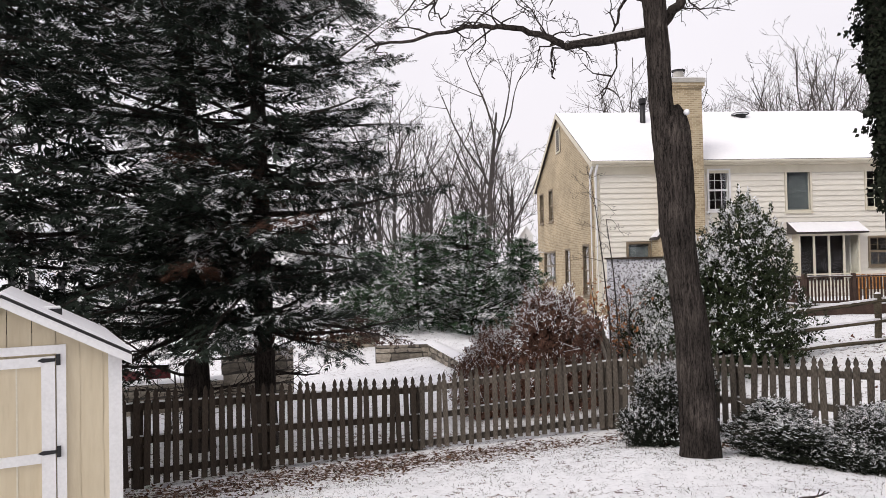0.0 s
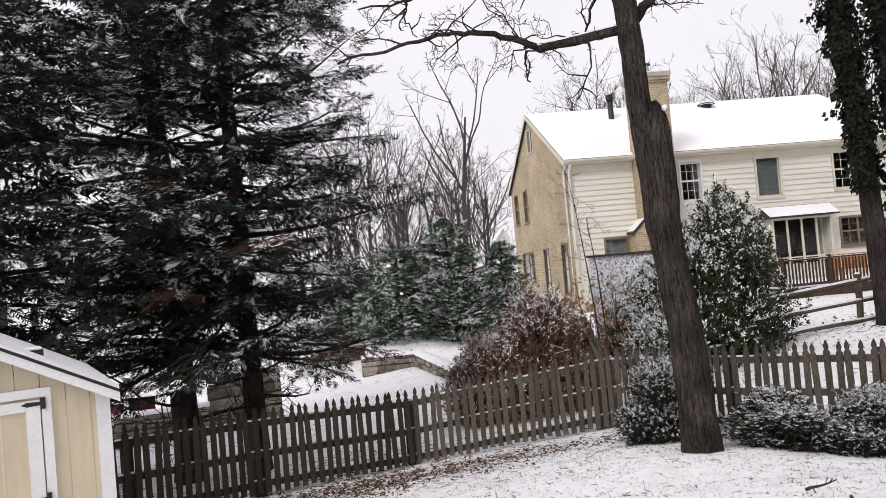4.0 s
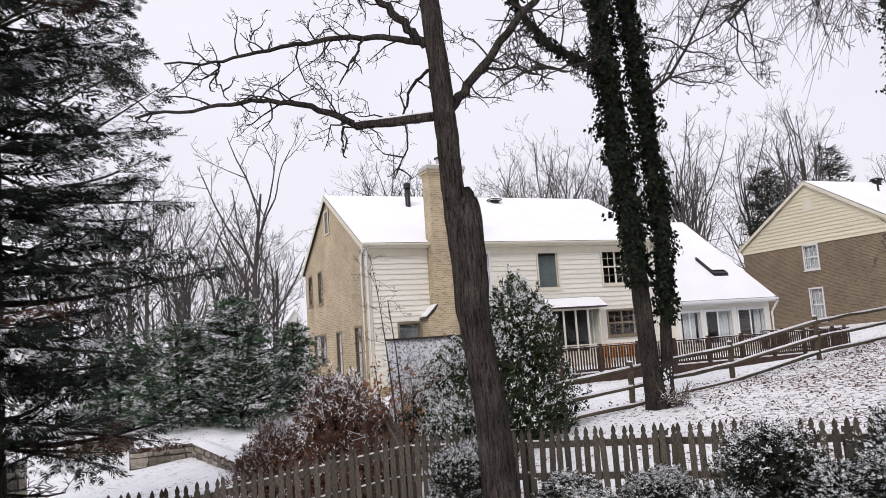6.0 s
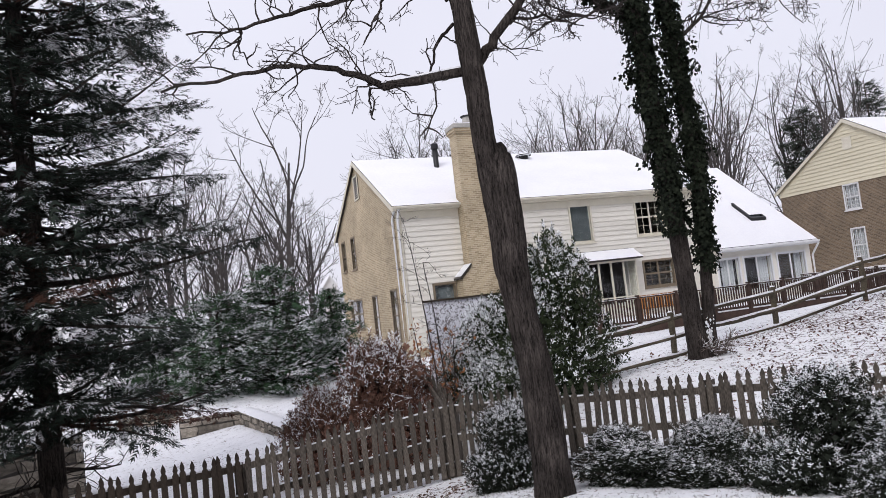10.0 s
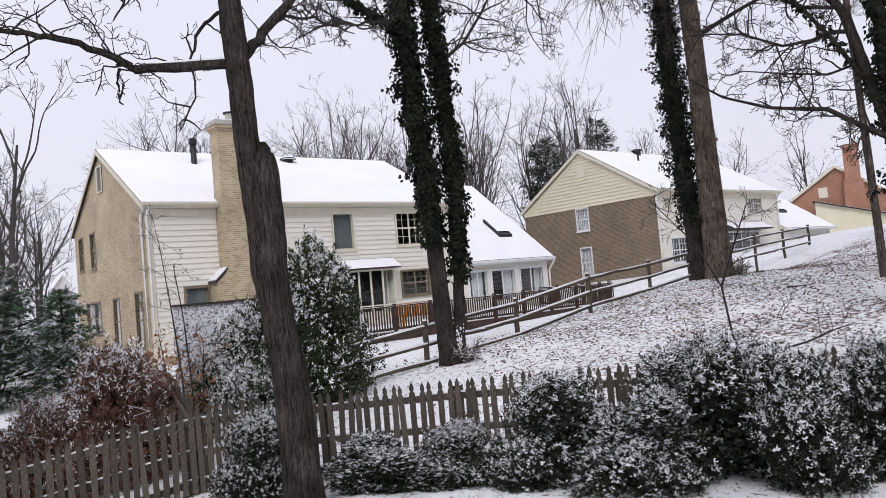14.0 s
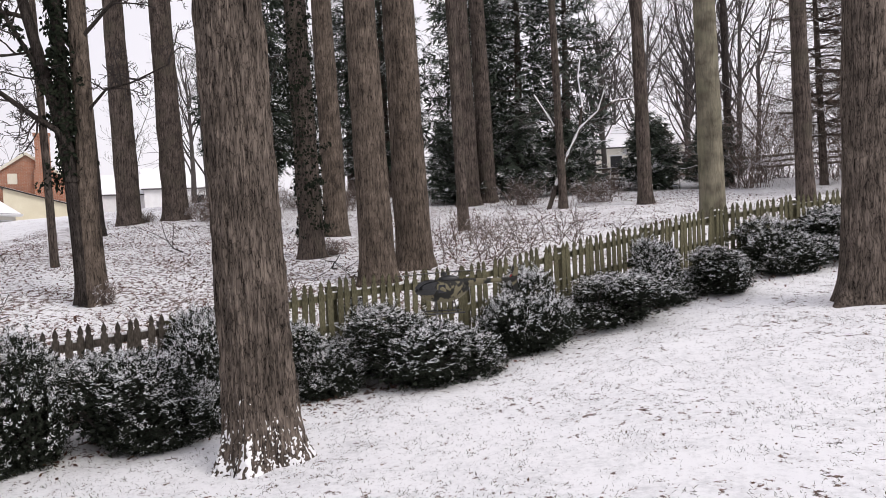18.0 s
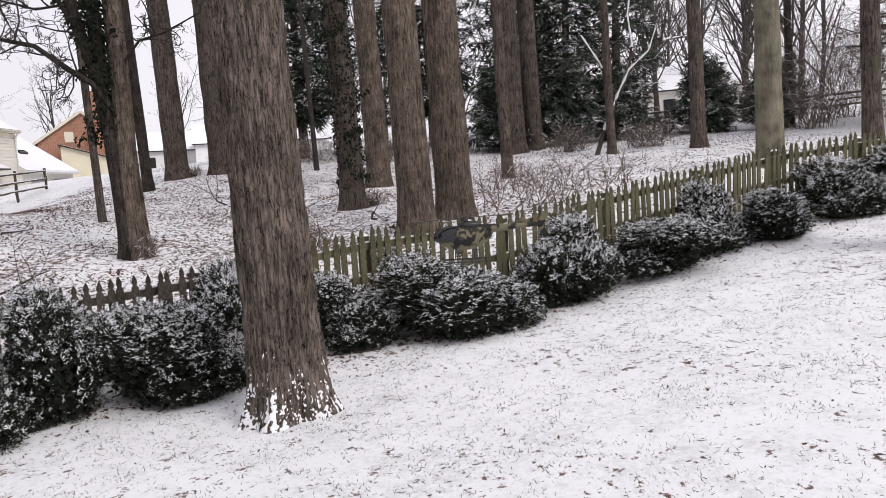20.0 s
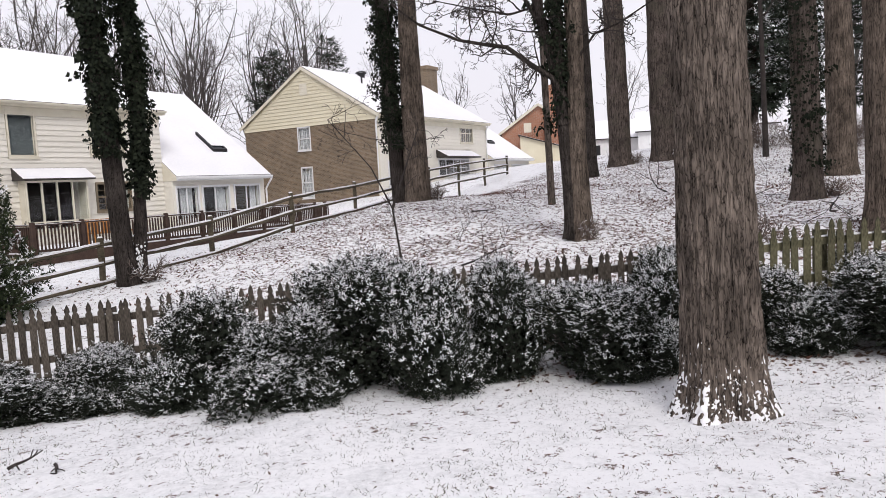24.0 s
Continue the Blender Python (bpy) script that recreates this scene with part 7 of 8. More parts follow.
def snowy_tree():
    x, y = 26.6, -6.9
    z = gzf(x, y)
    t = thing("tree", "small crooked tree with snow along its leaning stem", "tree", at=(x, y, z))
    g = np.random.default_rng(77)
    runs = [[(x, y, z - 0.1), (x - 0.1, y - 0.35, z + 1.0), (x - 0.2, y - 0.75, z + 2.0), (x - 0.3, y - 1.2, z + 2.9), (x - 0.3, y - 1.9, z + 3.5), (x - 0.4, y - 2.2, z + 4.4)],
            [(x - 0.3, y - 1.2, z + 2.9), (x - 0.2, y - 1.35, z + 3.8), (x - 0.1, y - 1.25, z + 4.8), (x, y - 1.4, z + 5.6)],
            [(x - 0.3, y - 1.9, z + 3.5), (x - 0.2, y - 2.6, z + 3.9), (x, y - 3.4, z + 4.0)],
            [(x - 0.2, y - 0.75, z + 2.0), (x - 0.1, y - 0.2, z + 3.2), (x, y + 0.4, z + 4.2)]]
    tw, sn = Build(), Build()
    for i, run in enumerate(runs):
        b = Build()
        p = strand(b, run, 0.09 if i == 0 else 0.05, 0.03, 7)
        put("stem", b, BARKFAR, t, smooth=True)
        sn.tube(p[4:] + (-0.03, 0, 0.035), np.linspace(0.06 if i == 0 else 0.04, 0.022, len(p) - 4) * (1 + 0.35 * np.sin(np.arange(len(p) - 4) * 2.3 + i)), 6, cap=False)
        for _ in range(7):
            q = p[g.integers(3, len(p))]
            grow([tw, tw, tw], q, g.normal(0, 1, 3) + (0, 0, 0.5), g.uniform(0.6, 1.8), 0.018, 2, g, 0.25, 0.02, 4, rmin=0.007)
    put("snow", sn, SNOW, t, smooth=True)
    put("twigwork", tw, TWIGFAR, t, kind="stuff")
    settle(t)


snowy_tree()


def sapling(x, y, stems, seed, label, leaves=0):
    z = gzf(x, y)
    g = np.random.default_rng(seed)
    t = thing("sapling", label, "sapling", at=(x, y, z))
    tw, lv, P = Build(), Build(), []
    for run in stems:
        b = Build()
        p = strand(b, [(x + a, y + c, z + h) for a, c, h in run], 0.022, 0.006, 6)
        put("stem", b, TWIG, t, smooth=True)
        for _ in range(9):
            q = p[g.integers(len(p) // 4, len(p))]
            d = g.normal(0, 1, 3)
            grow([tw, tw, tw], q, unit(d) + (0, 0, 0.3), g.uniform(0.3, 0.8), 0.006, 2, g, 0.25, 0.0, 3, rmin=0.003)
        P.append(p)
    put("twigwork", tw, TWIG, t, kind="stuff")
    if leaves:
        P = np.concatenate(P)
        low = P[P[:, 2] < z + 1.9]
        at = low[g.integers(0, len(low), leaves)] + g.normal(0, 0.22, (leaves, 3))
        at[:, 2] = np.maximum(at[:, 2], z + 0.1)
        sprays(lv, at, g.normal(0, 1, (leaves, 3)) + (0, 0, -0.8), g.normal(0, 1, (leaves, 3)), g.uniform(0.05, 0.12, leaves), LEAF, LEAF_F)
        put("withered_leaves", lv, RUSTLEAF, t, "rust-orange withered leaves", kind="stuff")
    settle(t)


sapling(9.1, 5.8, [[(0, 0, -0.1), (-0.02, 0.03, 0.9), (-0.06, 0.1, 1.6), (-0.25, 0.3, 2.2), (-0.6, 0.75, 2.9)], [(-0.02, 0.03, 0.5), (-0.15, 0.3, 0.62), (-0.25, 0.6, 0.6)], [(-0.06, 0.1, 1.6), (0.05, -0.1, 2.2), (0.1, -0.3, 2.7)]], 501, "thin dark bare sapling behind the fence")
sapling(4.0, 13.2, [[(0, 0, -0.1), (0, 0.02, 1.2), (-0.1, 0.05, 2.4), (-0.22, 0.1, 3.6)], [(0.1, 0, -0.1), (0.16, 0.02, 1.0), (0.1, 0.05, 2.2), (0.0, 0.1, 3.2)], [(-0.15, 0.1, -0.1), (-0.2, 0.1, 1.0), (-0.3, 0.2, 2.0)], [(0.25, 0, -0.1), (0.35, 0, 1.0), (0.4, 0, 1.7)]], 502, "thin saplings with clinging rust-orange leaves", 520)

place_bush(FINE[1], 3.35, 8.4, 0.95, 0.75, 0.98, "loose dark shrub dusted with snow behind the leaning trunk", "shrub", turn=0.7)

# ---------------------------------------------------------------- snow-plastered screen by the holly
def plastered():
    m = material("snow_plastered_boards", (0.1, 0.095, 0.1), (0.82, 0.82, 0.87), 20.0, 0.8, 0.3, fine=2.5, spread=(0.44, 0.48))
    s = thing("privacy_screen", "wooden garden screen plastered with blown snow", "screen", at=(5.4, 14.7, gzf(5.4, 14.7)))
    z = gzf(5.4, 14.7)
    for i in range(9):
        a, b = 4.5 + i * 0.22, 4.5 + i * 0.22 + 0.215
        put("board", Build().add([(a, 15.05 - (a - 4.5) * 0.3, z - 0.2), (b, 15.05 - (b - 4.5) * 0.3, z - 0.2), (b, 15.05 - (b - 4.5) * 0.3, 1.6), (a, 15.05 - (a - 4.5) * 0.3, 1.6),
                                 (a, 15.07 - (a - 4.5) * 0.3, z - 0.2), (b, 15.07 - (b - 4.5) * 0.3, z - 0.2), (b, 15.07 - (b - 4.5) * 0.3, 1.6), (a, 15.07 - (a - 4.5) * 0.3, 1.6)],
                                np.array([(0, 1, 2, 3), (7, 6, 5, 4), (0, 4, 5, 1), (1, 5, 6, 2), (2, 6, 7, 3), (3, 7, 4, 0)])), m, s)
    put("cap_rail", Build().beam((4.45, 15.05, 1.62), (6.5, 14.44, 1.62), 0.09, 0.04), DARKWOOD, s)
    settle(s)


plastered()

# ---------------------------------------------------------------- shed
def shed():
    along, away = np.array([0.9, 0.436]), np.array([-0.436, 0.9])
    c = np.array([-2.36, 6.08])
    w, d = 1.72, 2.6
    base = -0.95
    eave, peak = 0.89, 1.365
    s = thing("shed", "small tan garden shed with white trim and snow on its roof", "shed", at=(-3.1, 5.75, gzf(-3.1, 5.75)))

    def P(u, v, z):
        q = c + along * (u - w) + away * v
        return (q[0], q[1], z)

    def slab(u0, u1, v0, v1, z0, z1, name, mat, parent=None, label=""):
        v = [P(u0, v0, z0), P(u1, v0, z0), P(u1, v1, z0), P(u0, v1, z0), P(u0, v0, z1), P(u1, v0, z1), P(u1, v1, z1), P(u0, v1, z1)]
        return put(name, Build().add(v, np.array([(0, 3, 2, 1), (4, 5, 6, 7), (0, 1, 5, 4), (1, 2, 6, 5), (2, 3, 7, 6), (3, 0, 4, 7)])), mat, parent or s, label)

    roof_z = lambda u: eave + (peak - eave) * (1 - abs(u - w / 2) / (w / 2))
    # grooved panels of the front
    edges = [0, 0.2, 0.372, 0.545, 0.718, 0.89, 1.065, 1.238, 1.415, 1.59, w]
    for a, b in zip(edges[:-1], edges[1:]):
        bb = Build()
        zz = [roof_z(a), roof_z(b)]
        v = [P(a + 0.0022, 0, base), P(b - 0.0022, 0, base), P(b - 0.0022, 0, zz[1] - 0.02), P(a + 0.0022, 0, zz[0] - 0.02), P(a + 0.0022, 0.03, base), P(b - 0.0022, 0.03, base), P(b - 0.0022, 0.03, zz[1] - 0.02), P(a + 0.0022, 0.03, zz[0] - 0.02)]
        bb.add(v, np.array([(0, 1, 2, 3), (7, 6, 5, 4), (0, 4, 5, 1), (1, 5, 6, 2), (2, 6, 7, 3), (3, 7, 4, 0)]))
        put("siding_panel", bb, SHEDWALL, s)
    slab(0.004, w - 0.004, 0.005, 0.06, base + 0.004, eave - 0.05, "backing", SHEDWALL)
    slab(w - 0.03, w, 0.06, d, base, eave, "side_wall", SHEDWALL)
    slab(0, 0.03, 0.06, d, base, eave, "side_wall", SHEDWALL)
    slab(0, w, d - 0.03, d, base, eave, "rear_wall", SHEDWALL)
    slab(w - 0.09, w + 0.015, -0.018, -0.001, base, eave - 0.02, "corner_trim", SHEDTRIM)
    slab(w + 0.001, w + 0.016, -0.001, 0.09, base, eave - 0.02, "corner_trim", SHEDTRIM)
    slab(0, 0.09, -0.018, -0.001, base, eave - 0.02, "corner_trim", SHEDTRIM)
    for sgn in (0, 1):
        u0, u1 = (w / 2, w + 0.08) if sgn else (-0.08, w / 2)
        z0, z1 = (peak + 0.02, eave - 0.02) if sgn else (eave - 0.02, peak + 0.02)
        for nm, lo, hi, v0, v1, mat in (("roof", -0.012, 0.012, -0.14, d + 0.1, COPPER), ("rake_trim", -0.088, -0.012, -0.15, -0.12, SHEDTRIM), ("roof_snow", 0.016, 0.04, -0.138, d + 0.08, ROOFSNOW), ("drip_edge", -0.008, 0.006, -0.158, -0.141, METALDARK)):
            v = [P(u0, v0, z0 + lo), P(u1, v0, z1 + lo), P(u1, v1, z1 + lo), P(u0, v1, z0 + lo), P(u0, v0, z0 + hi), P(u1, v0, z1 + hi), P(u1, v1, z1 + hi), P(u0, v1, z0 + hi)]
            put(nm, Build().add(v, np.array([(0, 3, 2, 1), (4, 5, 6, 7), (0, 1, 5, 4), (1, 2, 6, 5), (2, 3, 7, 6), (3, 0, 4, 7)])), mat, s)
    # double doors with frame, rails, strap hinges
    slab(w - 0.48, w - 0.41, -0.03, -0.001, base + 0.1, 0.9, "door_casing", SHEDTRIM)
    slab(w - 1.37, w - 1.31, -0.03, -0.001, base + 0.1, 0.9, "door_casing", SHEDTRIM)
    slab(w - 1.37, w - 0.41, -0.03, -0.001, 0.901, 0.97, "door_casing", SHEDTRIM)
    door = slab(w - 1.3, w - 0.49, -0.016, -0.001, base + 0.12, 0.88, "door", SHEDWALL, None, "tan door with white border")
    slab(w - 0.59, w - 0.49, -0.036, -0.017, base + 0.12, 0.88, "stile", SHEDTRIM, door)
    slab(w - 1.3, w - 0.591, -0.036, -0.017, 0.8, 0.88, "rail", SHEDTRIM, door)
    slab(w - 1.3, w - 0.591, -0.036, -0.017, 0.02, 0.1, "rail", SHEDTRIM, door)
    for u in (w - 1.12, w - 0.95, w - 0.77):
        slab(u, u + 0.012, -0.019, -0.0165, base + 0.12, 0.8, "groove", TRIM, door)
    for z in (0.85, 0.1):
        # pointed strap on the door and its plate on the casing
        tip = [(w - 0.62, z), (w - 0.58, z - 0.018), (w - 0.485, z - 0.013), (w - 0.485, z + 0.013), (w - 0.58, z + 0.018)]
        ring = [P(u, -0.042, q) for u, q in tip] + [P(u, -0.037, q) for u, q in tip]
        put("hinge", Build().add(ring, [(0, 1, 2, 3, 4), (9, 8, 7, 6, 5)] + [(a, a + 5, (a + 1) % 5 + 5, (a + 1) % 5) for a in range(5)]), METALDARK, door, "black strap hinge")
        slab(w - 0.482, w - 0.45, -0.046, -0.031, z - 0.045, z + 0.045, "hinge_plate", METALDARK, door)
    vent = slab(1.13, 1.3, 0.5, 0.8, roof_z(1.215) - 0.06, roof_z(1.215) + 0.075, "roof_vent", METALDARK)
    slab(1.14, 1.29, 0.51, 0.79, roof_z(1.215) + 0.076, roof_z(1.215) + 0.09, "vent_snow", ROOFSNOW, vent)
    settle(s)
    for o_ in s.children:
        if o_.name.startswith("door") and o_.children:
            for k in o_.children:
                k.matrix_parent_inverse = Matrix.Identity(4)


shed()

# ---------------------------------------------------------------- stone walls
STONES = []
for i in range(6):
    g = np.random.default_rng(600 + i)
    bm = bmesh.new()
    bmesh.ops.create_cube(bm, size=1)
    bmesh.ops.bevel(bm, geom=bm.edges[:], offset=0.09, segments=1, affect="EDGES")
    for v_ in bm.verts:
        v_.co += Vector(g.normal(0, 0.055, 3))
    me = bpy.data.meshes.new("stone")
    bm.to_mesh(me)
    bm.free()
    me.materials.append(STONE)
    STONES.append(me)


def stone_wall(p, q, z0, z1, label, thick=0.4, seed=1, course=0.2):
    g = np.random.default_rng(seed)
    p, q = np.array(p, float), np.array(q, float)
    run = np.linalg.norm(q - p)
    d = (q - p) / run
    yaw = math.atan2(d[1], d[0])
    w = thing("stone_wall", label, "wall", at=(p[0], p[1], z0))
    mid = (p + q) / 2
    nrm = np.array([-d[1], d[0]])
    core = put("core", Build().box((-run / 2, -thick / 2 + 0.03, z0 - 0.3), (run / 2, thick / 2, z1 - 0.02)), MORTAR, w)
    core.location, core.rotation_euler = (mid[0], mid[1], 0), (0, 0, yaw)
    z = z0 - 0.1
    while z < z1 - 0.05:
        h = min(course * g.uniform(0.5, 1.5), z1 - z)
        u = 0.0
        while u < run - 0.05:
            ln = min(g.uniform(0.13, 0.5) * (0.7 + 1.6 * h), run - u)
            ob = put("stone", STONES[int(g.integers(0, 6))], None, w)
            a = p + d * (u + ln / 2) - nrm * (thick / 2 - 0.06 - g.uniform(0, 0.02))
            ob.matrix_basis = Matrix.Translation((a[0], a[1], z + h / 2)) @ Matrix.Rotation(yaw, 4, "Z") @ Matrix.Diagonal((ln - 0.018, 0.16, (h - 0.018) * g.uniform(0.82, 1.0), 1)) @ Matrix.Rotation(g.normal(0, 0.05), 4, "Y")
            u += ln
        z += h
    n = max(4, int(run / 0.15))
    us = np.linspace(-run / 2, run / 2, n)
    rows_ = [(-0.5, 0.0), (-0.42, 0.06), (0, 0.08), (0.42, 0.06), (0.5, 0.0)]
    v = [(u, a * thick * 1.08, z1 + h_ * (0.8 + 0.3 * g.uniform())) for u in us for a, h_ in rows_]
    f = [(i * 5 + j, (i + 1) * 5 + j, (i + 1) * 5 + j + 1, i * 5 + j + 1) for i in range(n - 1) for j in range(4)]
    cap = put("snow", Build().add(v, np.array(f)), SNOW, w, smooth=True)
    cap.location, cap.rotation_euler = (mid[0], mid[1], 0), (0, 0, yaw)
    settle(w)


bed = np.array([(x, y, -0.93 + 0.1 * max(y - 22.3, 0) + 0.1 * math.sin(x * 1.7) * math.sin(y * 1.1)) for x in np.linspace(-0.65, 6.5, 24) for y in np.linspace(17.6, 27.2, 20)])
out_ = (bed[:, 0] < 1.3 + (22.2 - bed[:, 1]) * 0.152) & (bed[:, 1] < 22.3)
rim_ = (bed[:, 0] > 6.4) | (bed[:, 1] > 27.1) | (bed[:, 1] < 17.7)
bed[out_ | rim_, 2] -= 1.2
tagged(put("planting_bed", Build().add(bed, np.array([(i * 20 + j, (i + 1) * 20 + j, (i + 1) * 20 + j + 1, i * 20 + j + 1) for i in range(23) for j in range(19)])), GROUND, smooth=True), "raised snow-covered bed behind the stone wall", "ground", kind="structure")
SWL = "low stone garden wall capped with snow"
stone_wall((-0.74, 22.2), (1.05, 22.2), -1.5, -0.86, SWL, seed=1)
stone_wall((1.05, 22.2), (1.75, 17.6), -1.5, -0.88, SWL, seed=2)
stone_wall((-2.6, 26.0), (0.3, 26.6), -1.5, -0.85, SWL, seed=3)
stone_wall((-6.2, 15.5), (-3.9, 16.1), -1.5, -0.86, SWL, seed=4)
stone_wall((-4.0, 16.4), (-2.45, 16.7), -1.5, -0.25, "tall stone pier with snow on top", seed=5)

# patio chairs with red cushions
def patio_chair(x, y, turn):
    z = gzf(x, y)
    t = thing("patio_chair", "dark patio chair with snowy red cushions", "chair", "patio chairs")
    RED = material("red_cushion", (0.05, 0.01, 0.012), (0.1, 0.02, 0.022), 5.0, 0.85, 0.2)
    put("seat_cushion", Build().box((-0.28, -0.28, 0.36), (0.28, 0.28, 0.48)), RED, t)
    put("back_cushion", Build().prism([(0.26, 0.48), (0.36, 0.48), (0.42, 0.8), (0.34, 0.8)], 0, -0.28, 0.28), RED, t)
    put("seat_frame", Build().box((-0.32, -0.32, 0.3), (0.32, 0.34, 0.355)), METALDARK, t)
    for a, b in ((-0.3, -0.3), (0.27, -0.3), (-0.3, 0.3), (0.27, 0.3)):
        put("leg", Build().box((a, b, 0), (a + 0.035, b + 0.035, 0.3)), METALDARK, t)
    put("snow", Build().add(ico(2)[0] * (0.26, 0.24, 0.04) + (0, -0.02, 0.49), ico(2)[1]), SNOW, t, smooth=True)
    put("snow", Build().add(ico(2)[0] * (0.27, 0.06, 0.05) + (0, 0.38, 0.81), ico(2)[1]), SNOW, t, smooth=True)
    t.matrix_basis = pose(x, y, z, 0, 0, turn)


patio_chair(-5.6, 17.2, 30)
patio_chair(-6.5, 16.9, -40)

# ---------------------------------------------------------------- other houses
def white_house():
    h = thing("house", "white-sided house with dark windows beyond the cedars", "house", at=(-14, 40, -1.6))
    f = Face(0, 40.0)
    holes = [(-22 + i * 2.6, -21 + i * 2.6, z, z + 1.5) for i in range(6) for z in (0.1, 2.9)]
    put("wall", wall_build(f, -24, -6, -2.5, 5.2, holes), WHITE, h)
    for k in holes:
        window(h, f, *k, 2, 4, WHITE)
        for u in (k[0] - 0.45, k[1] + 0.1):
            put("shutter", f.box(Build(), u, u + 0.35, 0.04, 0.07, k[2], k[3]), METALDARK, h)
    put("end_wall", Build().prism([(40.0, -2.5), (50, -2.5), (50, 5.2), (45, 8.2), (40.0, 5.2)], 0, -6, -5.8), WHITE, h)
    roof_slab(h, [(-24.3, 39.6, 5.2), (-5.6, 39.6, 5.2), (-5.6, 45, 8.4), (-24.3, 45, 8.4)], 0.12, COPPER, "roof")
    snow_sheet(h, [(-24.3, 39.6, 5.2), (-5.6, 39.6, 5.2), (-5.6, 45, 8.4), (-24.3, 45, 8.4)])
    roof_slab(h, [(-5.6, 50.4, 5.2), (-24.3, 50.4, 5.2), (-24.3, 45, 8.4), (-5.6, 45, 8.4)], 0.12, COPPER, "roof")
    settle(h)


white_house()


def brick_house():
    """Red brick gable with an outside chimney and a low yellow wing."""
    o = Vector((73.4, 31.5, 2.0))
    h = thing("house", "red brick house with a tall chimney and yellow wing", "house")
    put("gable_wall", Build().prism([(-4.0, -1), (4.0, -1), (4.0, 4.7), (0, 7.4), (-4.0, 4.7)], 1, 0, 0.3), REDBRICK, h)
    put("side_wall", Build().box((-4.0, 0.3, -1), (-3.7, 13, 4.7)), REDBRICK, h)
    put("side_wall", Build().box((3.7, 0.3, -1), (4.0, 13, 4.7)), REDBRICK, h)
    for s in (-1, 1):
        q = [(s * 4.3, -0.3, 4.55), (s * 4.3, 13.3, 4.55), (0, 13.3, 7.55), (0, -0.3, 7.55)]
        roof_slab(h, q if s < 0 else q, 0.12, COPPER, "roof")
        snow_sheet(h, q)
        put("rake_board", Build().beam((s * 4.3, -0.32, 4.5), (0, -0.32, 7.5), 0.05, 0.25), TRIM, h)
    put("chimney", Build().box((0.6, -0.7, -1), (2.3, -0.01, 6.0)).box((0.8, -0.7, 6.0), (2.1, -0.01, 9.1)).box((0.7, -0.8, 9.1), (2.2, 0.1, 9.4)), REDBRICK, h)
    put("attic_window", Build().box((-1.6, -0.05, 4.6), (-0.8, -0.005, 5.6)), TRIM, h)
    put("wing_wall", Build().prism([(-1.9, 0.6), (4.8, 0.6), (4.8, 2.0), (-1.9, 4.1)], 1, -4.0, -3.8), SIDING2, h)
    put("wing_base", Build().box((-1.9, -4.02, -1), (4.8, -3.8, 0.6)), REDBRICK, h)
    put("wing_side", Build().box((-1.9, -3.8, -1), (-1.7, -0.75, 4.1)), SIDING2, h)
    q = [(-2.1, -4.3, 4.2), (5.1, -4.3, 1.95), (5.1, -0.72, 1.95), (-2.1, -0.72, 4.2)]
    roof_slab(h, q, 0.12, COPPER, "wing_roof")
    snow_sheet(h, q)
    h.matrix_basis = Matrix.Translation(o) @ Matrix.Rotation(math.atan2(-0.92, 0.39), 4, "Z")


brick_house()


def far_house(x, y, z, yaw, wall, label):
    h = thing("house", label, "house")
    put("wall", Build().box((-7, 0, -2), (7, 8, 2.8)), wall, h)
    for s in (0, 1):
        q = [(-7.3, -0.4, 2.75), (7.3, -0.4, 2.75), (7.3, 4, 5.2), (-7.3, 4, 5.2)] if not s else [(7.3, 8.4, 2.75), (-7.3, 8.4, 2.75), (-7.3, 4, 5.2), (7.3, 4, 5.2)]
        roof_slab(h, q, 0.12, COPPER, "roof")
        snow_sheet(h, q)
    for u in (-5, -2, 1, 4):
        put("window", Build().box((u, -0.06, 0.6), (u + 1.0, -0.01, 2.0)), METALDARK, h)
        put("window_frame", Build().box((u - 0.1, -0.04, 2.0), (u + 1.1, -0.005, 2.1)), WHITE, h)
    h.matrix_basis = pose(x, y, z, 0, 0, yaw)


far_house(86, 28, 3.2, -70, WHITE, "distant low white house under snow")
far_house(82, 16, 3.4, -75, WHITE, "distant low pale house among the trunks")
far_house(62, -24, 4.6, -110, SIDING, "distant low house behind the pines")

# far rail fence at the wood's edge
far = thing("split_rail_fence", "weathered rail fence at the wood's edge", "fence")
FP = [(38.0, -12.0), (37.6, -14.6), (37.0, -17.2), (36.2, -19.8), (35.0, -22.3), (33.5, -24.8), (31.5, -27.0)]
for i, (x, y) in enumerate(FP):
    put("post", rough_bar((x, y, gzf(x, y) - 0.2), (x, y, gzf(x, y) + 0.95), 0.07, 700 + i), RAILWOOD, far)
    if i:
        a, b = FP[i - 1], FP[i]
        for k in (0.3, 0.58, 0.85):
            put("rail", rough_bar((*a, gzf(*a) + k), (*b, gzf(*b) + k), 0.055, 720 + i), RAILWOOD, far)
            put("rail_snow", Build().beam((*a, gzf(*a) + k + 0.06), (*b, gzf(*b) + k + 0.06), 0.06, 0.03), SNOW, far)

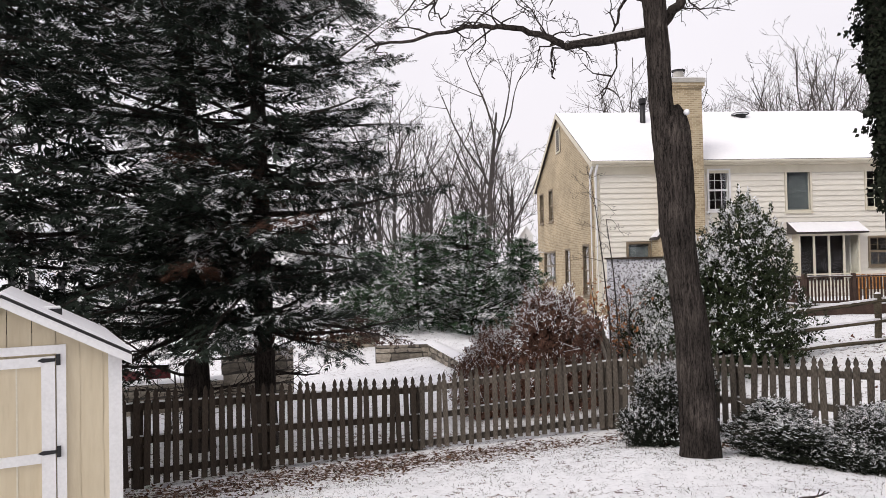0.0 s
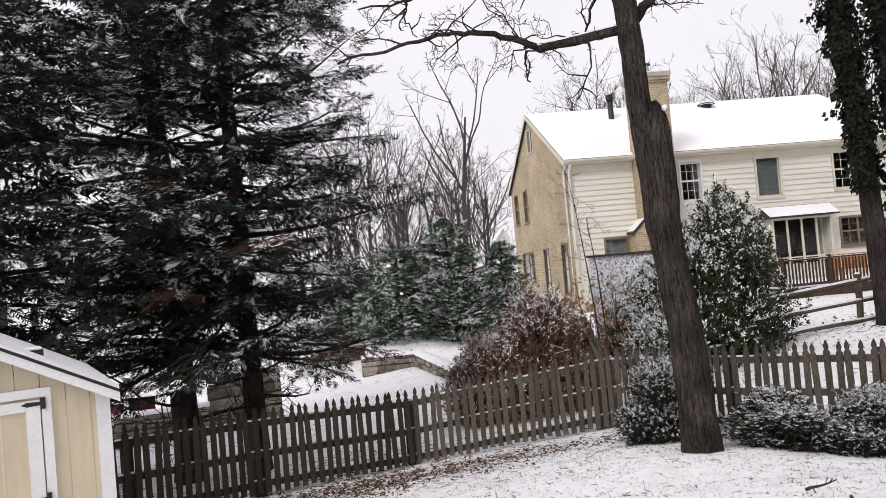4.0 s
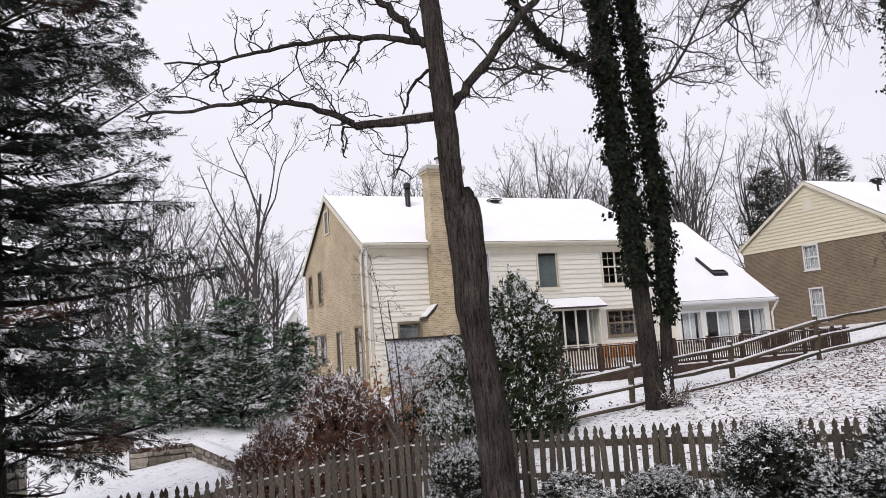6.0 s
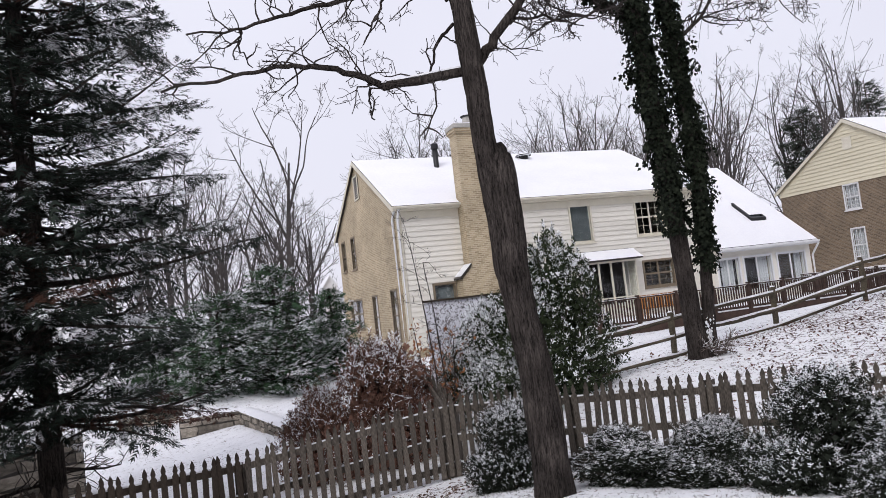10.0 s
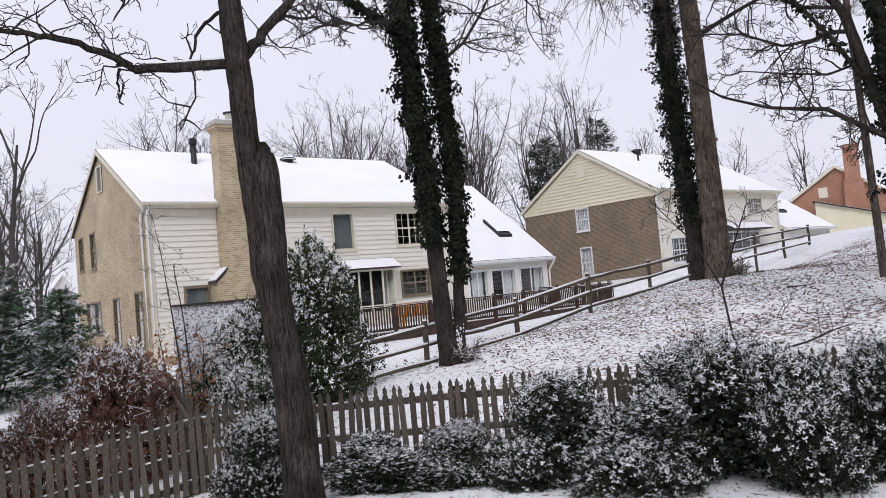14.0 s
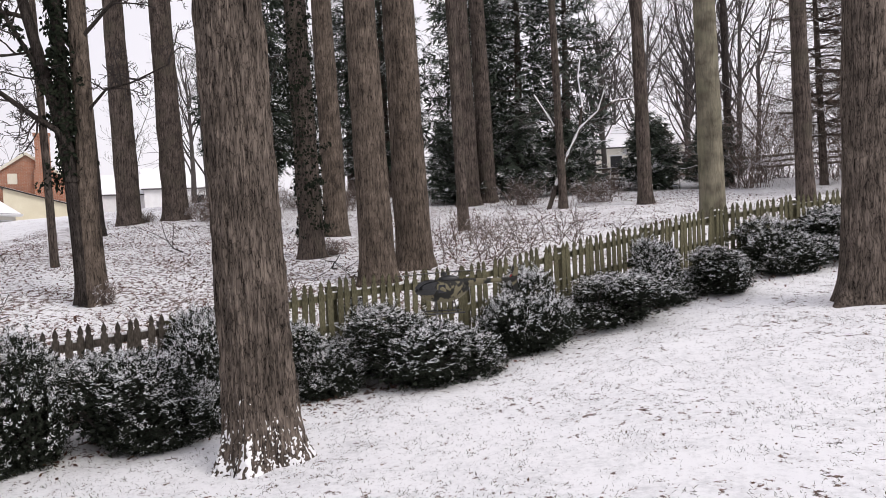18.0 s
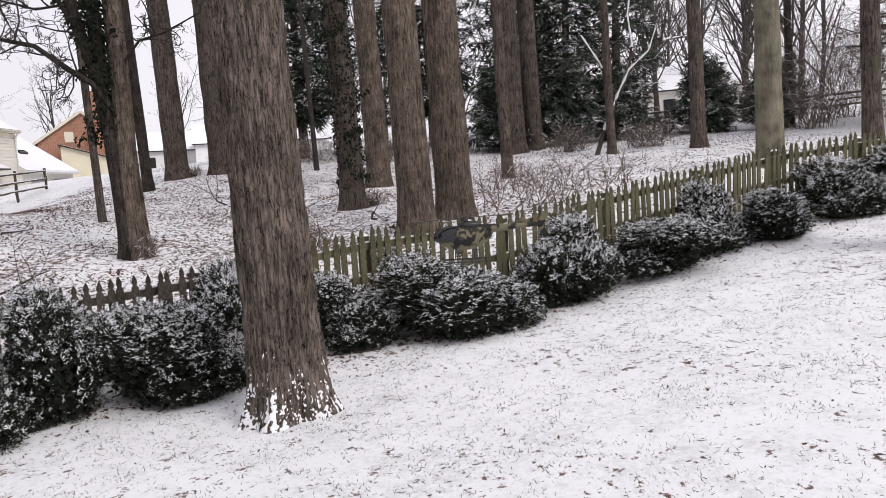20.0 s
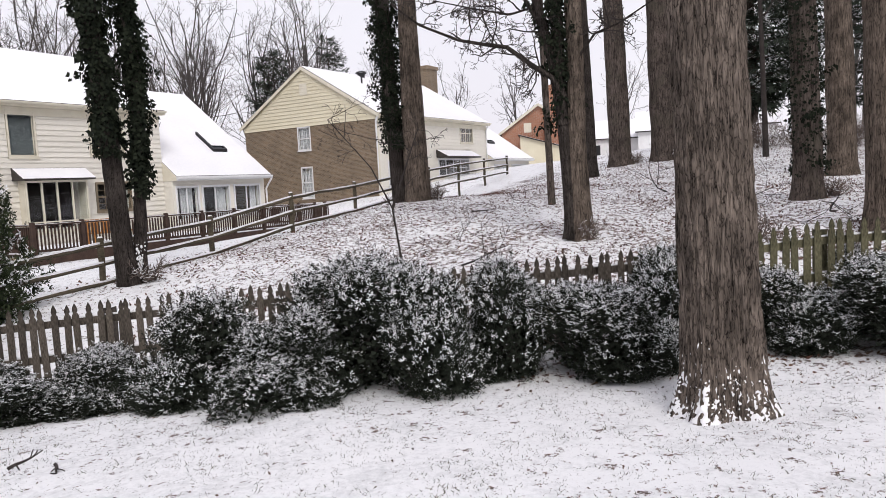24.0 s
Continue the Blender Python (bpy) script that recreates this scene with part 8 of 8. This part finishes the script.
# ---------------------------------------------------------------- leaves, grass and sticks
def scatter(name, label, count, seed, area, keep, mat, lo, hi, tilt=0.25, lift=0.012, template=LEAF, faces=LEAF_F, stand=False, cat="leaves"):
    g = np.random.default_rng(seed)
    x, y = g.uniform(area[0], area[1], count), g.uniform(area[2], area[3], count)
    ok = g.uniform(0, 1, count) < keep(x, y)
    x, y = x[ok], y[ok]
    z = gz(x, y)
    z = z + np.array([noise.noise((a * 1.1, b * 1.1, 0)) * 0.03 + noise.noise((a * 4, b * 4, 3)) * 0.012 for a, b in zip(x, y)])
    n = len(x)
    at = np.stack([x, y, z + lift], -1)
    a = g.uniform(0, 6.28, n)
    along = np.stack([np.cos(a), np.sin(a), g.normal(0, tilt, n)], -1)
    up = np.stack([g.normal(0, tilt, n), g.normal(0, tilt, n), np.ones(n)], -1)
    if stand:
        along = np.stack([g.normal(0, 1.1, n), g.normal(0, 1.1, n), np.ones(n)], -1)
        up = g.normal(0, 1, (n, 3))
    b = Build()
    sprays(b, at, along, up, g.uniform(lo, hi, n), template, faces)
    tagged(put(name, b, mat), label, cat, kind="stuff")


lump2 = lambda x, y, s, o: np.array([noise.noise((a * s, b * s, o)) for a, b in zip(x, y)])
scatter("fallen_leaves", "brown fallen leaves poking through snow on the slope", 105000, 801, (7, 34, -14, 14), lambda x, y: np.clip(litter_at(x, y) * 1.6 * (0.6 + 0.9 * lump2(x, y, 0.8, 2)), 0, 1), SLOPELEAF, 0.03, 0.088, 0.7, 0.02)
scatter("fallen_leaves", "brown leaves lying along the dark fence", 17000, 802, (-5, 5, 4, 11), lambda x, y: np.clip((litter_at(x, y) - 0.12) * 1.6, 0, 1), DEADLEAF, 0.035, 0.085, 0.35, 0.014)
scatter("fallen_leaves", "scattered dark leaves on the snowy lawn", 8000, 803, (-4, 13, -9, 9), lambda x, y: (side(x, y) < 0) * 0.55, DEADLEAF, 0.014, 0.036, 0.6, 0.012)
scatter("fallen_leaves", "brown leaves under the hedge", 9000, 804, (3, 13, -9, 8), lambda x, y: np.exp(-((side(x, y) + 0.75) / 0.5) ** 2), DEADLEAF, 0.03, 0.075, 0.35, 0.014)
BLADE, BLADE_F = [(0, -0.09, 0), (0, 0.09, 0), (1, 0, 0.25)], [(0, 1, 2)]
scatter("grass", "winter grass tips through the snow", 300000, 805, (-4, 13, -9, 9), lambda x, y: (side(x, y) < 0) * np.clip(0.5 + 1.3 * lump2(x, y, 1.7, 5) + 1.6 * lump2(x, y, 7.0, 9), 0, 1), GRASS, 0.014, 0.038, template=BLADE, faces=BLADE_F, stand=True, lift=-0.005, cat="grass")
scatter("undergrowth", "thin dead stems standing on the slope", 9000, 806, (9, 34, -14, 13), lambda x, y: np.clip(litter_at(x, y) * (0.4 + 1.5 * lump2(x, y, 0.5, 8)), 0, 1), GREYTWIG, 0.1, 0.4, template=[(0, -0.015, 0), (0, 0.015, 0), (1, 0, 0.2)], faces=BLADE_F, stand=True, lift=-0.01, cat="weeds")


def fallen_sticks():
    g = np.random.default_rng(900)
    for i, (x, y, ln) in enumerate([(3.1, 5.2, 0.22), (3.3, 4.95, 0.16), (16, 3.2, 2.2), (13.5, 8.5, 1.8), (17.0, 9.0, 1.6), (15.8, 0.6, 1.8), (21.0, 5.0, 2.5), (12.0, 6.5, 1.4)]):
        b = Build()
        a = g.uniform(0, 6.28)
        grow([b, b, b], (x, y, gzf(x, y) + 0.03), (math.cos(a), math.sin(a), 0.06), ln, 0.014 + 0.004 * ln, 2, g, 0.15, -0.01, 4, rmin=0.005)
        tagged(put("fallen_branch", b, TWIG), "fallen bare branch lying on the snow", "branch")


fallen_sticks()

# ---------------------------------------------------------------- model helicopter
def helicopter(x, y, z, yaw):
    CAMO = material("camouflage_paint", (0.012, 0.012, 0.01), (0.13, 0.115, 0.07), 11.0, 0.6, 0.0, fine=2.0, spread=(0.49, 0.53))
    DARK, GLS = plain("black_plastic", (0.015, 0.015, 0.016), 0.4), plain("dark_canopy", (0.01, 0.011, 0.012), 0.12)
    t = thing("model_helicopter", "small camouflage-painted model helicopter hovering over the yard", "helicopter")
    v, f = ico(3)
    body = v * (0.175, 0.062, 0.078)
    back = np.clip(-body[:, 0] / 0.175, 0, 1)
    body[:, 2] += back * back * 0.035
    body[:, 1] *= 1 - 0.35 * back
    put("body", Build().add(body, f), CAMO, t, smooth=True)
    nose = v * (0.105, 0.057, 0.06) + (0.085, 0, 0.012)
    keep = nose[f].mean(1)
    sel = (keep[:, 0] > 0.06) & (keep[:, 2] > -0.02)
    put("canopy", Build().add(nose * (1.03, 1.06, 1.06), f[sel]), GLS, t, "glossy black canopy", smooth=True)
    for s in (-1, 1):
        put("door_window", Build().add([(0.0, s * 0.063, -0.01), (0.05, s * 0.063, -0.01), (0.045, s * 0.054, 0.042), (0.0, s * 0.054, 0.045)], np.array([(0, 1, 2, 3)])), GLS, t)
        put("skid", Build().tube([(0.15, s * 0.075, -0.125), (0.12, s * 0.075, -0.14), (-0.12, s * 0.075, -0.14)], 0.005, 6), DARK, t)
        for u in (0.06, -0.06):
            put("strut", Build().tube([(u, s * 0.03, -0.06), (u, s * 0.075, -0.138)], 0.004, 6), DARK, t)
    put("tail_boom", Build().tube([(-0.13, 0, 0.045), (-0.3, 0, 0.05), (-0.47, 0, 0.055)], [0.03, 0.017, 0.011], 10), CAMO, t, smooth=True)
    put("tail_fin", Build().prism([(-0.44, 0.05), (-0.48, 0.13), (-0.5, 0.13), (-0.49, 0.05), (-0.5, -0.03), (-0.48, -0.03)], 1, -0.003, 0.003), CAMO, t)
    put("tail_light", Build().add(ico(1)[0] * 0.012 + (-0.455, -0.012, 0.07), ico(1)[1]), plain("red_plastic", (0.5, 0.02, 0.015), 0.4), t)
    put("tail_rotor", Build().box((-0.475, -0.02, -0.03), (-0.463, -0.016, 0.14)), DARK, t)
    put("rotor_mast", Build().tube([(0.0, 0, 0.06), (0.0, 0, 0.125)], 0.008, 8).tube([(0, 0, 0.1), (0, 0, 0.118)], 0.022, 10), DARK, t)
    put("engine_cover", Build().add(v * (0.07, 0.035, 0.025) + (-0.03, 0, 0.075), f), DARK, t, smooth=True)
    for a in (20, 200):
        c, s = math.cos(radians(a)), math.sin(radians(a))
        put("rotor_blade", Build().beam((c * 0.03, s * 0.03, 0.12), (c * 0.33, s * 0.33, 0.117), 0.026, 0.004), DARK, t)
    t.matrix_basis = pose(x, y, z, 0, 0, yaw)


helicopter(4.85, -0.5, 1.16, 92)
